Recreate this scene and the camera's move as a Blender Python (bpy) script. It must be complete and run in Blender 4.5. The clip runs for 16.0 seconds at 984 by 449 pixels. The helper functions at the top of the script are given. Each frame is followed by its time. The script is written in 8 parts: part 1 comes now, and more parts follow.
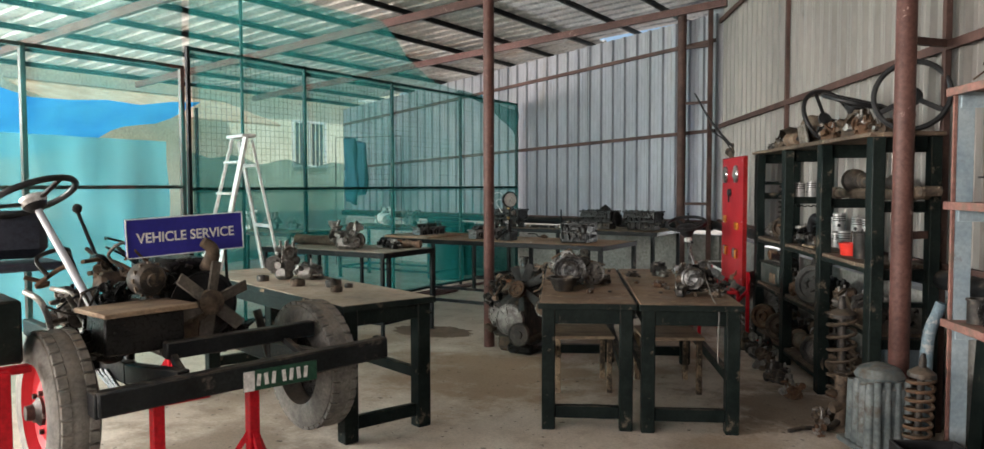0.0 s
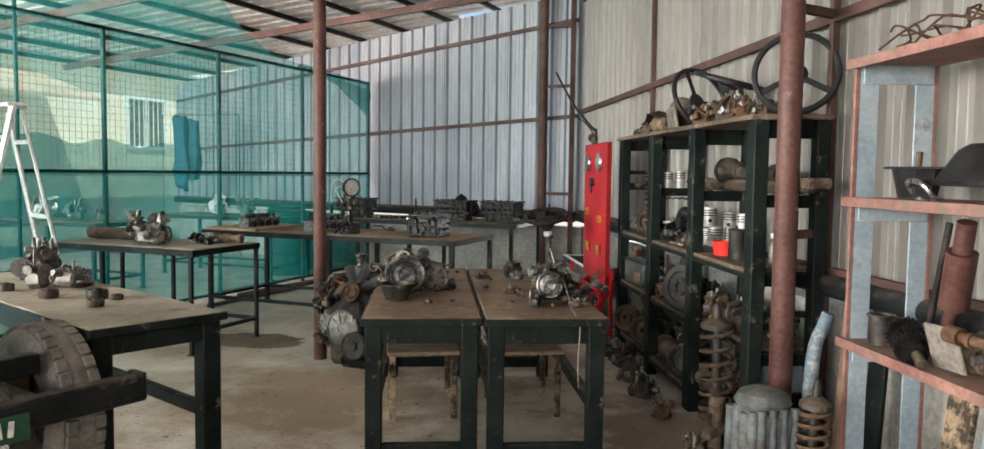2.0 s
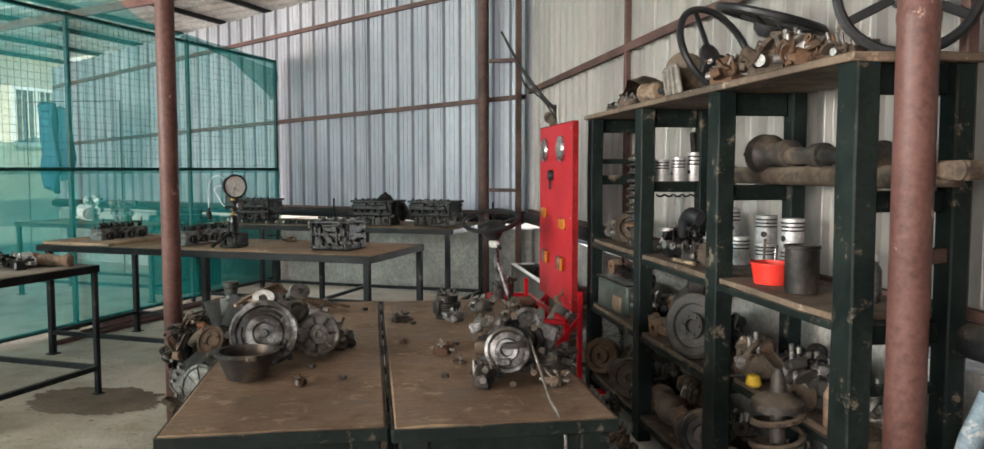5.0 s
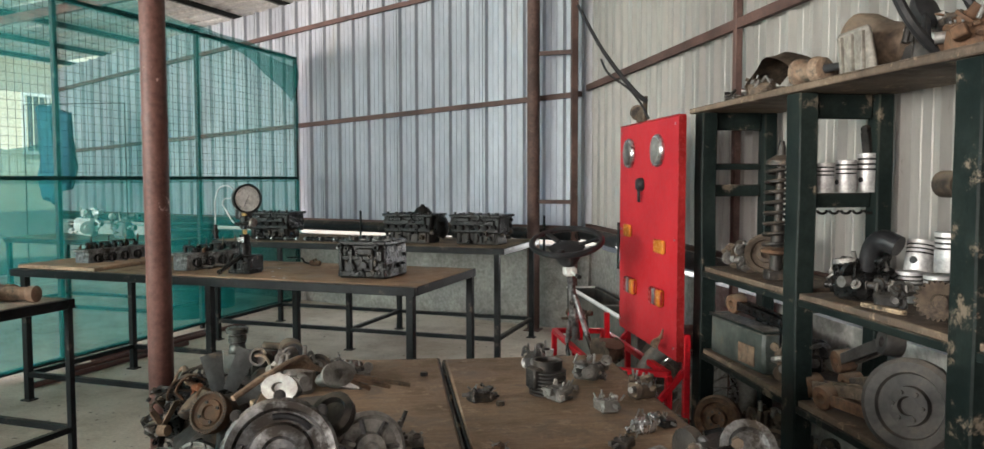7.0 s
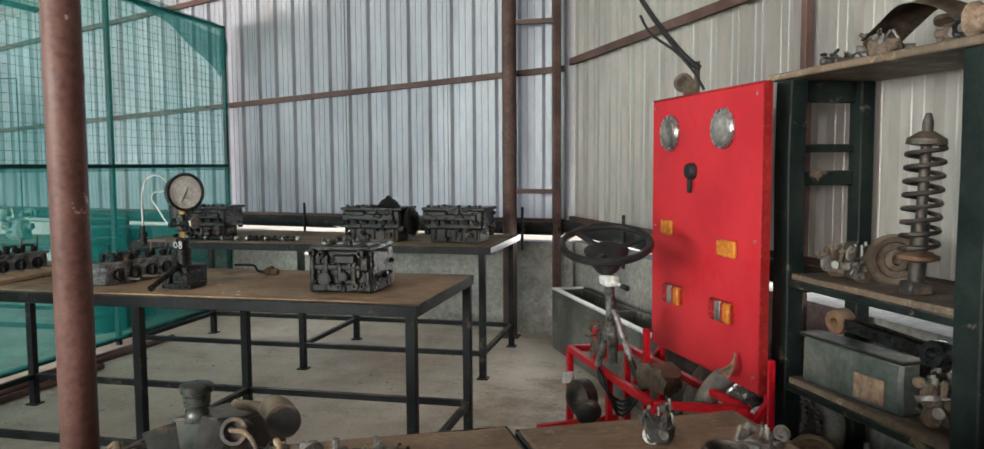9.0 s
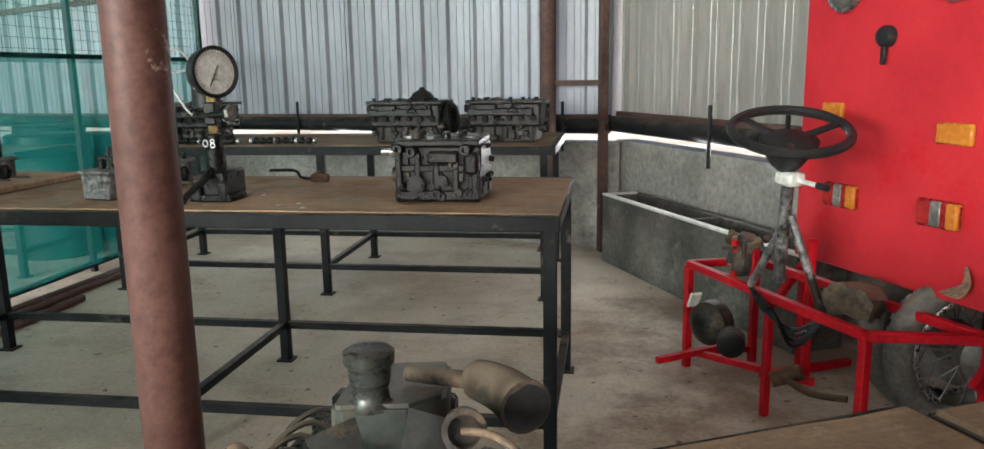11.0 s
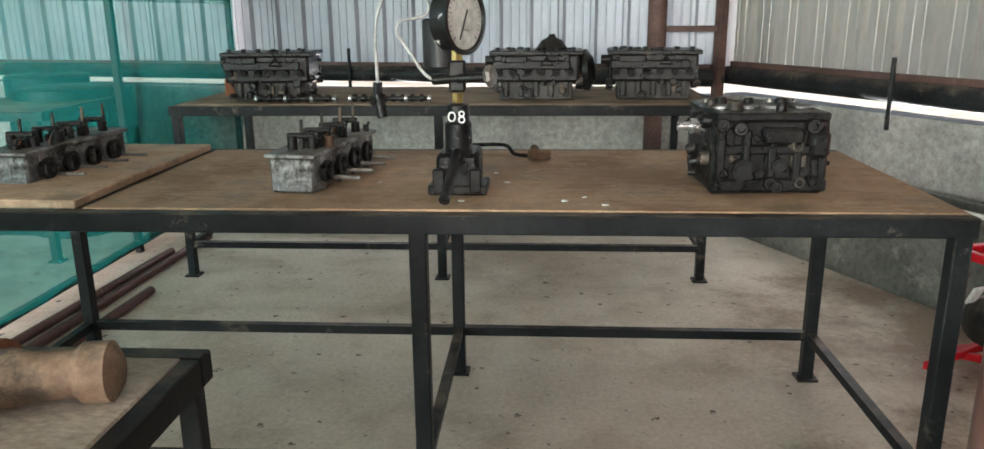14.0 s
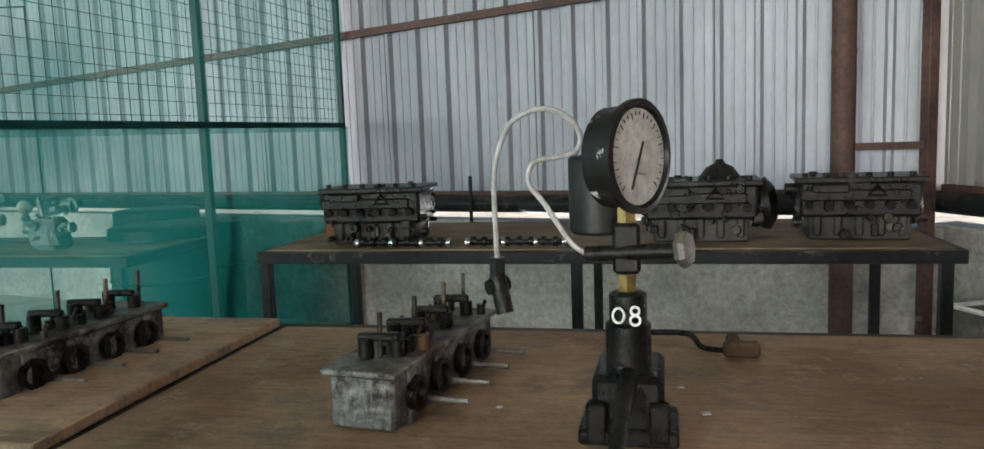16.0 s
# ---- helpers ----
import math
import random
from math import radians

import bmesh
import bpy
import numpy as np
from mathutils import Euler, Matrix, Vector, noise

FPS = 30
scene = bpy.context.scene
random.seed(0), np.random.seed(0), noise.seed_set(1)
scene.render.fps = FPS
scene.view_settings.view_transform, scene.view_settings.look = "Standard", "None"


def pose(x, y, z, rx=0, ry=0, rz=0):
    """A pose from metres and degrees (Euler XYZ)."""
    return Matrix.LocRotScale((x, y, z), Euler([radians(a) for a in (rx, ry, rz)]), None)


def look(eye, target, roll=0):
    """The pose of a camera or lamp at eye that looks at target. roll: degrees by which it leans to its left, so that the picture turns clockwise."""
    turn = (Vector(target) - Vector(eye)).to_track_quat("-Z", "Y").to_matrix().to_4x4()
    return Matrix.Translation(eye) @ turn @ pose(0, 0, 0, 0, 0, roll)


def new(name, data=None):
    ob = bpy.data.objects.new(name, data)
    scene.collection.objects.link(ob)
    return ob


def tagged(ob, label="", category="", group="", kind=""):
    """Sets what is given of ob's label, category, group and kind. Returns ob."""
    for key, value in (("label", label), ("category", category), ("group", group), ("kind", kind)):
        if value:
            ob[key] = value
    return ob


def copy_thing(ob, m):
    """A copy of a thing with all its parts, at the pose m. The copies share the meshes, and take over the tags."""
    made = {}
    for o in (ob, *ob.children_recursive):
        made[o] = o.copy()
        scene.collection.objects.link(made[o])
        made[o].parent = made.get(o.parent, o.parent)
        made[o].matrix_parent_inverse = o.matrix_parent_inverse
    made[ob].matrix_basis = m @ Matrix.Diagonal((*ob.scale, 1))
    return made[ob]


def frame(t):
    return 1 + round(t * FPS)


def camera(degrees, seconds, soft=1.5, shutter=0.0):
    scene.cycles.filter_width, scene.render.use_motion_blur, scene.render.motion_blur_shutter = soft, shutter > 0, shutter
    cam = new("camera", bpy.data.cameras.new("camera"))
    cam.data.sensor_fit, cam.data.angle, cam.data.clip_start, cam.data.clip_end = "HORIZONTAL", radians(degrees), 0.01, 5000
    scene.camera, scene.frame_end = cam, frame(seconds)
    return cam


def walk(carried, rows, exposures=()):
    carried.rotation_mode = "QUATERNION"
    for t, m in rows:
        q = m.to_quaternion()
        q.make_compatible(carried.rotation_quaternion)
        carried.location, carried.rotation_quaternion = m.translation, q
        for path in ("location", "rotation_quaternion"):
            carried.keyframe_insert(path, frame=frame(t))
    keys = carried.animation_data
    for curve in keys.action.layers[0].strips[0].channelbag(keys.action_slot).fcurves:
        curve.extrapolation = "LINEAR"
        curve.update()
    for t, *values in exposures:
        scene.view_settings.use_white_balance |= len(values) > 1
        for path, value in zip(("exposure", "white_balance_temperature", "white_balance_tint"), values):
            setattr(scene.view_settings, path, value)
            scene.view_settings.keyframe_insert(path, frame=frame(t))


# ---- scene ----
cam = camera(63.8, 16.0)
EXPOSURES = [(0.0, -0.25), (1.0, 0.12), (2.0, 0.2), (4.0, 0.3), (8.0, 0.32), (10.5, 0.35), (11.0, 0.45), (11.5, 0.72), (12.2, 1.3), (12.8, 1.25), (13.4, 0.85), (14.0, 0.66), (15.0, 0.15), (16.0, 0.1)]
PATH = [
    (0, (1.663, 1.206, 1.373), (0.618, 2.908, 1.273), -0.1),
    (0.5, (1.696, 1.426, 1.364), (0.699, 3.156, 1.247), 0.3),
    (1, (1.635, 1.618, 1.358), (0.724, 3.394, 1.229), 0.4),
    (1.5, (1.521, 1.818, 1.383), (0.69, 3.632, 1.241), 0.4),
    (2, (1.427, 2.067, 1.367), (0.681, 3.918, 1.237), 0.7),
    (2.5, (1.369, 2.322, 1.395), (0.716, 4.209, 1.279), 0.8),
    (3, (1.222, 2.55, 1.399), (0.655, 4.465, 1.291), 0.7),
    (3.5, (1.109, 2.812, 1.383), (0.569, 4.733, 1.26), 0.3),
    (4, (1.072, 3.073, 1.343), (0.517, 4.989, 1.205), 0.2),
    (6.5, (0.445, 4.257, 1.34), (-0.2, 6.146, 1.207), -0.2),
    (7, (0.308, 4.469, 1.334), (-0.337, 6.358, 1.217), -0.1),
    (7.5, (0.186, 4.739, 1.344), (-0.444, 6.633, 1.226), 0.4),
    (8, (0.048, 4.91, 1.338), (-0.54, 6.817, 1.206), 0.4),
    (10.5, (-1.01, 5.606, 1.299), (-1.3, 7.57, 1.055), -1.1),
    (11, (-1.162, 5.783, 1.204), (-1.455, 7.725, 0.827), -0.9),
    (11.5, (-1.316, 5.874, 1.101), (-1.547, 7.761, 0.479), -0.4),
    (12, (-1.515, 5.882, 1.089), (-1.633, 7.677, 0.216), 0.4),
    (12.5, (-1.631, 5.931, 1.068), (-1.64, 7.608, -0.022), 1.3),
    (13, (-1.743, 6.055, 1.071), (-1.74, 7.792, 0.079), 0.6),
    (13.3, (-1.885, 6.107, 1.114), (-1.902, 7.922, 0.272), 0.0),
    (13.5, (-1.973, 6.172, 1.134), (-2.03, 8.027, 0.389), -0.4),
    (14, (-2.254, 6.293, 1.238), (-2.373, 8.22, 0.717), -0.5),
    (14.5, (-2.334, 6.482, 1.269), (-2.547, 8.435, 0.897), -1.0),
    (15, (-2.334, 6.691, 1.281), (-2.629, 8.648, 0.994), -1.4),
    (15.5, (-2.371, 6.883, 1.27), (-2.732, 8.835, 1.022), -1.7),
    (16, (-2.398, 7.062, 1.264), (-2.828, 9.001, 1.031), -2.1),
]
walk(cam, [(t, look(eye, target, roll)) for t, eye, target, roll in PATH], EXPOSURES)

# ---- world, sun, large lights ----
world = bpy.data.worlds.new("world")
scene.world = world
world.use_nodes = True
wn = world.node_tree
sky = wn.nodes.new("ShaderNodeTexSky")
sky.sky_type, sky.sun_disc = "NISHITA", False
sky.sun_elevation, sky.sun_rotation = radians(50), radians(125)
wn.nodes["Background"].inputs["Strength"].default_value = 0.15
wn.links.new(sky.outputs["Color"], wn.nodes["Background"].inputs["Color"])

sun_data = bpy.data.lights.new("sun", "SUN")
sun_data.energy, sun_data.angle, sun_data.color = 5.0, radians(0.6), (1.0, 0.95, 0.87)
sun = new("sun", sun_data)
sun.matrix_world = look((7.2, -5.1, 10.6), (0, 0, 0))


def window_light(name, eye, target, w, h, watts, colour=(1, 1, 1)):
    data = bpy.data.lights.new(name, "AREA")
    data.shape, data.size, data.size_y, data.energy, data.color = "RECTANGLE", w, h, watts, colour
    ob = new(name, data)
    ob.matrix_world = look(eye, target)
    return ob


# daylight through the open side of the shed and through the gate behind
window_light("daylight_open_side", (-8.9, 0.6, 2.0), (-3.0, 8.4, 0.6), 8.5, 1.8, 2600, (1.0, 0.94, 0.895))
window_light("daylight_open_front", (-4.8, -9.0, 3.0), (-2.2, 7, 0.2), 11.0, 3.4, 2300, (1.0, 0.91, 0.85))
slit = Matrix.Rotation(radians(26.3), 4, "Z")
window_light("daylight_wall_gap", slit @ Vector((4.06, 8.9, 0.775)), slit @ Vector((0.5, 8.0, 0.0)), 3.4, 0.05, 8, (1.0, 1.0, 1.0))
window_light("daylight_back_gap", (-2.8, 11.66, 0.765), (-2.2, 9.0, 0.0), 3.2, 0.05, 7, (1.0, 1.0, 1.0))


# ---- materials ----
def nodes_of(name):
    m = bpy.data.materials.new(name)
    m.use_nodes = True
    return m, m.node_tree, m.node_tree.nodes["Principled BSDF"]


def ramp(nt, src, stops):
    r = nt.nodes.new("ShaderNodeValToRGB")
    while len(r.color_ramp.elements) < len(stops):
        r.color_ramp.elements.new(0.5)
    for e, (p, col) in zip(r.color_ramp.elements, stops):
        e.position, e.color = p, (*col, 1)
    nt.links.new(src, r.inputs[0])
    return r.outputs[0]


def coords(nt, scale=(1, 1, 1)):
    tc = nt.nodes.new("ShaderNodeTexCoord")
    mp = nt.nodes.new("ShaderNodeMapping")
    mp.inputs["Scale"].default_value = scale
    nt.links.new(tc.outputs["Object"], mp.inputs["Vector"])
    return mp.outputs[0]


def noise_tex(nt, vec, scale, detail=6.0, rough=0.6):
    n = nt.nodes.new("ShaderNodeTexNoise")
    n.inputs["Scale"].default_value, n.inputs["Detail"].default_value, n.inputs["Roughness"].default_value = scale, detail, rough
    nt.links.new(vec, n.inputs["Vector"])
    return n.outputs["Fac"]


def mixed(nt, fac, a, b, mode="MIX"):
    m = nt.nodes.new("ShaderNodeMix")
    m.data_type, m.blend_type = "RGBA", mode
    for sock, v in ((m.inputs[0], fac), (m.inputs[6], a), (m.inputs[7], b)):
        if hasattr(v, "links"):
            nt.links.new(v, sock)
        else:
            sock.default_value = v if isinstance(v, float) else (*v, 1)
    return m.outputs[2]


def surface(name, dark, light, rough=0.6, metal=0.0, coarse=3.0, fine=40.0, wear=None, wear_at=(0.55, 0.7), wear_scale=5.0,
            bump=0.15, stretch=(1, 1, 1), vary=0.0, dust=None, dust_amount=0.5, gloss=0.22, speckle=0.75):
    """Two tones mottled at two scales, patches of wear, dust on faces that look up, fine relief."""
    m, nt, p = nodes_of(name)
    vec = coords(nt, stretch)
    a = noise_tex(nt, vec, coarse, 5)
    b = noise_tex(nt, vec, fine, 8, 0.7)
    col = ramp(nt, a, [(0.38, dark), (0.62, light)])
    grain = ramp(nt, b, [(0.34, (0.55, 0.55, 0.55)), (0.66, (1.3, 1.3, 1.3))])
    col = mixed(nt, speckle, col, grain, "MULTIPLY")
    if wear:
        w = noise_tex(nt, vec, wear_scale, 9, 0.75)
        wf = ramp(nt, w, [(wear_at[0] - 0.035, (0, 0, 0)), (wear_at[1] - 0.055, (1, 1, 1))])
        col = mixed(nt, wf, col, wear)
    if vary:
        info = nt.nodes.new("ShaderNodeObjectInfo")
        hv = ramp(nt, info.outputs["Random"], [(0.0, (1 - vary,) * 3), (1.0, (1 + vary,) * 3)])
        col = mixed(nt, 1.0, col, hv, "MULTIPLY")
    if dust:
        geo = nt.nodes.new("ShaderNodeNewGeometry")
        sep = nt.nodes.new("ShaderNodeSeparateXYZ")
        nt.links.new(geo.outputs["Normal"], sep.inputs[0])
        d1 = nt.nodes.new("ShaderNodeMath")
        d1.operation = "MULTIPLY_ADD"
        d1.use_clamp = True
        nt.links.new(sep.outputs["Z"], d1.inputs[0])
        d1.inputs[1].default_value, d1.inputs[2].default_value = 1.1, -0.25
        d2 = nt.nodes.new("ShaderNodeMath")
        d2.operation = "MULTIPLY"
        nt.links.new(d1.outputs[0], d2.inputs[0])
        nt.links.new(ramp(nt, noise_tex(nt, vec, 9.0, 6), [(0.4, (0, 0, 0)), (0.62, (dust_amount,) * 3)]), d2.inputs[1])
        col = mixed(nt, d2.outputs[0], col, dust)
    nt.links.new(col, p.inputs["Base Color"])
    p.inputs["Metallic"].default_value = metal
    p.inputs["Specular IOR Level"].default_value = gloss
    rr = ramp(nt, b, [(0.2, (max(0.05, rough - 0.15),) * 3), (0.8, (min(1, rough + 0.15),) * 3)])
    nt.links.new(rr, p.inputs["Roughness"])
    if bump:
        bp = nt.nodes.new("ShaderNodeBump")
        bp.inputs["Strength"].default_value, bp.inputs["Distance"].default_value = bump, 0.004
        nt.links.new(b, bp.inputs["Height"])
        nt.links.new(bp.outputs[0], p.inputs["Normal"])
    return m


def bench_top_material(name, dark, light):
    """Board soaked with oil: tan wood, dark blotches, pale scuffs and grime in the grain."""
    m, nt, p = nodes_of(name)
    vec = coords(nt)
    grain_vec = coords(nt, (2.0, 14.0, 2.0))
    broad, blotch, scuff = noise_tex(nt, vec, 2.3, 7, 0.65), noise_tex(nt, vec, 4.6, 9, 0.72), noise_tex(nt, vec, 13.0, 10, 0.8)
    grain, fine = noise_tex(nt, grain_vec, 6.0, 8, 0.7), noise_tex(nt, vec, 90.0, 6, 0.7)
    col = ramp(nt, broad, [(0.38, dark), (0.62, light)])
    col = mixed(nt, 0.55, col, ramp(nt, grain, [(0.35, (0.62, 0.60, 0.58)), (0.65, (1.25, 1.22, 1.2))]), "MULTIPLY")
    col = mixed(nt, ramp(nt, blotch, [(0.52, (0, 0, 0)), (0.62, (0.62, 0.62, 0.62))]), col, (0.075, 0.05, 0.032))
    col = mixed(nt, ramp(nt, scuff, [(0.555, (0, 0, 0)), (0.62, (0.6, 0.6, 0.6))]), col, (0.44, 0.33, 0.23))
    col = mixed(nt, 0.6, col, ramp(nt, fine, [(0.25, (0.6, 0.6, 0.6)), (0.75, (1.25, 1.25, 1.25))]), "MULTIPLY")
    nt.links.new(col, p.inputs["Base Color"])
    p.inputs["Specular IOR Level"].default_value = 0.4
    nt.links.new(ramp(nt, blotch, [(0.4, (0.8,) * 3), (0.65, (0.48,) * 3)]), p.inputs["Roughness"])
    bp = nt.nodes.new("ShaderNodeBump")
    bp.inputs["Strength"].default_value, bp.inputs["Distance"].default_value = 0.35, 0.004
    nt.links.new(scuff, bp.inputs["Height"])
    nt.links.new(bp.outputs[0], p.inputs["Normal"])
    return m


DUST = (0.33, 0.26, 0.19)
M = {}
M["sheet"] = surface("galvanised_sheet", (0.40, 0.415, 0.445), (0.55, 0.565, 0.595), 0.5, 0.2, 1.2, 26, (0.42, 0.40, 0.37), (0.62, 0.8), 2.0, 0.03, (1, 1, 0.25), 0.06, speckle=0.22)
M["sheet_cream"] = surface("painted_sheet", (0.36, 0.345, 0.32), (0.47, 0.455, 0.42), 0.36, 0.15, 1.0, 22, (0.5, 0.47, 0.42), (0.64, 0.85), 2.0, 0.03, (1, 1, 0.25), 0.05, speckle=0.2)
M["roof"] = surface("roof_sheet", (0.50, 0.48, 0.46), (0.68, 0.66, 0.63), 0.55, 0.1, 1.6, 20, (0.40, 0.27, 0.2), (0.58, 0.8), 1.4, 0.05, (1, 1, 1), 0.06)
M["primer"] = surface("red_oxide_steel", (0.078, 0.036, 0.030), (0.128, 0.063, 0.053), 0.42, 0.0, 2.5, 45, (0.42, 0.30, 0.26), (0.66, 0.72), 7.0, 0.12)
M["girt"] = surface("rusty_brown_girt", (0.055, 0.032, 0.027), (0.105, 0.06, 0.05), 0.65, 0.0, 3.0, 45, (0.2, 0.15, 0.13), (0.66, 0.75), 7.0, 0.15)
M["steel"] = surface("dark_painted_steel", (0.008, 0.009, 0.010), (0.018, 0.020, 0.021), 0.42, 0.0, 4, 60, (0.10, 0.085, 0.07), (0.62, 0.72), 9.0, 0.1, (1, 1, 1), 0, DUST, 0.28, gloss=0.1)
M["greenblack"] = surface("dark_green_painted_wood", (0.006, 0.010, 0.0095), (0.014, 0.020, 0.018), 0.5, 0.0, 5, 50, (0.14, 0.115, 0.085), (0.62, 0.70), 8.0, 0.2, (1, 1, 1), 0, DUST, 0.35, gloss=0.1)
M["ply"] = surface("oil_stained_plywood", (0.20, 0.115, 0.062), (0.40, 0.255, 0.15), 0.62, 0.0, 2.2, 55, (0.06, 0.042, 0.03), (0.58, 0.72), 3.0, 0.2, (1, 3.0, 1))
M["benchtop"] = bench_top_material("oil_soaked_board", (0.235, 0.145, 0.088), (0.48, 0.325, 0.205))
# paler than benchtop: light from the left on that board is in the colour
M["sideboard"] = bench_top_material("lit_tan_worn_board", (0.34, 0.215, 0.135), (0.62, 0.44, 0.30))
M["greentop"] = bench_top_material("dark_oily_bench_board", (0.15, 0.095, 0.058), (0.32, 0.22, 0.142))
M["shelfboard"] = bench_top_material("grimy_shelf_board", (0.075, 0.055, 0.04), (0.19, 0.14, 0.10))
M["headgrey"] = surface("oily_grey_casting", (0.12, 0.122, 0.124), (0.36, 0.36, 0.355), 0.40, 0.55, 9.0, 70, (0.035, 0.03, 0.026), (0.48, 0.62), 11.0, 0.5, (1, 1, 1), 0.1, DUST, 0.35)
M["headdark"] = surface("dull_grey_crankcase", (0.022, 0.021, 0.02), (0.06, 0.056, 0.052), 0.6, 0.15, 7.0, 60, (0.09, 0.075, 0.06), (0.6, 0.75), 10.0, 0.4, (1, 1, 1), 0.15, DUST, 0.25)
M["plydust"] = surface("dusty_bench_board", (0.17, 0.118, 0.08), (0.33, 0.245, 0.165), 0.7, 0.0, 2.5, 60, (0.09, 0.07, 0.05), (0.6, 0.75), 4.0, 0.25, (1, 2.0, 1))
# dusty board made paler, the light from the left put into its colour
M["paleboard"] = surface("sunlit_board", (0.30, 0.25, 0.20), (0.48, 0.42, 0.35), 0.7, 0.0, 2.5, 60, (0.22, 0.18, 0.14), (0.62, 0.76), 4.0, 0.25, (1, 2.0, 1))
M["edgewood"] = surface("splintered_wood_edge", (0.20, 0.14, 0.09), (0.38, 0.29, 0.19), 0.8, 0.0, 9, 70, (0.05, 0.04, 0.03), (0.5, 0.6), 12.0, 0.5)
M["concrete"] = surface("cement_plaster", (0.27, 0.265, 0.245), (0.40, 0.39, 0.36), 0.8, 0.0, 2.4, 30, (0.16, 0.155, 0.14), (0.56, 0.75), 1.6, 0.3)
M["red"] = surface("red_enamel_panel", (0.37, 0.016, 0.024), (0.46, 0.024, 0.032), 0.5, 0.0, 3.0, 40, (0.40, 0.004, 0.01), (0.6, 0.75), 4.0, 0.08, speckle=0.2)
M["redframe"] = surface("red_painted_tube", (0.40, 0.004, 0.012), (0.52, 0.008, 0.016), 0.5, 0.0, 5.0, 50, (0.1, 0.03, 0.03), (0.66, 0.74), 10.0, 0.1)
M["iron"] = surface("dirty_cast_iron", (0.018, 0.017, 0.016), (0.065, 0.058, 0.052), 0.48, 0.35, 7.0, 60, (0.13, 0.095, 0.065), (0.56, 0.72), 10.0, 0.5, (1, 1, 1), 0.3, DUST, 0.5)
M["blackiron"] = surface("oily_black_iron", (0.004, 0.004, 0.0042), (0.014, 0.0135, 0.013), 0.30, 0.1, 8.0, 60, (0.045, 0.038, 0.032), (0.64, 0.8), 12.0, 0.5, (1, 1, 1), 0.2, DUST, 0.05, gloss=0.2)
M["alu"] = surface("oxidised_aluminium", (0.15, 0.144, 0.135), (0.35, 0.338, 0.315), 0.42, 0.5, 6.0, 60, (0.06, 0.048, 0.04), (0.5, 0.68), 9.0, 0.5, (1, 1, 1), 0.15, DUST, 0.4)
M["chrome"] = surface("bright_metal", (0.42, 0.42, 0.42), (0.6, 0.6, 0.6), 0.28, 0.9, 6.0, 60, (0.2, 0.18, 0.16), (0.6, 0.75), 9.0, 0.1)
M["pistonalloy"] = surface("bright_piston_alloy", (0.36, 0.355, 0.35), (0.56, 0.55, 0.54), 0.42, 0.4, 6.0, 60, (0.14, 0.12, 0.10), (0.58, 0.72), 8.0, 0.15)
M["rust"] = surface("rusty_steel", (0.065, 0.036, 0.022), (0.16, 0.09, 0.052), 0.8, 0.2, 8.0, 60, (0.055, 0.04, 0.03), (0.52, 0.7), 9.0, 0.5, (1, 1, 1), 0.25, DUST, 0.5)
M["brownpart"] = surface("dusty_brown_casting", (0.055, 0.040, 0.029), (0.15, 0.112, 0.08), 0.75, 0.15, 8.0, 55, (0.03, 0.025, 0.022), (0.52, 0.68), 9.0, 0.5, (1, 1, 1), 0.3, DUST, 0.6)
M["rubber"] = surface("worn_rubber", (0.10, 0.096, 0.088), (0.20, 0.19, 0.172), 0.85, 0.0, 6.0, 55, (0.16, 0.14, 0.115), (0.58, 0.75), 5.0, 0.3, (1, 1, 1), 0, DUST, 0.6)
M["black"] = surface("black_plastic", (0.012, 0.012, 0.013), (0.026, 0.026, 0.027), 0.4, 0.0, 6.0, 60, None, bump=0.1)
M["white"] = surface("white_enamel", (0.66, 0.66, 0.63), (0.78, 0.78, 0.75), 0.4, 0.0, 4.0, 40, (0.5, 0.47, 0.4), (0.62, 0.75), 5.0, 0.05)
M["amber"] = surface("amber_lens", (0.40, 0.13, 0.02), (0.50, 0.19, 0.03), 0.25, 0.0, 6.0, 60, None, bump=0.1, speckle=0.2)
M["tailred"] = surface("dark_red_lens", (0.20, 0.012, 0.012), (0.30, 0.02, 0.02), 0.25, 0.0, 6.0, 60, None, bump=0.1, speckle=0.2)
M["brass"] = surface("tarnished_brass", (0.35, 0.24, 0.09), (0.5, 0.36, 0.15), 0.4, 0.8, 6.0, 60, (0.12, 0.09, 0.05), (0.55, 0.7), 9.0, 0.2)
M["tank"] = surface("green_grey_enamel", (0.035, 0.045, 0.040), (0.085, 0.095, 0.086), 0.5, 0.0, 6.0, 45, (0.11, 0.085, 0.06), (0.60, 0.74), 7.0, 0.2, (1, 1, 1), 0, (0.17, 0.135, 0.10), 0.95, gloss=0.3)
M["tankneck"] = surface("dull_zinc_cap", (0.03, 0.034, 0.032), (0.075, 0.08, 0.074), 0.3, 0.5, 5.0, 45, (0.12, 0.095, 0.07), (0.6, 0.74), 8.0, 0.15, (1, 1, 1), 0, DUST, 0.12)
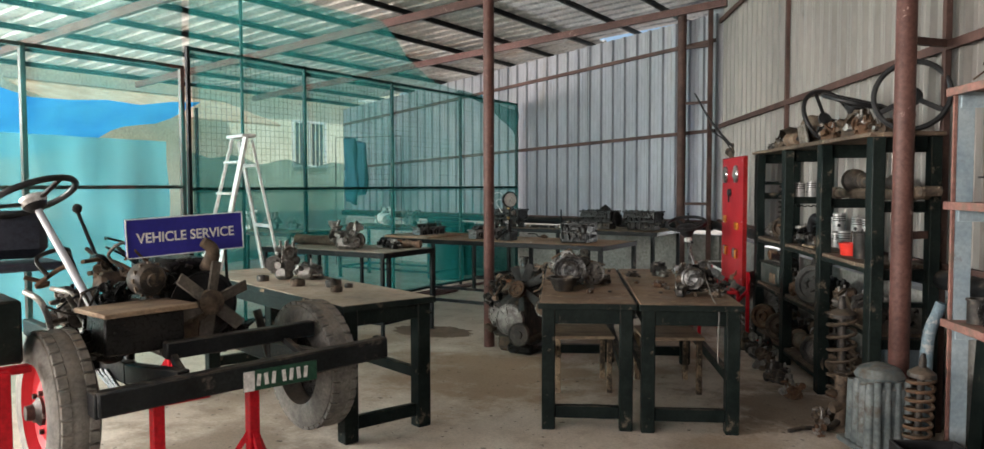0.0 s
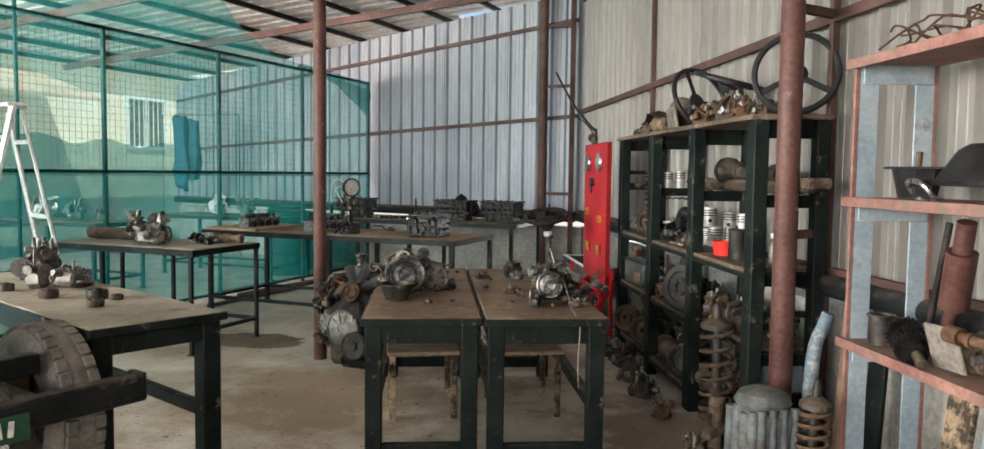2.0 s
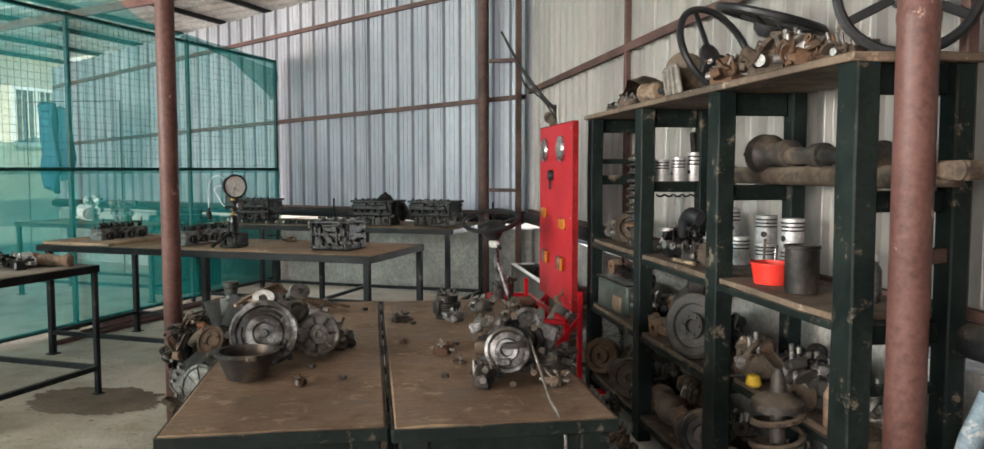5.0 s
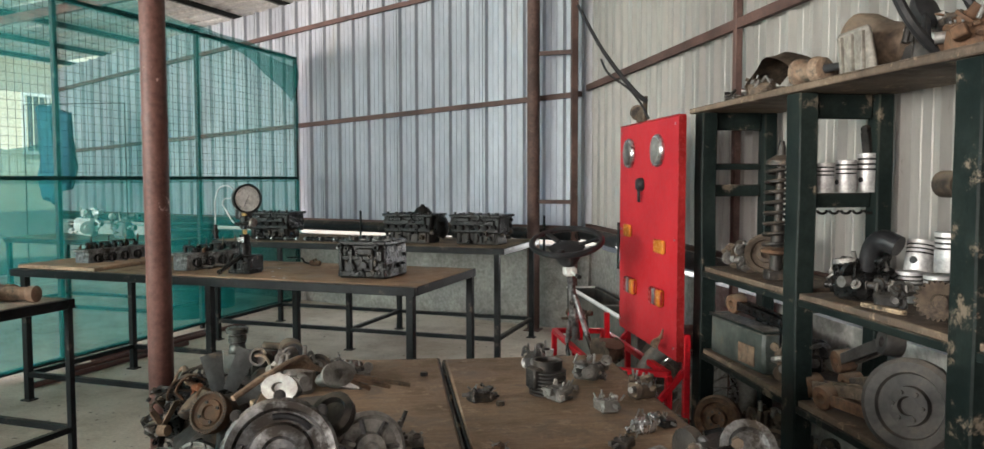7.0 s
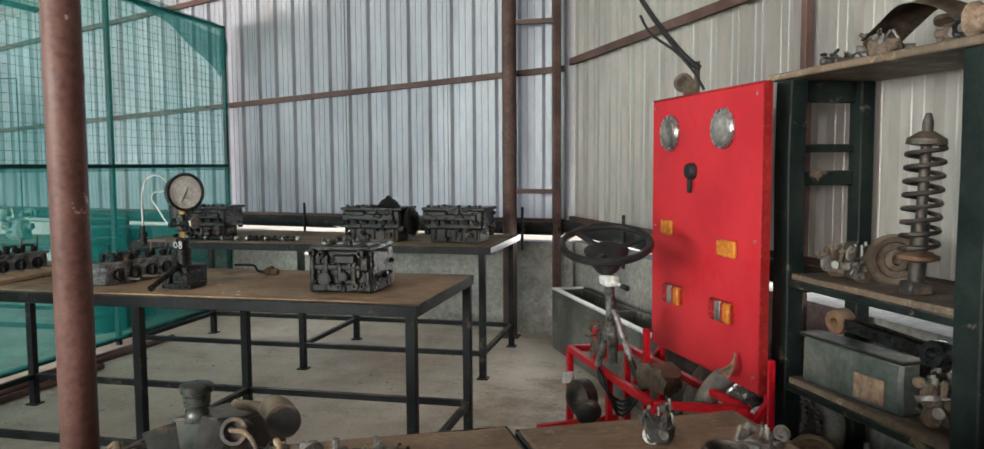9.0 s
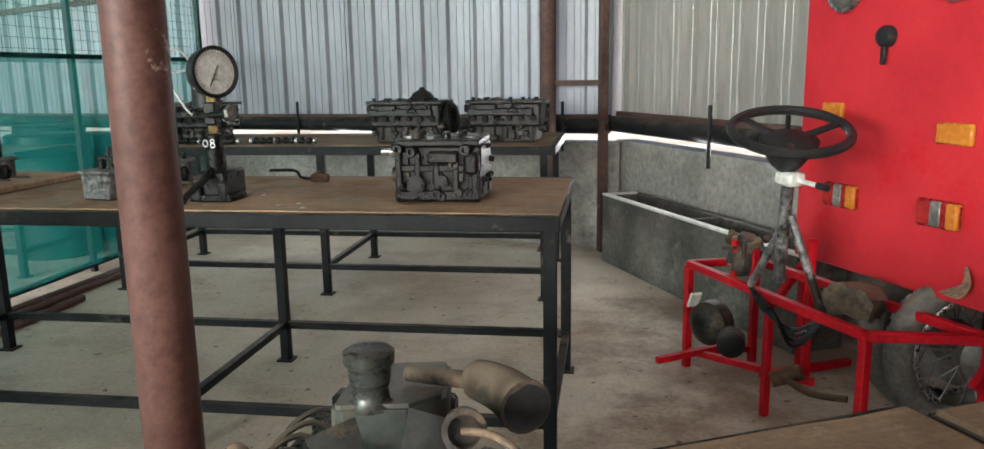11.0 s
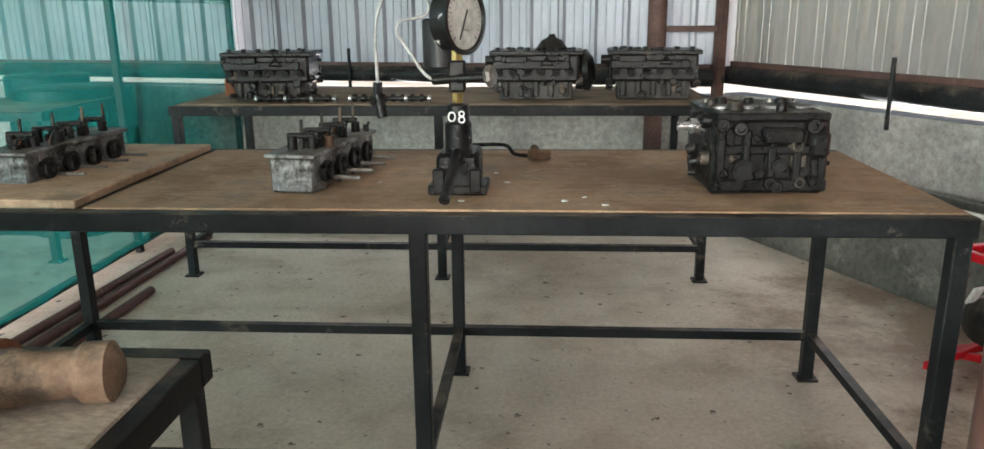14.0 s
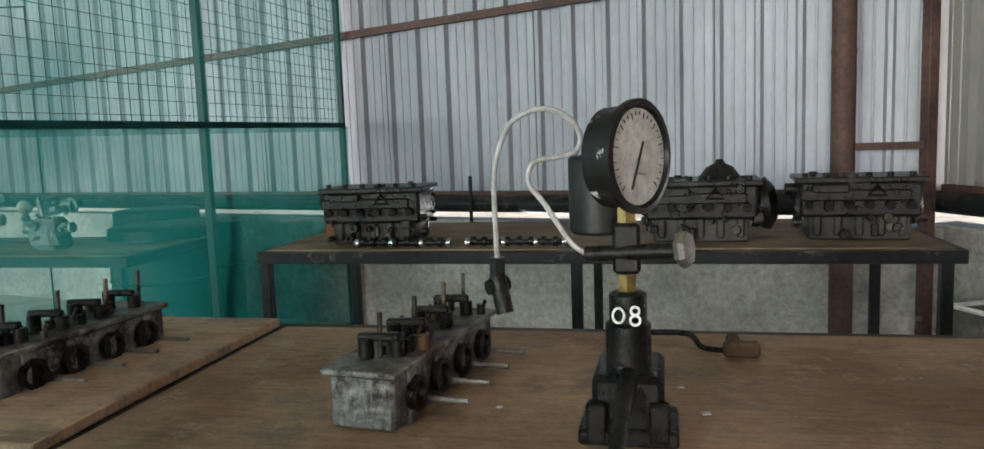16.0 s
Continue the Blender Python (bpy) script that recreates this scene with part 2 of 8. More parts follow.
M["fan"] = surface("grey_fan_paint", (0.06, 0.064, 0.064), (0.105, 0.105, 0.10), 0.6, 0.1, 4.0, 45, (0.24, 0.18, 0.12), (0.62, 0.75), 6.0, 0.2)
M["orange"] = surface("orange_rubber", (0.13, 0.05, 0.022), (0.22, 0.085, 0.04), 0.6, 0.0, 6.0, 50, (0.2, 0.08, 0.04), (0.6, 0.7), 9.0, 0.2)
M["hose"] = surface("weathered_hose", (0.15, 0.095, 0.065), (0.30, 0.21, 0.145), 0.7, 0.0, 9.0, 60, (0.10, 0.08, 0.06), (0.52, 0.65), 12.0, 0.3)
M["bluepaint"] = surface("pale_blue_paint", (0.25, 0.33, 0.38), (0.38, 0.45, 0.48), 0.6, 0.0, 4.0, 45, (0.20, 0.17, 0.15), (0.64, 0.74), 6.0, 0.2, (1, 1, 1), 0, DUST, 0.3, speckle=0.4)
M["rackred"] = surface("faded_red_shelf", (0.20, 0.095, 0.08), (0.31, 0.165, 0.135), 0.65, 0.0, 4.0, 45, (0.17, 0.12, 0.095), (0.56, 0.68), 6.0, 0.2, (1, 1, 1), 0, DUST, 0.6)
M["signblue"] = surface("blue_sign_paint", (0.022, 0.022, 0.22), (0.035, 0.034, 0.29), 0.45, 0.0, 3.0, 45, None, bump=0.05, speckle=0.2)
M["signwhite"] = surface("white_lettering", (0.72, 0.72, 0.72), (0.8, 0.8, 0.8), 0.5, 0.0, 3.0, 45, None, bump=0.03)
M["dial"] = surface("gauge_dial", (0.50, 0.51, 0.48), (0.60, 0.61, 0.58), 0.5, 0.0, 4.0, 40, (0.38, 0.36, 0.32), (0.6, 0.8), 6.0, 0.03)
M["cream"] = surface("cream_wall", (0.72, 0.65, 0.50), (0.82, 0.76, 0.62), 0.85, 0.0, 1.0, 20, (0.6, 0.52, 0.4), (0.6, 0.8), 1.0, 0.1)
M["cloth"] = surface("grubby_white_sack", (0.52, 0.51, 0.50), (0.72, 0.71, 0.70), 0.85, 0.0, 5.0, 40, (0.36, 0.33, 0.3), (0.6, 0.75), 5.0, 0.4)
M["redplastic"] = surface("red_plastic", (0.58, 0.03, 0.02), (0.68, 0.045, 0.03), 0.4, 0.0, 4.0, 40, None, bump=0.03, speckle=0.2)
M["bluegrey"] = surface("faded_blue_grey_casting", (0.09, 0.11, 0.113), (0.18, 0.20, 0.20), 0.7, 0.15, 6.0, 50, (0.08, 0.065, 0.05), (0.55, 0.7), 7.0, 0.4, (1, 1, 1), 0, DUST, 0.5)
M["hubgrey2"] = surface("dusty_pale_plate", (0.16, 0.145, 0.125), (0.28, 0.26, 0.225), 0.75, 0.1, 6.0, 50, (0.08, 0.065, 0.05), (0.56, 0.7), 8.0, 0.2)
M["yellowcap"] = surface("yellow_plastic", (0.55, 0.36, 0.03), (0.66, 0.45, 0.05), 0.5, 0.0, 5.0, 40, (0.3, 0.22, 0.1), (0.6, 0.75), 9.0, 0.1, speckle=0.4)
M["chippedpaint"] = surface("chipped_blue_white_paint", (0.10, 0.15, 0.185), (0.18, 0.24, 0.275), 0.6, 0.0, 6.0, 50, (0.33, 0.34, 0.34), (0.56, 0.62), 9.0, 0.3)
M["chippedblack"] = surface("chipped_black_enamel", (0.006, 0.006, 0.006), (0.014, 0.014, 0.014), 0.35, 0.0, 8.0, 60, (0.42, 0.42, 0.40), (0.66, 0.70), 16.0, 0.2, gloss=0.3)
M["ladder"] = surface("dull_aluminium_ladder", (0.60, 0.60, 0.59), (0.74, 0.74, 0.73), 0.45, 0.15, 4.0, 40, (0.35, 0.3, 0.25), (0.6, 0.75), 6.0, 0.1)


def floor_material():
    m, nt, p = nodes_of("dusty_concrete_floor")
    vec = coords(nt)
    big, mid, fine = noise_tex(nt, vec, 0.55, 5), noise_tex(nt, vec, 2.6, 8, 0.7), noise_tex(nt, vec, 55, 8, 0.75)
    col = ramp(nt, mid, [(0.34, (0.46, 0.385, 0.305)), (0.5, (0.62, 0.545, 0.455)), (0.66, (0.69, 0.62, 0.53))])
    dirt = ramp(nt, big, [(0.50, (0, 0, 0)), (0.66, (0.7, 0.7, 0.7))])
    col = mixed(nt, dirt, col, (0.25, 0.17, 0.105))
    # trodden oily soil round the benches, ragged-edged, plus painted shade by shelves and chassis
    for cx, cy, rad, soil_or_shade in ((2.2, 4.9, 4.4, (0.44, 0.34, 0.24)), (-1.3, 6.1, 2.4, (0.40, 0.28, 0.18)), (-1.6, 3.7, 2.1, (0.27, 0.205, 0.15)), (0.75, 6.3, 1.5, (0.20, 0.15, 0.105)), (1.6, 4.3, 2.0, (0.165, 0.125, 0.09)), (-0.75, 7.6, 2.3, (0.30, 0.215, 0.15)), (-0.5, 9.3, 2.0, (0.27, 0.20, 0.15))):
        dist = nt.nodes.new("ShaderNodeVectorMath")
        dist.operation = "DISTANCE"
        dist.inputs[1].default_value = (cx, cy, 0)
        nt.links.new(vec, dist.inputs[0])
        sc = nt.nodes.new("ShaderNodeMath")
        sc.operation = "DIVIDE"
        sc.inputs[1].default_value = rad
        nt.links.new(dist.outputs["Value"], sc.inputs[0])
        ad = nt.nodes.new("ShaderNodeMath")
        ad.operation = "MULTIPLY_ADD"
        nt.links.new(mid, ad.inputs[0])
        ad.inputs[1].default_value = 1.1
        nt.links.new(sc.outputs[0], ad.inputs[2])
        col = mixed(nt, ramp(nt, ad.outputs[0], [(0.75, (0.85, 0.85, 0.85)), (1.0, (0, 0, 0))]), col, soil_or_shade)
    grain = ramp(nt, fine, [(0.35, (0.72, 0.72, 0.72)), (0.65, (1.18, 1.18, 1.18))])
    col = mixed(nt, 0.7, col, grain, "MULTIPLY")
    speck = ramp(nt, noise_tex(nt, vec, 21, 3, 0.5), [(0.29, (0.9, 0.9, 0.9)), (0.34, (0, 0, 0))])
    col = mixed(nt, speck, col, (0.10, 0.08, 0.06))
    nt.links.new(col, p.inputs["Base Color"])
    p.inputs["Roughness"].default_value = 0.8
    bp = nt.nodes.new("ShaderNodeBump")
    bp.inputs["Strength"].default_value, bp.inputs["Distance"].default_value = 0.25, 0.006
    nt.links.new(fine, bp.inputs["Height"])
    nt.links.new(bp.outputs[0], p.inputs["Normal"])
    return m


def net_material(name, colour, cover):
    m, nt, p = nodes_of(name)
    out = nt.nodes["Material Output"]
    vec = coords(nt)
    fac = ramp(nt, noise_tex(nt, vec, 1.3, 4), [(0.3, (cover - 0.1,) * 3), (0.7, (cover + 0.1,) * 3)])
    thru, dif, tl = (nt.nodes.new("ShaderNodeBsdf" + k) for k in ("Transparent", "Diffuse", "Translucent"))
    thru.inputs[0].default_value = (0.78, 0.94, 0.93, 1)
    dif.inputs[0].default_value, tl.inputs[0].default_value = (*colour, 1), (*colour, 1)
    cloth, full = nt.nodes.new("ShaderNodeMixShader"), nt.nodes.new("ShaderNodeMixShader")
    cloth.inputs[0].default_value = 0.7
    nt.links.new(dif.outputs[0], cloth.inputs[1]), nt.links.new(tl.outputs[0], cloth.inputs[2])
    nt.links.new(fac, full.inputs[0])
    nt.links.new(thru.outputs[0], full.inputs[1]), nt.links.new(cloth.outputs[0], full.inputs[2])
    nt.links.new(full.outputs[0], out.inputs["Surface"])
    nt.nodes.remove(p)
    return m


def glass_material():
    m, nt, p = nodes_of("clear_glass")
    p.inputs["Base Color"].default_value = (0.9, 0.92, 0.92, 1)
    p.inputs["Roughness"].default_value, p.inputs["IOR"].default_value, p.inputs["Transmission Weight"].default_value = 0.08, 1.4, 1.0
    return m


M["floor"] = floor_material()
M["net"] = net_material("green_shade_net", (0.035, 0.27, 0.25), 0.34)
M["netlow"] = net_material("double_green_net", (0.013, 0.18, 0.165), 0.58)
M["netthin"] = net_material("thin_green_net", (0.07, 0.36, 0.35), 0.20)
M["glass"] = glass_material()


def tarp_material():
    m, nt, p = nodes_of("blue_tarpaulin")
    vec = coords(nt)
    col = ramp(nt, noise_tex(nt, vec, 0.9, 5), [(0.3, (0.03, 0.30, 0.85)), (0.7, (0.08, 0.50, 0.98))])
    tl, dif, mx = (nt.nodes.new(k) for k in ("ShaderNodeBsdfTranslucent", "ShaderNodeBsdfDiffuse", "ShaderNodeMixShader"))
    nt.links.new(col, tl.inputs[0]), nt.links.new(col, dif.inputs[0])
    nt.links.new(dif.outputs[0], mx.inputs[1]), nt.links.new(tl.outputs[0], mx.inputs[2])
    mx.inputs[0].default_value = 0.6
    nt.links.new(mx.outputs[0], nt.nodes["Material Output"].inputs["Surface"])
    nt.nodes.remove(p)
    return m


M["tarp"] = tarp_material()


# ---- mesh helpers ----
def box(bm, centre, size, turn=None, bevel=0.0):
    m = Matrix.Translation(centre) @ (turn.to_4x4() if turn else Matrix.Identity(4)) @ Matrix.Diagonal((*size, 1))
    vs = bmesh.ops.create_cube(bm, size=1, matrix=m)["verts"]
    if bevel:
        es = {e for v in vs for e in v.link_edges}
        bmesh.ops.bevel(bm, geom=list(es), offset=bevel, segments=1, affect="EDGES", profile=0.6)


def span(bm, a, b, w, h, bevel=0.0, up=(0, 0, 1)):
    """A bar of section w x h from a to b."""
    a, b = Vector(a), Vector(b)
    d = b - a
    zz = d.normalized()
    xx = Vector(up).cross(zz)
    if xx.length < 1e-4:
        xx = Vector((1, 0, 0))
    xx.normalize()
    yy = zz.cross(xx)
    rot = Matrix((xx, yy, zz)).transposed()
    box(bm, (a + b) / 2, (w, h, d.length), rot, bevel)


def rod(bm, a, b, r0, r1=None, seg=14):
    a, b = Vector(a), Vector(b)
    d = b - a
    m = Matrix.Translation((a + b) / 2) @ d.to_track_quat("Z", "Y").to_matrix().to_4x4()
    bmesh.ops.create_cone(bm, cap_ends=True, segments=seg, radius1=r0, radius2=r0 if r1 is None else r1, depth=d.length, matrix=m)


def pipe(bm, pts, r, seg=8, close=False):
    """A tube along a line of points."""
    pts = [Vector(p) for p in pts]
    n = len(pts)
    if 3 <= n <= 14 and not close:      # round the bends
        rs = list(r) if isinstance(r, (list, tuple)) else [r] * n
        fine, fr = [], []
        for i in range(n - 1):
            p0, p1, p2, p3 = pts[max(i - 1, 0)], pts[i], pts[i + 1], pts[min(i + 2, n - 1)]
            for k in range(5):
                t = k / 5
                fine.append(0.5 * (2 * p1 + (p2 - p0) * t + (2 * p0 - 5 * p1 + 4 * p2 - p3) * t * t + (3 * p1 - p0 - 3 * p2 + p3) * t ** 3))
                fr.append(rs[i] + (rs[i + 1] - rs[i]) * t)
        pts, r = fine + [pts[-1]], fr + [rs[-1]]
        n = len(pts)
    rings = []
    prev = None
    for i, p in enumerate(pts):
        t = (pts[(i + 1) % n] - pts[i - 1]) if close else (pts[min(i + 1, n - 1)] - pts[max(i - 1, 0)])
        t.normalize()
        if prev is None:
            ref = Vector((0, 0, 1)) if abs(t.z) < 0.9 else Vector((1, 0, 0))
            prev = t.cross(ref).normalized()
        prev = (prev - t * prev.dot(t)).normalized()
        q = t.cross(prev)
        rr = r[i] if isinstance(r, (list, tuple)) else r
        rings.append([bm.verts.new(p + rr * (math.cos(2 * math.pi * k / seg) * prev + math.sin(2 * math.pi * k / seg) * q)) for k in range(seg)])
    for i in range(n if close else n - 1):
        a, b = rings[i], rings[(i + 1) % n]
        for k in range(seg):
            bm.faces.new((a[k], a[(k + 1) % seg], b[(k + 1) % seg], b[k]))
    if not close:
        bm.faces.new(rings[0][::-1])
        bm.faces.new(rings[-1])


def arc(centre, r, a0, a1, n, u=(1, 0, 0), v=(0, 1, 0)):
    c, u, v = Vector(centre), Vector(u), Vector(v)
    return [c + r * (math.cos(radians(a0 + (a1 - a0) * i / n)) * u + math.sin(radians(a0 + (a1 - a0) * i / n)) * v) for i in range(n + 1)]


def lathe(bm, profile, seg=24, m=None, caps=True):
    """Turns (radius, height) pairs about the z axis, then moves them by m."""
    m = m or Matrix.Identity(4)
    rings = [[bm.verts.new(m @ Vector((r * math.cos(2 * math.pi * k / seg), r * math.sin(2 * math.pi * k / seg), z))) for k in range(seg)] for r, z in profile]
    for a, b in zip(rings, rings[1:]):
        for k in range(seg):
            bm.faces.new((a[k], a[(k + 1) % seg], b[(k + 1) % seg], b[k]))
    if caps:
        bm.faces.new(rings[0][::-1])
        bm.faces.new(rings[-1])


def spring(bm, base, r, wire, turns, height, m=None, seg=14):
    m = m or Matrix.Identity(4)
    n = int(turns * seg)
    b = Vector(base)
    pipe(bm, [m @ (b + Vector((r * math.cos(2 * math.pi * i / seg), r * math.sin(2 * math.pi * i / seg), height * i / n))) for i in range(n + 1)], wire, 6)


def rough_up(bm, amount, scale, seed=0.0):
    for v in bm.verts:
        v.co += noise.noise_vector(v.co * scale + Vector((seed, seed * 1.7, seed * 0.3))) * amount


def aim(p, axis):
    """A pose at p whose z axis points along axis."""
    return Matrix.Translation(p) @ Vector(axis).to_track_quat("Z", "Y").to_matrix().to_4x4()


def part(name, bm, material, parent=None, label="", smooth=True):
    bmesh.ops.recalc_face_normals(bm, faces=bm.faces)
    mesh = bpy.data.meshes.new(name)
    bm.to_mesh(mesh)
    bm.free()
    mesh.materials.append(material)
    if smooth:
        for poly in mesh.polygons:
            poly.use_smooth = True
        mesh.set_sharp_from_angle(angle=radians(38))
    ob = new(name, mesh)
    if parent:
        ob.parent = parent
    if label:
        ob["label"] = label
    return ob


def made(name, fn, material, parent=None, label=""):
    bm = bmesh.new()
    fn(bm)
    return part(name, bm, material, parent, label)


def thing(name, m, label, category, group="", kind=""):
    ob = new(name)
    ob.empty_display_size = 0.1
    ob.matrix_basis = m
    return tagged(ob, label, category, group, kind)


# The shed is skewed: its long side wall and all that stands along it keep to a frame turned by SKEW.
SKEW = 26.3
SIDE = pose(0, 0, 0, 0, 0, SKEW)


def side(x, y, z=0.0):
    return SIDE @ Vector((x, y, z))


# ---- floor and outside ground ----
def ground_mesh(bm):
    bmesh.ops.create_grid(bm, x_segments=2, y_segments=2, size=400)


tagged(made("floor", ground_mesh, M["floor"]), "dusty bare concrete floor with brown dirt and painted shade patches", "floor", kind="structure")


# ---- walls ----
BACK_L, BACK_R = Vector((-9.0, 13.031, 0)), Vector((-1.15, 11.19, 0))


def roof_z(x):
    return 3.73 + 0.082 * x


def ribbed_sheet(bm, a, b, z0, za, zb, rib=0.2, depth=0.034, out=Vector((0, 0, 0))):
    """A trapezoid-ribbed sheet between the foot points a and b, its top edge running from za to zb."""
    a, b = Vector(a), Vector(b)
    d = (b - a)
    length = d.length
    u = d / length
    n = Vector((u.y, -u.x, 0))
    prof = [(0.0, 1), (0.11, 1), (0.18, 0), (0.38, 0), (0.40, 0.13), (0.44, 0.13), (0.46, 0), (0.66, 0), (0.68, 0.13), (0.72, 0.13), (0.74, 0), (0.93, 0)]
    cols, s = [], 0.0
    while s < length:
        for f, h in prof:
            q = s + f * rib
            if q <= length:
                cols.append((q, h * depth))
        s += rib
    cols.append((length, 0.0))
    rows = []
    for q, h in cols:
        p = a + u * q + n * h
        zt = za + (zb - za) * q / length
        rows.append((bm.verts.new((p.x, p.y, z0)), bm.verts.new((p.x, p.y, zt))))
    for r0, r1 in zip(rows, rows[1:]):
        bm.faces.new((r0[0], r1[0], r1[1], r0[1]))
    bmesh.ops.solidify(bm, geom=list(bm.faces), thickness=0.002)


def wall_of_sheets(name, a, b, z0, top, material, label, width=1.0, rib=0.2):
    """A wall whose sheets are pieces of their own over one low masonry wall."""
    wall = thing(name, Matrix.Identity(4), label, "wall", kind="structure")
    a, b = Vector(a), Vector(b)
    length = (b - a).length
    n = int(round(length / width))
    for i in range(n):
        p, q = a.lerp(b, i / n), a.lerp(b, (i + 1) / n)
        lift = 0.002 * (i % 2)
        off = Vector(((b - a).y, -(b - a).x, 0)).normalized() * lift
        made("sheet", lambda bm: ribbed_sheet(bm, p + off, q + off, z0, top(p), top(q), rib), material, wall)
    return wall


back_dir = (BACK_R - BACK_L).normalized()
back_in = Vector((back_dir.y, -back_dir.x, 0))
side_dir = side(0, 1) - side(0, 0)


def wside(y, z=0.0, off=0.0):
    """A point on the long side wall, which leans out of the skewed frame by 0.024 m a metre."""
    return side(4.0 + 0.024 * (10.62 - y) - off, y, z)


corner = wside(10.62)

wall_of_sheets("wall_back", BACK_L, BACK_R, 0.80, lambda p: roof_z(p.x) - 0.13, M["sheet"], "ribbed galvanised sheet wall, streaky silver grey")
wall_of_sheets("wall_side", corner, wside(-6.0), 0.82, lambda p: 4.6, M["sheet_cream"], "ribbed pale painted sheet wall, off-white", rib=0.2)


def low_wall(bm, a, b, z, thick):
    a, b = Vector(a), Vector(b)
    d = (b - a).normalized()
    out = Vector((-d.y, d.x, 0))
    c = (a + b) / 2 + out * (thick / 2)
    box(bm, (c.x, c.y, z / 2), ((b - a).length, thick, z), Matrix.Rotation(math.atan2(d.y, d.x), 3, "Z"))


tagged(made("low_wall_back", lambda bm: low_wall(bm, BACK_L, BACK_R + back_dir * 0.05, 0.73, 0.15), M["concrete"]), "low grey cement plastered plinth wall", "wall", kind="structure")
tagged(made("low_wall_side", lambda bm: low_wall(bm, corner, wside(-6), 0.74, 0.15), M["concrete"]), "low grey cement plastered plinth wall", "wall", kind="structure")


tagged(made("corner_flashing", lambda bm: (box(bm, (-1.10, 11.245, 2.3), (0.30, 0.012, 3.0), Matrix.Rotation(radians(-13), 3, "Z")), box(bm, (-0.965, 11.13, 2.3), (0.012, 0.28, 3.0), Matrix.Rotation(radians(26.3), 3, "Z"))), M["sheet"]), "bent galvanised sheet closing the wall corner", "flashing", kind="structure")


# ---- steel of the walls ----
def along_back(s, z, off=0.0):
    p = BACK_R + (BACK_L - BACK_R) * s / (BACK_R - BACK_L).length + back_in * off
    return Vector((p.x, p.y, z))


tagged(made("wall_pipe_back", lambda bm: rod(bm, along_back(0.0, 0.845, 0.09), along_back(8.0, 0.833, 0.09), 0.052, seg=16), M["steel"]), "dark steel pipe along the foot of the sheet wall", "pipe", kind="structure")
tagged(made("wall_pipe_side", lambda bm: rod(bm, wside(10.5, 0.86, 0.09), wside(-5.8, 0.86, 0.09), 0.052, seg=16), M["steel"]), "dark steel pipe along the foot of the sheet wall", "pipe", kind="structure")
for z0, z1, w in ((0.905, 0.895, 0.03), (2.05, 1.90, 0.045), (3.17, 2.91, 0.045)):
    tagged(made("girt_back", lambda bm: span(bm, along_back(0.0, z0, 0.055), along_back(8.0, z0 + (z1 - z0) * 8.0 / 3.4, 0.055), 0.03, w), M["girt"]), "rusty red-brown steel angle girt on the sheet wall", "girt", kind="structure")
for z0, z1, w in ((0.925, 0.925, 0.03), (2.10, 2.155, 0.05), (3.4, 3.45, 0.05)):
    tagged(made("girt_side", lambda bm: span(bm, wside(10.5, z0, 0.055), wside(-5.8, z1, 0.055), 0.03, w), M["girt"]), "rusty red-brown steel angle girt on the sheet wall", "girt", kind="structure")


def post(x, y, top, r, label, foot=True, paint="primer"):
    p = thing("steel_post", pose(x, y, 0), label, "post", "steel posts")
    made("pole", lambda bm: lathe(bm, [(r, 0), (r, top * 0.44), (r * 1.05, top * 0.443), (r * 1.05, top * 0.447), (r, top * 0.45), (r, top)], 24), M[paint], p)
    if foot:
        made("base_plate", lambda bm: box(bm, (0, 0, 0.006), (r * 2.6, r * 2.6, 0.012), None, 0.003), M["primer"], p)
    return p


post(-1.854, 6.885, 3.5, 0.046, "round brown oxide painted steel roof post", False)
pr = side(3.81, 4.72)
post(pr.x, pr.y, 3.9, 0.052, "round brown oxide painted steel post beside the shelves")
post(-1.575, 11.10, 3.55, 0.055, "round brown oxide painted steel post by the sheet wall", True, "girt")


def square_post(name, x, y, top, w, label, mat=None):
    return tagged(made(name, lambda bm: box(bm, (x, y, top / 2), (w, w, top), Matrix.Rotation(radians(SKEW), 3, "Z"), 0.004), mat or M["girt"]), label, "post", "wall posts")


square_post("wall_post", -1.21, 11.08, 3.6, 0.055, "slim brown steel corner post")
for yy in (7.72, 4.87, 1.6, -1.4):
    q = wside(yy, 0, 0.055)
    square_post("wall_post", q.x, q.y, 4.4, 0.038, "slim brown steel wall post")
for z in (1.13, 2.40, 3.1):
    tagged(made("post_brace", lambda bm: span(bm, (-1.55, 11.10, z), (-1.22, 11.08, z), 0.03, 0.035), M["girt"]), "short brown steel rung between two posts", "brace", "post braces")


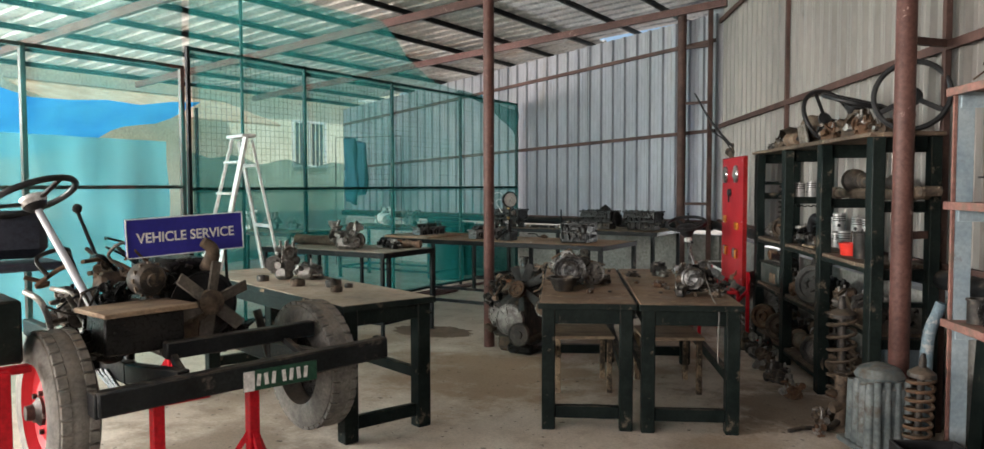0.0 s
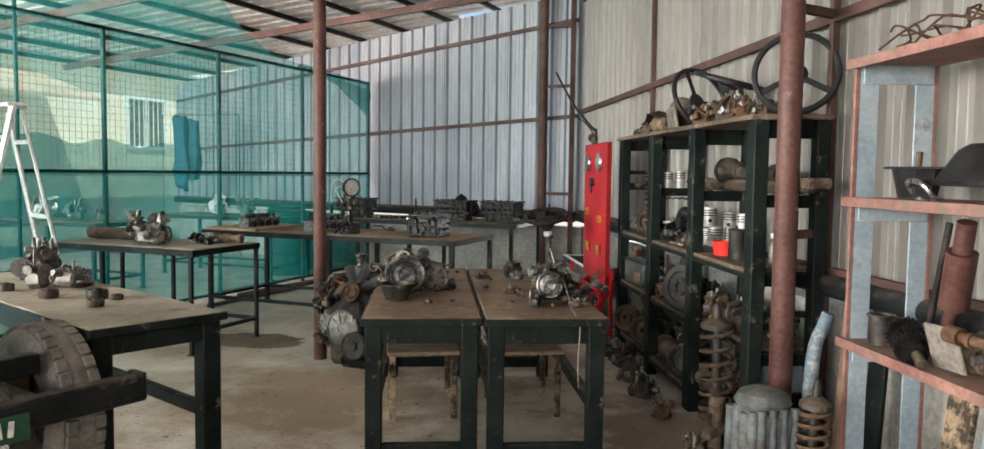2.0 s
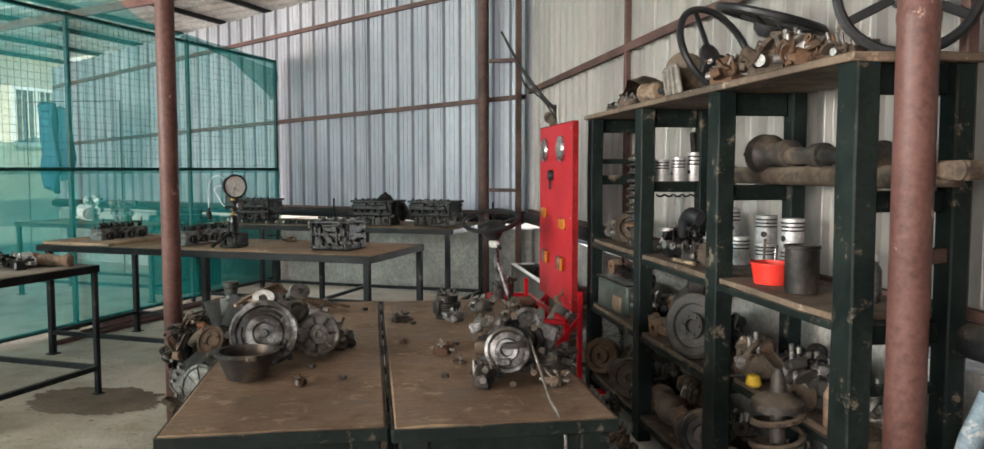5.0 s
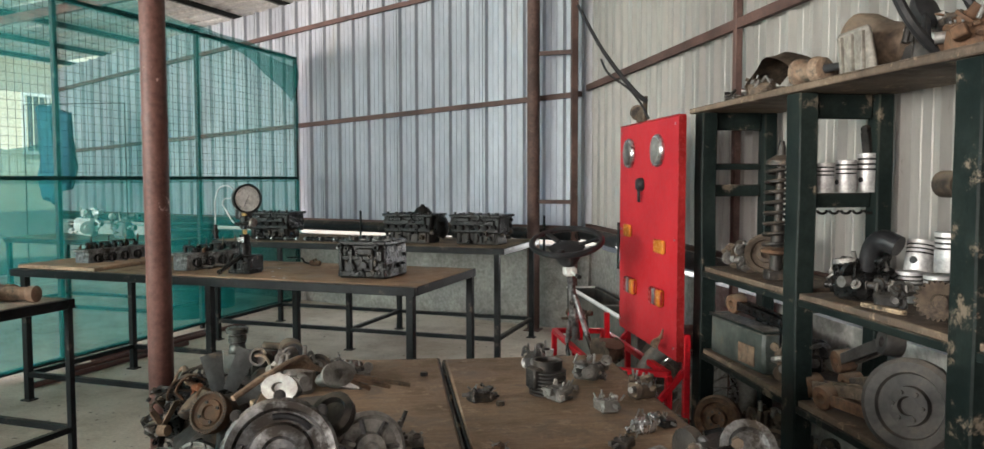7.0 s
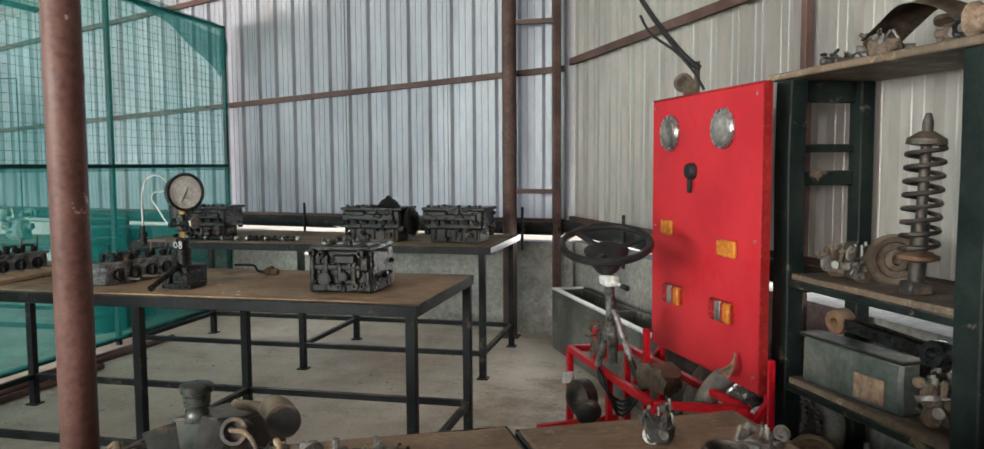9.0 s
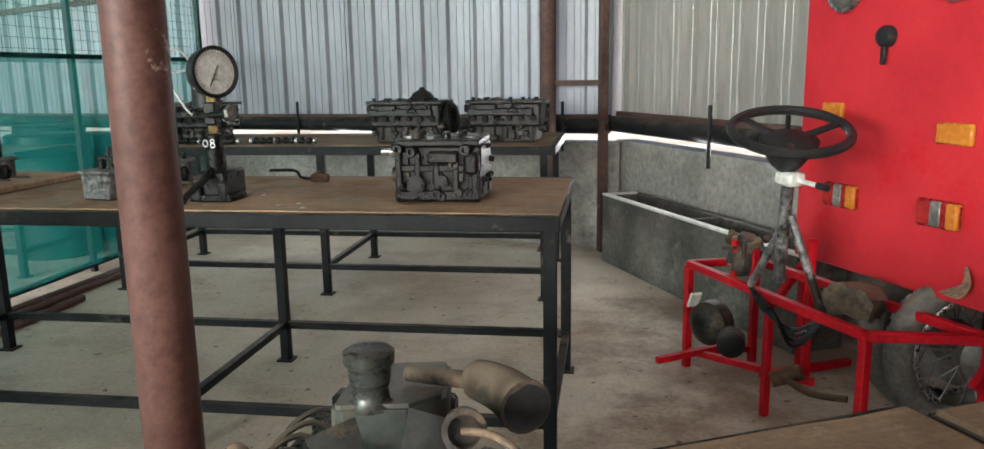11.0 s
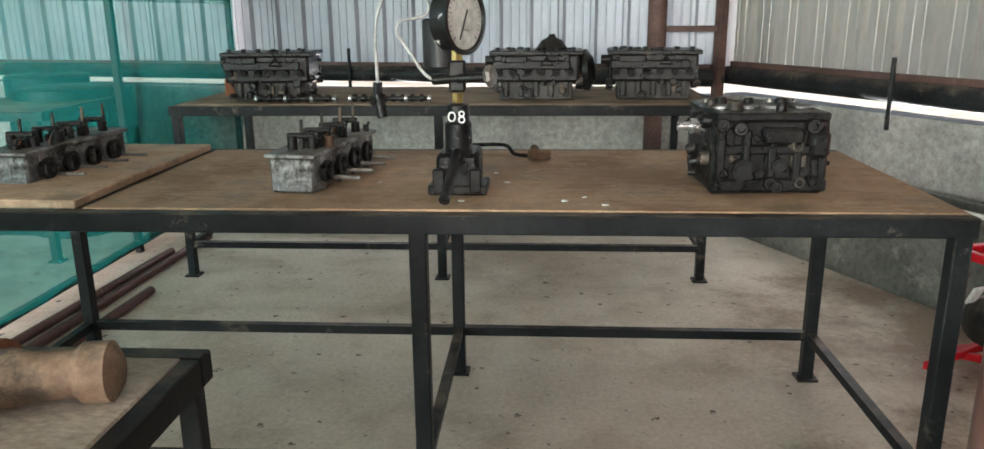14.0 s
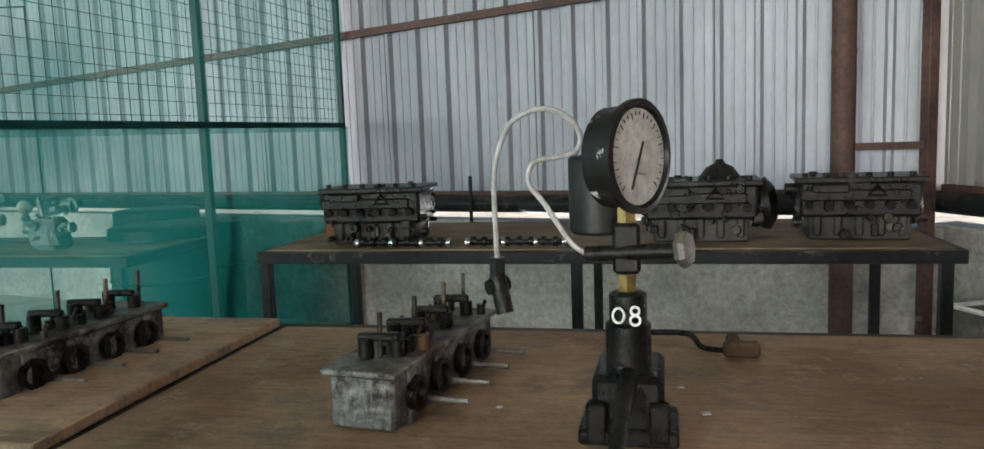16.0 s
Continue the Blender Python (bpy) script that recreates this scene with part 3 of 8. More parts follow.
for foot in (along_back(2.40, 0.73, 0.16), along_back(0.30, 0.73, 0.16), wside(9.30, 0.74, 0.16), wside(8.7, 0.74, 0.16)):
    tagged(made("anchor_rod", lambda bm: rod(bm, foot - Vector((0, 0, 0.05)), foot + Vector((0, 0, 0.28)), 0.011, seg=10), M["steel"]), "short dark steel rod standing by the wall pipe", "rod", "anchor rods")
for z in (1.10, 2.13):
    tagged(made("post_brace", lambda bm: span(bm, side(3.83, 4.73, z), wside(4.86, z, 0.06), 0.03, 0.04), M["girt"]), "short brown steel rung between pole and wall post", "brace", "post braces")


# ---- roof ----
def roof_strip(bm, x0, x1, y0, y1, rib=0.25, depth=0.035):
    rows, y = [], y0
    prof = [(0.0, 0), (0.5, 0), (0.6, 1), (0.8, 1), (0.9, 0)]
    while y < y1 - 1e-6:
        for f, h in prof:
            q = y + f * rib
            if q <= y1:
                rows.append((bm.verts.new((x0, q, roof_z(x0) + 0.06 + h * depth)), bm.verts.new((x1, q, roof_z(x1) + 0.06 + h * depth))))
        y += rib
    for a, b in zip(rows, rows[1:]):
        bm.faces.new((a[0], a[1], b[1], b[0]))
    bmesh.ops.solidify(bm, geom=list(bm.faces), thickness=0.003)


tagged(made("ceiling", lambda bm: (roof_strip(bm, -9.4, -3.2, -7.0, 13.4), roof_strip(bm, -3.35, 7.5, -7.0, 12.2)), M["roof"]), "underside of ribbed metal roof sheets, grey with rust", "ceiling", kind="structure")
for x in (-9.2, -8.4, -7.5, -6.6, -5.75, -4.95, -4.15, -3.35, -2.55, -1.8, -1.0, 0.0, 1.2):
    tagged(made("roof_purlin", lambda bm: span(bm, (x, -6.5, roof_z(x) + 0.02), (x, 12.6 - 0.23 * (x + 4.4), roof_z(x) + 0.02), 0.04, 0.06), M["steel"]), "dark steel roof purlin", "purlin", kind="structure")
for y in (-1.0, 1.5, 3.9, 6.3, 8.72, 11.0):
    tagged(made("roof_rafter", lambda bm: span(bm, (-9.3, y, roof_z(-9.3) - 0.06), (min(6.0, 4.4 - 0.49 * (y - 0)), y, roof_z(min(6.0, 4.4 - 0.49 * y)) - 0.06), 0.06, 0.09), M["primer"]), "red oxide steel roof rafter", "rafter", kind="structure")


# ---- net cage ----
NX = -4.4
NET_Y = (5.87, 7.31, 8.77, 10.25, 11.80)
cage = thing("net_cage", pose(NX, 0, 0), "dark steel cage frame hung with green shade net", "cage")
for y in NET_Y:
    made("upright", lambda bm: box(bm, (0, y, 1.31), (0.035, 0.035, 2.62), None, 0.003), M["steel"], cage)
for z in (0.05, 1.34, 2.60):
    made("rail", lambda bm: span(bm, (0, NET_Y[0], z), (0, NET_Y[-1], z), 0.03, 0.03), M["steel"], cage)


def drape(bm, pts_top, z_low, x, sag=0.02, n=40):
    """A hanging cloth along y; pts_top are (y, z) of its upper edge."""
    ys = np.linspace(pts_top[0][0], pts_top[-1][0], n)
    tops = np.interp(ys, [p[0] for p in pts_top], [p[1] for p in pts_top])
    m = 14
    g = [[bm.verts.new((x + sag * math.sin(y * 5.1 + k * 0.6) * math.sin(k / m * math.pi) + sag * 0.5 * math.sin(y * 13), y, z_low + (t - z_low) * k / m)) for k in range(m + 1)] for y, t in zip(ys, tops)]
    for a, b in zip(g, g[1:]):
        for k in range(m):
            bm.faces.new((a[k], b[k], b[k + 1], a[k + 1]))


made("upper_net", lambda bm: drape(bm, [(5.87, 3.30), (7.5, 3.28), (8.6, 3.30), (9.1, 2.9), (9.6, 2.70), (10.8, 2.60), (11.75, 2.50)], 1.30, 0.035), M["net"], cage, "sagging green shade net")
made("lower_net", lambda bm: drape(bm, [(5.87, 1.33), (11.78, 1.33)], 0.06, 0.04), M["netlow"], cage, "doubled green shade net")


def flap(bm):
    """A doubled corner of net, hanging from the top rail and falling to a point."""
    g = []
    for i in range(15):
        q = i / 14
        y, drop = 10.1 + 1.66 * q, 0.05 + 0.5 * q ** 2.2 * (1.0 if q < 0.93 else 0.55)
        g.append([bm.verts.new((0.055 + 0.02 * math.sin(q * 17 + k), y, 2.66 - 0.06 * q - drop * k / 6)) for k in range(7)])
    for a, b in zip(g, g[1:]):
        for k in range(6):
            bm.faces.new((a[k], b[k], b[k + 1], a[k + 1]))


made("net_flap", flap, M["netlow"], cage, "doubled corner of green net")


def wires(bm):
    for y in np.arange(5.95, 11.8, 0.06):
        box(bm, (-0.02, y, 1.97), (0.0022, 0.0022, 1.24))
    for z in np.arange(1.38, 2.6, 0.06):
        box(bm, (-0.02, 8.83, z), (0.0022, 5.9, 0.0022))


made("wire_mesh", wires, M["steel"], cage, "welded square wire mesh")["kind"] = "stuff"


# ---- benches ----
def steel_table(name, x0, x1, y0, y1, z, legs_x, label, boards, rail_z=0.16, leg=0.04, m=None, lower=True):
    """A welded angle-iron table with loose boards on it."""
    t = thing(name, m or Matrix.Identity(4), label, "table")
    h = z - 0.022
    for x in legs_x:
        for y in (y0 + leg / 2, y1 - leg / 2):
            made("leg", lambda bm: box(bm, (x, y, h / 2), (leg, leg, h), None, 0.003), M["steel"], t)
            made("foot", lambda bm: box(bm, (x, y, 0.004), (leg * 1.7, leg * 1.7, 0.008)), M["steel"], t)
    for y in (y0 + 0.018, y1 - 0.018):
        made("top_rail", lambda bm: span(bm, (x0, y, h - 0.004), (x1, y, h - 0.004), 0.036, 0.046, 0.003), M["steel"], t)
        if lower:
            made("lower_rail", lambda bm: span(bm, (legs_x[0], y, rail_z), (legs_x[-1], y, rail_z), 0.03, 0.03), M["steel"], t)
    for x in (x0 + 0.018, x1 - 0.018):
        made("end_rail", lambda bm: span(bm, (x, y0 + 0.037, h - 0.004), (x, y1 - 0.037, h - 0.004), 0.036, 0.046, 0.003), M["steel"], t)
    # added dark strip under each seam, standing in for shade in the gap
    for bx0, bx1, lift, mat in boards[1:]:
        made("seam_rail", lambda bm: span(bm, (bx0 + 0.005, y0 + 0.03, h + 0.006), (bx0 + 0.005, y1 - 0.03, h + 0.006), 0.09, 0.026), M["steel"], t)
    if lower:
        for x in legs_x:
            made("cross_rail", lambda bm: span(bm, (x, y0 + 0.04, rail_z), (x, y1 - 0.04, rail_z), 0.028, 0.028), M["steel"], t)
    for bx0, bx1, lift, mat in boards:
        def slab(bm):
            box(bm, ((bx0 + bx1) / 2, (y0 + y1) / 2, z - 0.011 + lift), (bx1 - bx0 - 0.03, y1 - y0 - 0.076, 0.022), None, 0.003)
            bmesh.ops.subdivide_edges(bm, edges=list(bm.edges), cuts=2)
            rough_up(bm, 0.003, 6.0, bx0)
        made("top_board", slab, mat, t, "brown oil-stained plywood board")
    return t


steel_table("workshop_table", -3.96, -1.30, 8.0, 8.88, 0.80, (-3.86, -2.53, -1.33), "long black angle-iron table with brown oil-stained plywood top", [(-3.95, -3.33, 0.020, M["sideboard"]), (-3.345, -1.29, 0.0, M["benchtop"])])
steel_table("workshop_table", -3.97, -1.44, 9.86, 10.80, 0.83, (-3.94, -2.715, -1.50), "black angle-iron table against the sheet wall, dusty top", [(-3.96, -1.45, 0.0, M["plydust"])])
steel_table("workshop_table", -4.25, -2.72, 6.55, 7.31, 0.78, (-4.2, -3.62, -2.75), "slim black steel table with a top coloured pale as if sunlit", [(-4.24, -2.73, 0.0, M["paleboard"])], leg=0.03)


M["palebench"] = bench_top_material("dusty_pale_board", (0.30, 0.25, 0.19), (0.54, 0.46, 0.37))


def timber_bench(m, w, l, z, leg, label, top, cracked=0.0):
    b = thing("wooden_bench", m, label, "bench", "wooden benches")
    for sx in (-1, 1):
        for yy in (leg * 0.6, l - leg * 0.6):
            made("leg", lambda bm: box(bm, (sx * (w / 2 - leg / 2 - 0.012), yy, (z - 0.03) / 2), (leg, leg, z - 0.03), None, 0.006), M["greenblack"], b)
        made("apron", lambda bm: box(bm, (sx * (w / 2 - 0.03), l / 2, z - 0.075), (0.03, l - 0.05, 0.09), None, 0.004), M["greenblack"], b)
        made("side_stretcher", lambda bm: box(bm, (sx * (w / 2 - leg / 2 - 0.012), l / 2, 0.30), (0.04, l - 2.2 * leg, 0.06), None, 0.004), M["greenblack"], b)
    for yy in (0.03, l - 0.03):
        made("apron", lambda bm: box(bm, (0, yy, z - 0.075), (w - 0.09, 0.03, 0.09), None, 0.004), M["greenblack"], b)
        made("stretcher", lambda bm: box(bm, (0, leg * 0.6 if yy < 1 else l - leg * 0.6, 0.10), (w - 2 * leg - 0.024, 0.045, 0.07), None, 0.004), M["greenblack"], b)
    # splintered edges where the top has chipped
    for k in range(7):
        s1, yy = (-1) ** k, l * (0.06 + 0.14 * k)
        made("splinter", lambda bm: box(bm, (s1 * (w / 2 - 0.004), yy, z - 0.017), (0.03, 0.05 + 0.02 * (k % 3), 0.02), Matrix.Rotation(0.15 * s1 + 0.1 * k, 3, "Z"), 0.003), M["edgewood"], b)
    def slab(bm):
        box(bm, (0, l / 2, z - 0.014), (w, l + 0.03, 0.03), None, 0.006)
        bmesh.ops.subdivide_edges(bm, edges=list(bm.edges), cuts=5)
        rough_up(bm, 0.006, 7.0, w + m.translation.x)
    made("bench_top", slab, top, b, "worn brown board with chipped edges")
    for yy in (-0.017, l + 0.017):
        made("edge_band", lambda bm: box(bm, (0, yy, z - 0.018), (w + 0.008, 0.008, 0.034), None, 0.002), M["greenblack"], b)
    for sx in (-1, 1):
        made("edge_band", lambda bm: box(bm, (sx * (w / 2 + 0.003), l / 2, z - 0.02), (0.008, l + 0.024, 0.034), None, 0.002), M["greenblack"], b)
    return b


timber_bench(SIDE @ pose(2.153, 4.72, 0), 0.53, 1.81, 0.72, 0.075, "dark green painted timber bench with a worn oily brown top", M["greentop"])
timber_bench(SIDE @ pose(2.715, 4.70, 0), 0.555, 1.80, 0.72, 0.075, "dark green painted timber bench with a worn chipped top", M["greentop"])
timber_bench(pose(-1.05, 4.56, 0, 0, 0, 71.5), 0.58, 2.05, 0.745, 0.085, "dark timber bench with a pale dusty top", M["palebench"])


# ---- machine parts ----
def bolts(bm, centre, r, n, size, axis=(0, 0, 1), start=0.0):
    m = aim(centre, axis)
    for i in range(n):
        a = start + 2 * math.pi * i / n
        p = m @ Vector((r * math.cos(a), r * math.sin(a), 0))
        q = m @ Vector((r * math.cos(a), r * math.sin(a), size * 0.8))
        rod(bm, p, q, size * 0.6, seg=6)


def gear(bm, centre, axis, r, thick, teeth, depth=0.12):
    m = aim(centre, axis)
    top, bot = [], []
    for i in range(teeth * 4):
        rr = r if i % 4 < 2 else r * (1 - depth)
        a = 2 * math.pi * i / (teeth * 4)
        for ring, z in ((bot, -thick / 2), (top, thick / 2)):
            ring.append(bm.verts.new(m @ Vector((rr * math.cos(a), rr * math.sin(a), z))))
    n = len(top)
    for i in range(n):
        bm.faces.new((bot[i], bot[(i + 1) % n], top[(i + 1) % n], top[i]))
    bm.faces.new(top)
    bm.faces.new(bot[::-1])


CHUNKS = (("boss", 0.4), ("lug", 0.65), ("collar", 0.82), ("bolt_ring", 0.92), ("bent_tube", 1.01))


def core(bm, rng, size):
    sx, sy, sz = size
    box(bm, (0, 0, sz * 0.30), (sx * 0.55, sy * 0.55, sz * 0.60), Matrix.Rotation(rng.uniform(-0.3, 0.3), 3, "Z"), min(size) * 0.12)
    bmesh.ops.subdivide_edges(bm, edges=list(bm.edges), cuts=2)
    rough_up(bm, min(size) * 0.10, 14.0 / max(size) * 0.2, rng.uniform(0, 9))


def chunk(bm, rng, size, kind):
    """One knob, lug, collar, ring of bolts or tube on a casting."""
    sx, sy, sz = size
    small, a, rad = min(size), rng.uniform(0, 6.283), rng.uniform(0.15, 0.42)
    s = small * rng.uniform(0.06, 0.20)
    x, y, z = rad * math.cos(a) * sx, rad * math.sin(a) * sy, max(rng.uniform(0.12, 0.85) * sz, s * 1.3)
    if kind == "boss":
        ax = Vector((rng.uniform(-1, 1), rng.uniform(-1, 1), rng.uniform(-0.2, 0.8))).normalized()
        c = Vector((x, y, z))
        rod(bm, c * 0.6 + Vector((0, 0, z * 0.4)), c, s, seg=12)
        rod(bm, c, c + ax * s * 0.35, s * 1.35, seg=12)
        rod(bm, c + ax * s * 0.35, c + ax * rng.uniform(0.5, 1.8) * s, s * 0.6, seg=10)
    elif kind == "lug":
        box(bm, (x, y, z), (s * rng.uniform(1, 2.6), s * rng.uniform(1, 2.6), s * rng.uniform(0.6, 1.8)), Euler((rng.uniform(-0.4, 0.4), rng.uniform(-0.4, 0.4), a)).to_matrix(), s * 0.2)
    elif kind == "collar":
        m = Euler((rng.uniform(0, 1.6), 0, a)).to_matrix().to_4x4()
        lathe(bm, [(s * 0.7, -s * 0.4), (s * 1.3, -s * 0.3), (s * 1.35, s * 0.2), (s * 0.95, s * 0.3), (s * 0.8, 0)], 16, Matrix.Translation((x, y, z + s * 0.4)) @ m)
    elif kind == "bolt_ring":
        bolts(bm, (x * 0.6, y * 0.6, sz * 0.62), s * 1.1, 5, s * 0.45)
    else:
        pipe(bm, [(x * 0.4, y * 0.4, sz * 0.55), (x * 0.8, y * 0.8, sz * 0.85), (x, y, sz * 0.75), (x * 1.1, y * 1.1, sz * 0.45)], s * 0.35, 8)


def casting(bm, rng, size, chunks=9):
    """A knobbly machined casting within size (x, y, z), standing on z = 0."""
    core(bm, rng, size)
    for _ in range(chunks * 2):
        k = rng.random()
        chunk(bm, rng, size, next(n for n, top in CHUNKS if k < top))


def junk(name, m, size, material, label, category="part", seed=1, chunks=9, group="", extra=None):
    rng = random.Random(seed)
    t = thing(name, m, label, category, group)
    made("casting", lambda bm: core(bm, rng, size), material, t)
    for i in range(chunks * 2):
        k = rng.random()
        kind = next(n for n, top in CHUNKS if k < top)
        made(kind, lambda bm: chunk(bm, rng, size, kind), material if i % 7 else (M["alu"] if material != M["alu"] else M["iron"]), t)
    def fit(bm):
        for _ in range(4):
            x, y = rng.uniform(-0.3, 0.3) * size[0], rng.uniform(-0.3, 0.3) * size[1]
            rod(bm, (x, y, size[2] * 0.65), (x + rng.uniform(-0.02, 0.02), y, size[2] * rng.uniform(0.85, 1.05)), min(size) * 0.05, seg=8)
        rod(bm, (-size[0] * 0.45, 0, size[2] * 0.4), (size[0] * 0.45, 0, size[2] * 0.42), min(size) * 0.12, seg=12)
    made("cross_shaft", fit, extra or M["alu"], t)
    return t


def flywheel_disc(name, m, r, thick, material, label, category="disc"):
    t = thing(name, m, label, category)
    made("disc", lambda bm: lathe(bm, [(r * 0.95, 0), (r, thick * 0.2), (r, thick * 0.8), (r * 0.9, thick), (r * 0.7, thick * 0.9), (r * 0.66, thick * 0.6), (r * 0.42, thick * 0.6), (r * 0.4, thick * 1.1), (r * 0.2, thick * 1.15), (r * 0.18, thick * 0.7)], 32), material, t)
    made("bolt_ring", lambda bm: bolts(bm, (0, 0, thick * 1.05), r * 0.3, 6, r * 0.09), M["iron"], t)
    return t


def piston(m, r, h, label, rod_len=0.0):
    t = thing("piston", m, label, "piston", "pistons on the shelves")
    made("crown", lambda bm: lathe(bm, [(r * 0.97, 0), (r, 0.004), (r, h * 0.55), (r * 0.93, h * 0.56), (r * 0.93, h * 0.62), (r, h * 0.63), (r, h * 0.68), (r * 0.93, h * 0.69), (r * 0.93, h * 0.75), (r, h * 0.76), (r, h * 0.81), (r * 0.93, h * 0.82), (r * 0.93, h * 0.88), (r, h * 0.89), (r, h * 0.99), (r * 0.95, h)], 24), M["pistonalloy"], t)
    for f in (0.59, 0.72, 0.85):
        made("piston_ring", lambda bm: lathe(bm, [(r * 0.93, h * (f - 0.025)), (r * 0.975, h * (f - 0.02)), (r * 0.975, h * (f + 0.02)), (r * 0.93, h * (f + 0.025))], 20), M["blackiron"], t)
    made("pin_bore", lambda bm: rod(bm, (0, -r * 1.01, h * 0.32), (0, r * 1.01, h * 0.32), r * 0.28, seg=14), M["black"], t)
    if rod_len:
        made("connecting_rod", lambda bm: (span(bm, (0, 0, h), (0.01, 0, h + rod_len), 0.02, 0.03), lathe(bm, [(r * 0.4, -0.012), (r * 0.5, 0), (r * 0.4, 0.012)], 16, aim((0.01, 0, h + rod_len + r * 0.3), (0, 1, 0)))), M["iron"], t)
    return t


def shock_spring(m, r, h, wire, turns, label, material=None):
    t = thing("shock_absorber", m, label, "shock absorber", "shock absorbers")
    made("coil", lambda bm: spring(bm, (0, 0, h * 0.22), r, wire, turns, h * 0.6), material or M["rust"], t)
    made("damper", lambda bm: lathe(bm, [(r * 0.45, 0.02), (r * 0.5, h * 0.4), (r * 0.3, h * 0.41), (r * 0.3, h * 0.95), (r * 0.15, h)], 16), M["iron"], t)
    made("seat", lambda bm: lathe(bm, [(r * 0.5, h * 0.18), (r * 1.15, h * 0.2), (r * 1.15, h * 0.22), (r * 0.5, h * 0.24)], 20), M["rust"], t)
    made("top_plate", lambda bm: lathe(bm, [(r * 0.5, h * 0.82), (r * 1.1, h * 0.83), (r * 1.05, h * 0.86), (r * 0.4, h * 0.9)], 20), M["iron"], t)
    made("foot", lambda bm: box(bm, (0, 0, 0.02), (r * 1.6, r * 1.0, 0.04), None, 0.006), M["iron"], t)
    return t


def steering_wheel_parts(t, m, r, spokes=3, mat=None):
    c = lambda a: m @ Vector((r * math.cos(a), r * math.sin(a), 0))
    made("rim", lambda bm: pipe(bm, [c(2 * math.pi * i / 40) for i in range(40)], 0.0155, 8, True), mat or M["black"], t)
    for i in range(spokes):
        a = math.pi / 2 + 2 * math.pi * i / spokes
        made("spoke", lambda bm: span(bm, m @ Vector((0, 0, -0.035)), c(a), 0.028, 0.012, 0.003, up=m.to_3x3() @ Vector((0, 0, 1))), mat or M["black"], t)
    made("hub", lambda bm: lathe(bm, [(0.028, -0.07), (0.05, -0.05), (0.055, -0.03), (0.03, -0.012)], 20, m), mat or M["black"], t)


# ---- cylinder heads, pump and block on the long table ----
def cylinder_head(x, y, turn, label):
    t = thing("valve_head_casting", pose(x, y, 0.802, 0, 0, turn), label, "cylinder head", "cylinder heads")
    def body(bm):
        box(bm, (0, 0.22, 0.045), (0.115, 0.44, 0.09), None, 0.006)
    made("body", body, M["headgrey"], t, "grey scuffed oily casting")
    made("top_flange", lambda bm: box(bm, (0, 0.22, 0.094), (0.135, 0.455, 0.012), None, 0.003), M["headgrey"], t)
    for i in range(4):
        made("rib", lambda bm: box(bm, (0, 0.06 + 0.107 * i, 0.045), (0.125, 0.02, 0.094), None, 0.003), M["headgrey"], t)
        made("port", lambda bm: (lathe(bm, [(0.030, 0), (0.030, 0.012), (0.021, 0.012), (0.019, 0.003)], 18, aim((0.058, 0.07 + 0.1 * i, 0.045), (1, 0, 0)))), M["blackiron"], t)
        made("stud", lambda bm: rod(bm, (0.055, 0.115 + 0.1 * i, 0.02), (0.135, 0.118 + 0.1 * i, 0.02), 0.0055, seg=8), M["alu"], t)
        made("valve_gear", lambda bm: (rod(bm, (-0.02, 0.06 + 0.1 * i, 0.1), (-0.02, 0.06 + 0.1 * i, 0.135), 0.013, seg=12), rod(bm, (0.025, 0.085 + 0.1 * i, 0.1), (0.025, 0.085 + 0.1 * i, 0.128), 0.013, seg=12), box(bm, (0.0, 0.07 + 0.1 * i, 0.135), (0.07, 0.016, 0.014), Matrix.Rotation(0.25, 3, "Z"), 0.003)), M["blackiron"], t)
    for i in (0, 1.3, 2.6, 3.6):
        made("long_stud", lambda bm: rod(bm, (0.0, 0.07 + 0.1 * i, 0.1), (0.002, 0.072 + 0.1 * i, 0.175), 0.0045, seg=8), M["iron"], t)
    rr = random.Random(int(abs(x) * 100))
    for i in range(16):
        px, py = rr.uniform(-0.055, 0.055), rr.uniform(0.02, 0.42)
        made("valve_spring", lambda bm: (rod(bm, (px, py, 0.098), (px, py, 0.112 + rr.uniform(0, 0.012)), rr.uniform(0.006, 0.013), seg=10), rod(bm, (px, py, 0.11), (px + 0.01, py, 0.128), 0.004, seg=6)), (M["blackiron"], M["iron"], M["rust"])[i % 3], t)
    return t


cylinder_head(-3.62, 8.21, -4, "grey aluminium cylinder head with upright studs, on the plywood table")
cylinder_head(-2.87, 8.19, -8, "grey aluminium cylinder head with valve gear and studs")


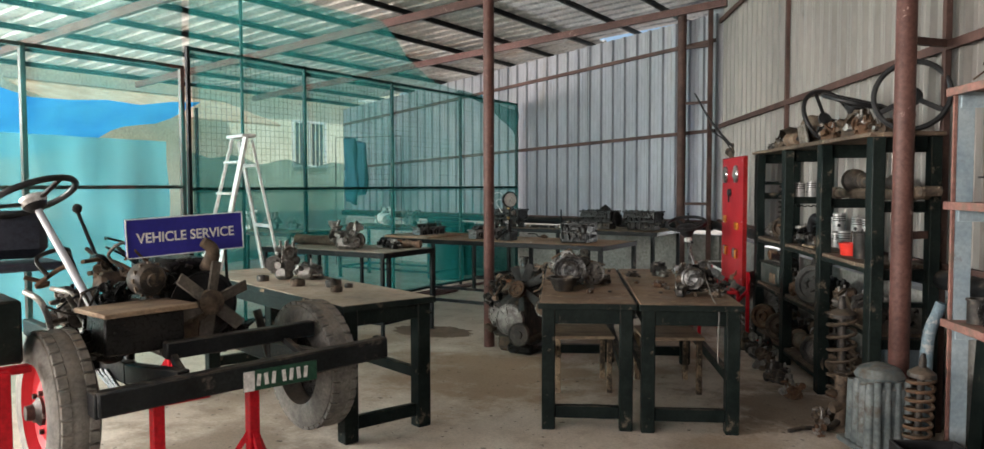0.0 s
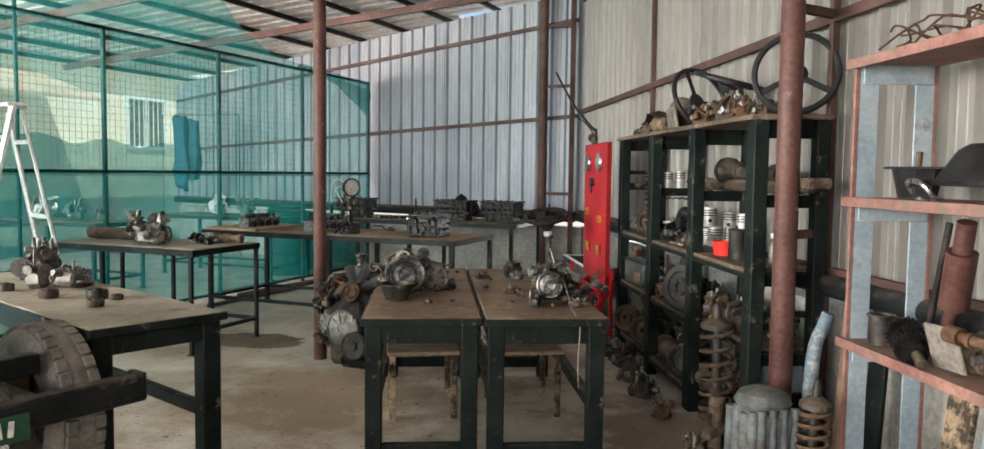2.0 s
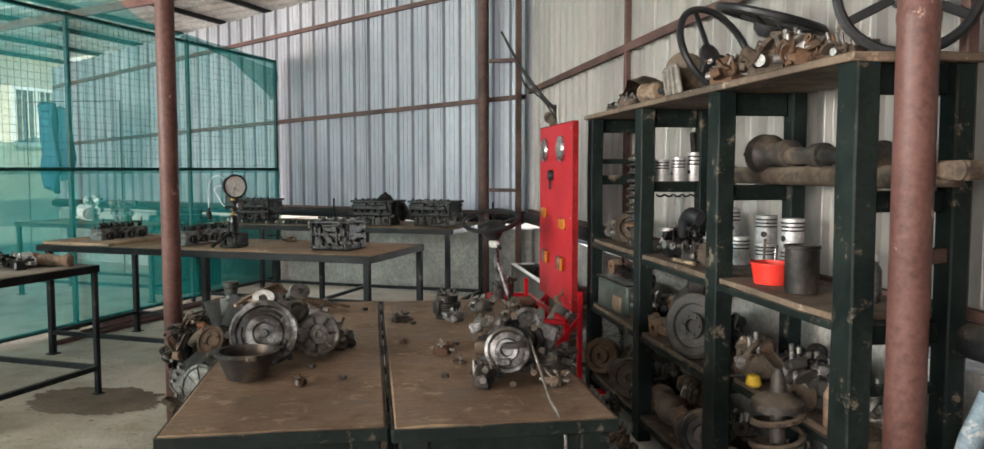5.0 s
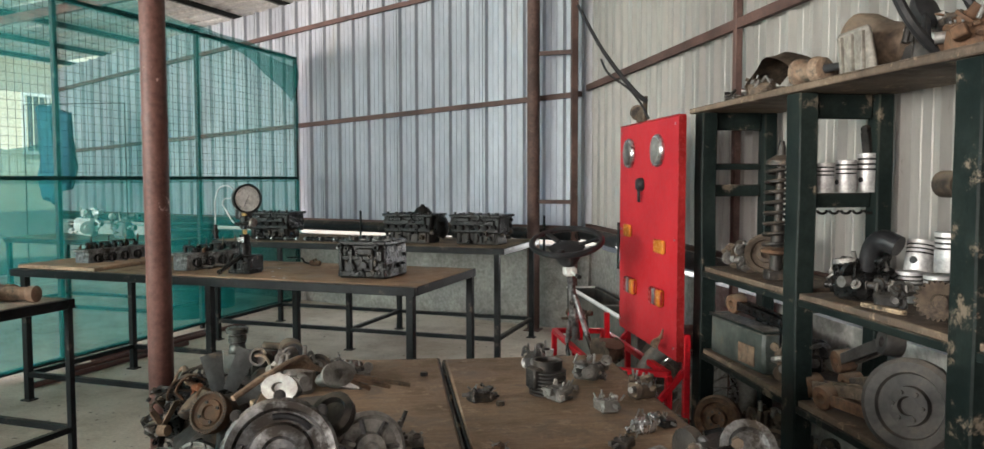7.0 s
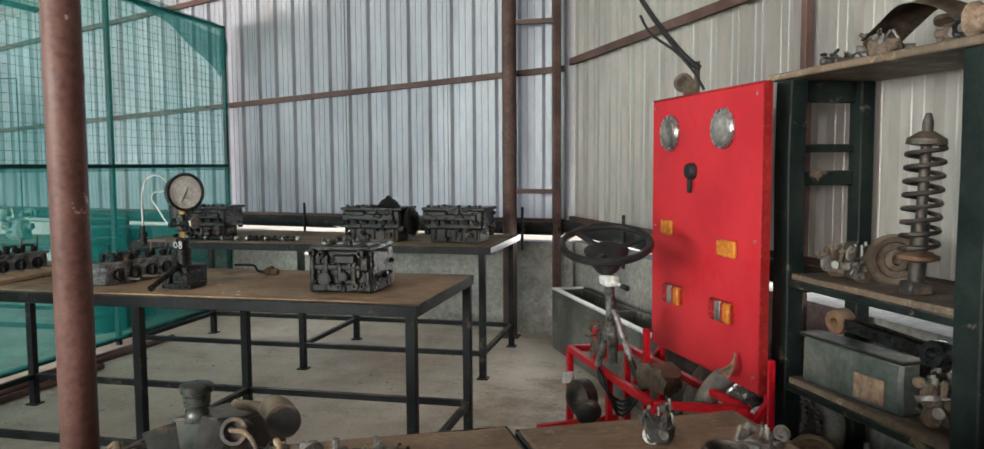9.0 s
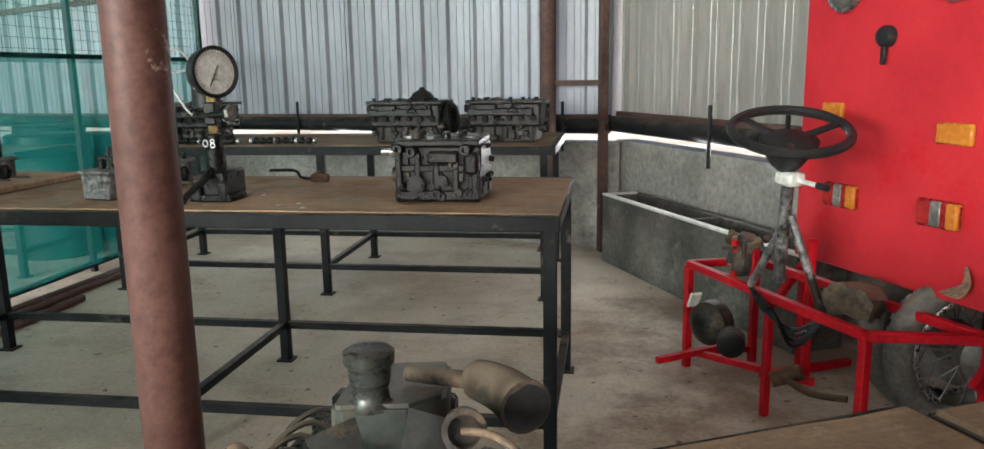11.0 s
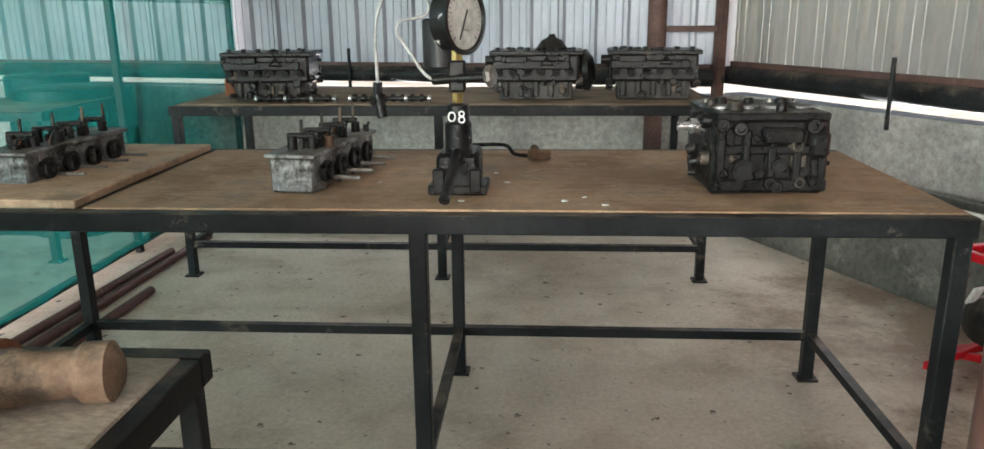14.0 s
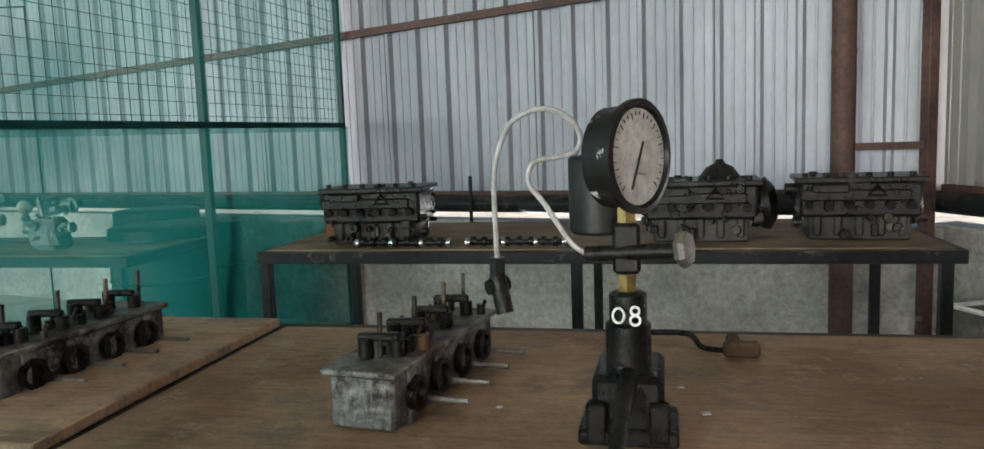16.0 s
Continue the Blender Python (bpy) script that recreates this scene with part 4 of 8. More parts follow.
def injector_tester(x, y, z):
    t = thing("injector_tester", pose(x, y, z), "black hand pump nozzle tester with a big round pressure gauge", "tester")
    made("base", lambda bm: (box(bm, (0, 0.03, 0.05), (0.105, 0.15, 0.10), None, 0.01), box(bm, (0, 0.0, 0.012), (0.145, 0.12, 0.024), None, 0.004), box(bm, (-0.045, -0.05, 0.035), (0.03, 0.025, 0.06), None, 0.004), box(bm, (0.045, -0.05, 0.035), (0.03, 0.025, 0.06), None, 0.004)), M["blackiron"], t)
    made("pump_body", lambda bm: lathe(bm, [(0.034, 0.09), (0.034, 0.17), (0.028, 0.175), (0.028, 0.215), (0.02, 0.22)], 20), M["blackiron"], t)
    def digits(bm):
        pipe(bm, arc((-0.012, -0.036, 0.19), 0.011, 0, 360, 14, (0.75, 0, 0), (0, 0, 1)), 0.002, 6)
        pipe(bm, arc((0.012, -0.036, 0.197), 0.006, 0, 360, 12, (1, 0, 0), (0, 0, 1)), 0.002, 6)
        pipe(bm, arc((0.012, -0.036, 0.183), 0.007, 0, 360, 12, (1, 0, 0), (0, 0, 1)), 0.002, 6)
    made("painted_number", digits, M["signwhite"], t, "hand painted white 08")
    for z0, z1 in ((0.22, 0.245), (0.315, 0.345)):
        made("nut", lambda bm: rod(bm, (0, 0, z0), (0, 0, z1), 0.0145, seg=6), M["brass"], t)
    made("valve_block", lambda bm: (box(bm, (0, 0, 0.285), (0.04, 0.04, 0.075), None, 0.005), rod(bm, (-0.06, 0, 0.275), (0.075, -0.03, 0.285), 0.012, seg=12)), M["blackiron"], t)
    made("hand_wheel", lambda bm: lathe(bm, [(0.010, -0.006), (0.024, -0.008), (0.028, 0), (0.024, 0.008), (0.010, 0.010)], 7, aim((0.082, -0.034, 0.287), (0.9, -0.35, 0.1))), M["alu"], t)
    made("reservoir", lambda bm: lathe(bm, [(0.04, 0.30), (0.046, 0.305), (0.046, 0.415), (0.042, 0.42)], 22, pose(-0.045, 0.055, 0)), M["black"], t)
    face = Vector((0.86, -0.50, 0.02)).normalized()
    g = aim((0.012, 0.01, 0.418), face) @ Matrix.Scale(0.9, 4)
    gauge = made("gauge_case", lambda bm: lathe(bm, [(0.06, -0.05), (0.083, -0.046), (0.085, 0.0), (0.094, 0.004), (0.094, 0.014), (0.084, 0.016), (0.082, 0.008)], 36, g), M["chippedblack"], t, "chipped black gauge case")
    made("dial", lambda bm: lathe(bm, [(0.079, 0.0086), (0.079, 0.0092)], 32, g), M["dial"], gauge)
    def marks(bm):
        for i in range(28):
            a = radians(-45 + 270 * i / 27)
            r0 = 0.062 if i % 3 == 0 else 0.067
            span(bm, g @ Vector((r0 * math.cos(a), r0 * math.sin(a), 0.0098)), g @ Vector((0.073 * math.cos(a), 0.073 * math.sin(a), 0.0098)), 0.0016, 0.001)
        span(bm, g @ Vector((-0.014, -0.026, 0.0098)), g @ Vector((0.014, -0.03, 0.0098)), 0.006, 0.001)
    made("scale_mark", marks, M["black"], gauge)["kind"] = "stuff"
    made("needle", lambda bm: span(bm, g @ Vector((0.012, 0.024, 0.0105)), g @ Vector((-0.026, -0.052, 0.0105)), 0.0045, 0.001), M["black"], gauge)
    made("hose", lambda bm: pipe(bm, [(-0.06, 0, 0.275), (-0.085, 0, 0.295), (-0.12, 0.0, 0.35), (-0.145, 0, 0.385), (-0.135, 0, 0.415), (-0.105, 0, 0.420), (-0.072, 0, 0.430), (-0.066, 0, 0.455), (-0.088, 0, 0.483), (-0.125, 0, 0.493), (-0.168, 0, 0.475), (-0.19, 0, 0.43), (-0.198, 0, 0.38), (-0.197, 0, 0.27)], 0.0042, 8), M["pistonalloy"], t, "thin braided steel hose")
    made("nozzle", lambda bm: (rod(bm, (-0.197, 0, 0.27), (-0.198, 0, 0.235), 0.012, seg=8), rod(bm, (-0.198, 0, 0.24), (-0.185, -0.01, 0.185), 0.014, seg=10), rod(bm, (-0.21, -0.012, 0.225), (-0.185, 0.012, 0.228), 0.012, seg=10)), M["blackiron"], t)
    made("lever", lambda bm: (rod(bm, (0, -0.03, 0.10), (-0.012, -0.2, 0.03), 0.014, 0.011, 10), rod(bm, (-0.012, -0.2, 0.03), (-0.013, -0.215, 0.025), 0.014, seg=8)), M["blackiron"], t)
    return t


injector_tester(-2.455, 8.235, 0.802)
rocker = thing("bent_lever", pose(-2.3, 8.66, 0.802), "small bent dark steel lever with a rusty knuckle", "lever")
made("arm", lambda bm: pipe(bm, [(-0.16, 0.0, 0.045), (-0.06, 0.0, 0.045), (-0.03, -0.01, 0.02), (0.02, -0.01, 0.014)], 0.006, 8), M["blackiron"], rocker)
made("knuckle", lambda bm: (box(bm, (0.045, -0.01, 0.018), (0.07, 0.03, 0.03), None, 0.006), rod(bm, (0.03, -0.03, 0.025), (0.03, 0.02, 0.03), 0.014, seg=10)), M["rust"], rocker)


def block_clutter(t, seed, size, n, base=0.0):
    """Bosses, plugs, flanges and ribs over the front, end and top faces of a block."""
    rng = random.Random(seed)
    sx, sy, sz = size
    for i in range(n):
        mat = (M["blackiron"], M["blackiron"], M["blackiron"], M["blackiron"], M["iron"])[rng.randrange(5)]
        u, v, r = rng.uniform(-0.46, 0.46), rng.uniform(0.1, 0.9), rng.uniform(0.007, 0.02)
        face = i % 5
        if face < 2:
            c, d = Vector((u * sx, -sy * 0.42, base + v * sz)), Vector((rng.uniform(-0.2, 0.2), -1, 0))
        elif face == 2:
            c, d = Vector((-sx * 0.49, u * sy * 0.8, base + v * sz)), Vector((-1, 0, rng.uniform(-0.2, 0.2)))
        elif face == 4:
            c, d = Vector((sx * 0.49, u * sy * 0.8, base + v * sz)), Vector((1, 0, rng.uniform(-0.2, 0.2)))
        else:
            c, d = Vector((u * sx, rng.uniform(-0.46, 0.3) * sy, base + sz * 0.98)), Vector((0, 0, 1))
        if rng.random() < 0.55:
            made("boss", lambda bm: lathe(bm, [(r, -0.01), (r, 0.016), (r * 0.8, 0.022), (r * 0.5, 0.022), (r * 0.45, 0.008)], 12, aim(c, d)), mat, t)
        else:
            k = Vector((1, 1, 1)) - Vector((abs(d.x), abs(d.y), abs(d.z))) * 0.6
            made("rib", lambda bm: box(bm, c, (k.x * rng.uniform(0.015, 0.05), k.y * rng.uniform(0.02, 0.04), k.z * rng.uniform(0.015, 0.05)), None, 0.004), mat, t)


def engine_block(name, m, size, label, material, shaft=True):
    sx, sy, sz = size
    t = thing(name, m, label, "engine block", "engine blocks")
    made("block", lambda bm: (box(bm, (0, 0, sz * 0.45), (sx, sy * 0.8, sz * 0.9), None, 0.008), bmesh.ops.subdivide_edges(bm, edges=list(bm.edges), cuts=3), rough_up(bm, 0.006, 16)), material, t)
    made("deck", lambda bm: box(bm, (0, 0, sz * 0.94), (sx * 0.98, sy * 0.88, sz * 0.10), None, 0.004), material, t)
    for i in range(5):
        made("rib", lambda bm: box(bm, (-sx * 0.44 + sx * 0.22 * i, -sy * 0.42, sz * 0.42), (0.02, 0.03, sz * 0.75), None, 0.004), material, t)
    for zf, q in ((0.55, 0.022), (0.12, 0.03)):
        made("flange", lambda bm: box(bm, (0, -sy * 0.42, sz * zf), (sx * 0.98, q, q), None, 0.004), material, t)
    for xf, zf, rf in ((-0.24, 0.30, 0.14), (0.06, 0.36, 0.09)):
        made("port", lambda bm: rod(bm, (sx * xf, -sy * 0.36, sz * zf), (sx * xf, -sy * 0.48, sz * zf), sz * rf, seg=18), material, t)
        made("core_plug", lambda bm: rod(bm, (sx * xf, -sy * 0.482, sz * zf), (sx * xf, -sy * 0.488, sz * zf), sz * rf * 0.65, seg=18), M["black"], t)
    for i in range(4):
        made("cylinder_bore", lambda bm: lathe(bm, [(0.026, 0.0), (0.031, 0.0), (0.031, 0.006), (0.026, 0.006)], 20, pose(-sx * 0.36 + sx * 0.24 * i, -sy * 0.1, sz * 0.99)), M["headgrey"], t)
    made("cover", lambda bm: (box(bm, (sx * 0.08, -sy * 0.45, sz * 0.72), (sx * 0.36, 0.03, sz * 0.2), None, 0.008), box(bm, (sx * 0.40, -sy * 0.42, sz * 0.62), (sx * 0.18, 0.05, sz * 0.35), None, 0.012)), M["blackiron"], t)
    if shaft:
        made("shaft", lambda bm: (rod(bm, (-sx * 0.5, -sy * 0.1, sz * 0.76), (-sx * 0.62, -sy * 0.1, sz * 0.76), 0.02, seg=14), rod(bm, (-sx * 0.62, -sy * 0.1, sz * 0.76), (-sx * 0.74, -sy * 0.1, sz * 0.76), 0.011, seg=12)), M["chrome"], t)
    for i in range(5):
        made("stud", lambda bm: rod(bm, (-sx * 0.4 + sx * 0.2 * i, sy * 0.2, sz), (-sx * 0.4 + sx * 0.2 * i, sy * 0.2, sz * 1.05), 0.01, seg=8), M["alu"], t)
    block_clutter(t, 9, (sx, sy, sz), 60)
    return t


engine_block("engine_block", pose(-1.705, 8.35, 0.802, 0, 0, 2), (0.275, 0.34, 0.2), "black oily engine block with cast ribs and a short shaft", M["blackiron"])


def head_on_stand(x, y, turn, label, hump):
    """An engine upside down: narrow crankcase below, wide head flange above."""
    t = thing("engine_block", pose(x, y, 0.832, 0, 0, turn), label, "engine block", "engine blocks at the wall")
    def lower(bm):
        box(bm, (0, 0, 0.045), (0.34, 0.2, 0.09), None, 0.008)
        for i in range(5):
            box(bm, (-0.14 + 0.07 * i, -0.1, 0.06), (0.03, 0.03, 0.09), None, 0.008)
    made("crankcase", lower, M["headdark"], t, "grey-brown dusty crankcase")
    def upper(bm):
        box(bm, (0, 0, 0.15), (0.40, 0.26, 0.13), None, 0.012)
        box(bm, (0, 0, 0.218), (0.43, 0.28, 0.02), None, 0.004)
        box(bm, (-0.02, -0.135, 0.165), (0.36, 0.03, 0.04), None, 0.006)
        for i in range(6):
            rod(bm, (-0.17 + 0.066 * i, -0.13, 0.135), (-0.17 + 0.066 * i, -0.16, 0.13), 0.016, seg=10)
            rod(bm, (-0.18 + 0.07 * i, -0.1, 0.225), (-0.18 + 0.07 * i, -0.1, 0.243), 0.011, seg=8)
        rod(bm, (-0.2, -0.02, 0.18), (-0.245, -0.02, 0.18), 0.022, seg=12)
    made("upper_case", upper, M["blackiron"], t)
    made("bracket", lambda bm: (pipe(bm, [(0.02, -0.155, 0.165), (0.05, -0.155, 0.2), (0.08, -0.155, 0.165)], 0.007, 6, True), box(bm, (-0.1, -0.15, 0.19), (0.12, 0.02, 0.03), None, 0.004)), M["blackiron"], t)
    if hump:
        made("filter_housing", lambda bm: (lathe(bm, [(0.07, 0.2), (0.075, 0.235), (0.05, 0.27), (0.02, 0.285), (0.012, 0.3)], 20, pose(0.07, 0, 0)), lathe(bm, [(0.09, 0), (0.1, 0.03), (0.06, 0.06), (0.03, 0.065)], 20, aim((0.21, 0, 0.13), (1, 0, 0.1)))), M["blackiron"], t)
    block_clutter(t, int(abs(x) * 50), (0.40, 0.30, 0.22), 46)
    return t


head_on_stand(-3.55, 10.14, 3, "oily black engine block on the back table", False)
head_on_stand(-2.27, 10.14, -2, "oily black engine block with a round housing on top", True)
head_on_stand(-1.72, 10.17, -4, "oily black engine block at the table's end", False)
for x0, y0 in ((-3.39, 9.93), (-2.95, 9.94)):
    t = thing("camshaft", pose(x0, y0, 0.852), "dark steel camshaft with bright journals", "camshaft", "camshafts")
    made("shaft", lambda bm: (rod(bm, (-0.19, 0, 0), (0.19, 0, 0), 0.011, seg=12), [rod(bm, (-0.17 + 0.045 * i, 0.005 * (-1) ** i, 0.003), (-0.153 + 0.045 * i, 0.005 * (-1) ** i, 0.003), 0.019, seg=12) for i in range(8)]), M["blackiron"], t)
    for x in (-0.19, -0.05, 0.07, 0.178):
        made("journal", lambda bm: rod(bm, (x, 0, 0), (x + 0.016, 0, 0), 0.0175, seg=14), M["chrome"], t)
tagged(made("red_box", lambda bm: box(bm, (-3.83, 10.28, 0.875), (0.05, 0.05, 0.085), Matrix.Rotation(0.3, 3, "Z"), 0.006), M["orange"]), "small orange-red block on the back table", "box")


# ---- diesel engine with fan on the floor ----
eng = thing("diesel_engine", pose(-1.45, 6.66, 0), "dusty grey diesel engine with bladed fan on concrete floor", "engine")
HUB, TILT = (0, 0, 0.54), (0, -1, 0.5)
fan = made("fan_hub", lambda bm: (lathe(bm, [(0.03, -0.03), (0.066, -0.025), (0.072, 0.0), (0.072, 0.016), (0.064, 0.02), (0.058, 0.010), (0.047, 0.006), (0.044, 0.012), (0.026, 0.014), (0.022, 0.006), (0.01, 0.006)], 36, aim(HUB, TILT))), M["rust"], eng, "rusty finned fan hub")
for k in range(4):
    q = Vector((0.036 * math.cos(0.5 + 1.571 * k), 0.036 * math.sin(0.5 + 1.571 * k), 0.008))
    made("hub_bolt", lambda bm: rod(bm, aim(HUB, TILT) @ q, aim(HUB, TILT) @ (q + Vector((0, 0, 0.010))), 0.0065, seg=6), M["blackiron"], fan)
made("hub_fin", lambda bm: [box(bm, aim(HUB, TILT) @ Matrix.Rotation(a, 4, "Z") @ Vector((0.0665, 0, 0.0165)), (0.010, 0.0045, 0.007), (aim(HUB, TILT) @ Matrix.Rotation(a, 4, "Z")).to_3x3()) for a in np.linspace(0, 6.283, 40, endpoint=False)], M["iron"], fan)["kind"] = "stuff"
for ang, reach in ((77, 0.207), (28, 0.21), (-33, 0.21), (-75, 0.205), (-135, 0.21), (-179, 0.15), (121, 0.205)):
    def blade(bm, a=radians(ang)):
        m = aim((0, 0.06, 0.548), TILT) @ Matrix.Rotation(a, 4, "Z")
        rows = []
        for i in range(5):
            r = 0.055 + (reach - 0.055) * i / 4
            w = 0.023 + 0.016 * i / 4
            tw = 0.35 + 0.1 * i / 4
            rows.append([bm.verts.new(m @ Vector((r, s * w * math.cos(tw), s * w * math.sin(tw) + 0.006 * (1 - s * s)))) for s in (-1, -0.33, 0.33, 1)])
        for p, q in zip(rows, rows[1:]):
            for k in range(3):
                bm.faces.new((p[k], p[k + 1], q[k + 1], q[k]))
        bmesh.ops.solidify(bm, geom=list(bm.faces), thickness=0.004)
    made("fan_blade", blade, M["fan"], eng)
made("crankcase", lambda bm: (box(bm, (-0.14, 0.36, 0.30), (0.34, 0.52, 0.36), None, 0.03), rough_up(bm, 0.004, 9)), M["iron"], eng)
made("lower_case", lambda bm: (box(bm, (-0.11, 0.36, 0.07), (0.30, 0.5, 0.14), None, 0.03)), M["brownpart"], eng)
made("cylinder_bank", lambda bm: box(bm, (-0.13, 0.34, 0.53), (0.22, 0.5, 0.12), None, 0.02), M["blackiron"], eng)
for k in range(5):
    made("bank_rib", lambda bm: box(bm, (-0.13, 0.12 + 0.11 * k, 0.53), (0.25, 0.05, 0.10), None, 0.008), M["blackiron"], eng)
for k in range(9):
    made("engine_bolt", lambda bm: rod(bm, (-0.30 + 0.02 * (k % 3), 0.09, 0.20 + 0.035 * k), (-0.30 + 0.02 * (k % 3), 0.075, 0.20 + 0.035 * k), 0.010, seg=6), M["alu"], eng)
for k in range(5):
    made("ignition_lead", lambda bm: pipe(bm, [(-0.27 + 0.02 * k, 0.10 + 0.02 * k, 0.50), (-0.22 + 0.02 * k, 0.08 + 0.02 * k, 0.60 + 0.01 * k), (-0.16 + 0.015 * k, 0.10, 0.635), (-0.11, 0.14 + 0.03 * k, 0.60)], 0.006, 8), M["blackiron"] if k % 2 else M["iron"], eng)
made("lift_pump", lambda bm: (lathe(bm, [(0.03, 0), (0.04, 0.01), (0.04, 0.05), (0.025, 0.06), (0.012, 0.09)], 18, aim((-0.33, 0.14, 0.40), (-0.4, -0.6, 0.6))), rod(bm, (-0.34, 0.08, 0.44), (-0.29, 0.07, 0.46), 0.009, seg=8)), M["iron"], eng)
made("oil_sump", lambda bm: (box(bm, (-0.02, 0.18, 0.045), (0.24, 0.25, 0.085), None, 0.025)), M["blackiron"], eng)


def timing_cover(bm):
    m = aim((-0.12, 0.105, 0.27), (0, -1, 0.05))
    lathe(bm, [(0.13, 0), (0.13, 0.03), (0.118, 0.035), (0.112, 0.028), (0.03, 0.036), (0.0301, 0.03)], 36, m)
    for i in range(10):
        a = 2 * math.pi * i / 10
        span(bm, m @ Vector((0.03 * math.cos(a), 0.03 * math.sin(a), 0.034)), m @ Vector((0.112 * math.cos(a), 0.112 * math.sin(a), 0.030)), 0.006, 0.010)
    bolts(bm, m @ Vector((0, 0, 0.03)), 0.123, 14, 0.011, (0, -1, 0.05))


made("timing_cover", timing_cover, M["alu"], eng, "ribbed aluminium timing cover")
made("side_cover", lambda bm: (lathe(bm, [(0.07, 0), (0.07, 0.025), (0.06, 0.03), (0.055, 0.024)], 26, aim((-0.275, 0.12, 0.31), (0, -1, 0.05)) @ Matrix.Diagonal((0.8, 1.15, 1, 1))), bolts(bm, (-0.275, 0.1, 0.31), 0.06, 5, 0.012, (0, -1, 0))), M["alu"], eng, "smooth aluminium side cover")
made("crank_pulley", lambda bm: lathe(bm, [(0.088, 0), (0.095, 0.004), (0.086, 0.014), (0.086, 0.02), (0.095, 0.03), (0.095, 0.036), (0.085, 0.04), (0.078, 0.034), (0.035, 0.034), (0.034, 0.05), (0.02, 0.052)], 36, aim((-0.005, 0.06, 0.165), (0, -1, 0.08))), M["iron"], eng, "dusty black crank pulley")


def rocker_tank(bm):
    """A tapering tank: chamfered front, long body falling to the back."""
    u, v, o = Vector((-0.187, 0.982, 0)), Vector((0.982, 0.187, 0)), Vector((-0.136, 0.22, 0))
    plan = [(0.012, 0.0), (0.125, 0.0), (0.178, 0.07), (0.182, 0.385), (0.165, 0.40), (0.012, 0.40), (-0.004, 0.385), (-0.002, 0.014)]
    top, low = [], []
    for p, q in plan:
        w = o + v * p + u * q
        zt = 0.700 - 0.20 * q
        top.append(bm.verts.new((w.x, w.y, zt)))
        low.append(bm.verts.new((w.x, w.y, zt - 0.105)))
    n = len(plan)
    bm.faces.new(top)
    bm.faces.new(low[::-1])
    for i in range(n):
        bm.faces.new((low[i], low[(i + 1) % n], top[(i + 1) % n], top[i]))
    bmesh.ops.recalc_face_normals(bm, faces=list(bm.faces))
    bmesh.ops.bevel(bm, geom=list(bm.edges), offset=0.008, segments=2, affect="EDGES")


tank = made("header_tank", rocker_tank, M["tank"], eng, "grey-green dusty metal tank")
made("tank_seam", lambda bm: box(bm, (-0.155, 0.38, 0.64), (0.006, 0.012, 0.035), Matrix.Rotation(0.18, 3, "Z"), 0.002), M["blackiron"], tank)
made("filler_neck", lambda bm: lathe(bm, [(0.040, 0.688), (0.031, 0.698), (0.028, 0.722), (0.029, 0.724), (0.029, 0.728), (0.033, 0.730), (0.034, 0.750), (0.030, 0.753), (0.031, 0.757), (0.040, 0.760), (0.041, 0.778), (0.037, 0.781), (0.0, 0.782)], 30, pose(-0.083, 0.262, 0)), M["tankneck"], tank, "dull metal filler neck and cap")
made("seal_ring", lambda bm: lathe(bm, [(0.0285, 0.722), (0.031, 0.724), (0.031, 0.728), (0.0285, 0.730)], 24, pose(-0.083, 0.262, 0)), M["black"], tank)
made("front_block", lambda bm: (box(bm, (-0.065, 0.27, 0.545), (0.15, 0.12, 0.13), Matrix.Rotation(0.18, 3, "Z"), 0.012)), M["headdark"], eng, "dark oily thermostat block")
made("drive_cone", lambda bm: lathe(bm, [(0.03, 0.0), (0.052, 0.004), (0.055, 0.02), (0.045, 0.035), (0.03, 0.04)], 32, aim((0.10, 0.24, 0.585), (0.25, -1, 0.1))), M["blackiron"], eng, "dark round pulley behind the fan")
made("stay_rod", lambda bm: (pipe(bm, [(0.235, 0.06, 0.715), (0.20, 0.08, 0.675), (0.09, 0.13, 0.56), (0.0, 0.16, 0.52)], 0.008, 10), rod(bm, (0.225, 0.065, 0.70), (0.245, 0.055, 0.722), 0.012, seg=10)), M["blackiron"], eng, "long black stay rod")
made("intake_pipe", lambda bm: (pipe(bm, [(-0.06, 0.40, 0.688), (0.0, 0.385, 0.69), (0.06, 0.365, 0.695), (0.075, 0.355, 0.70), (0.12, 0.31, 0.705), (0.162, 0.25, 0.705)], [0.014, 0.015, 0.016, 0.034, 0.038, 0.041], 18), rod(bm, (0.162, 0.25, 0.705), (0.167, 0.242, 0.705), 0.043, seg=20)), M["brownpart"], eng, "wide dusty intake pipe")
made("intake_bore", lambda bm: rod(bm, (0.1675, 0.241, 0.7052), (0.1682, 0.2398, 0.7053), 0.037, seg=18), M["black"], eng)
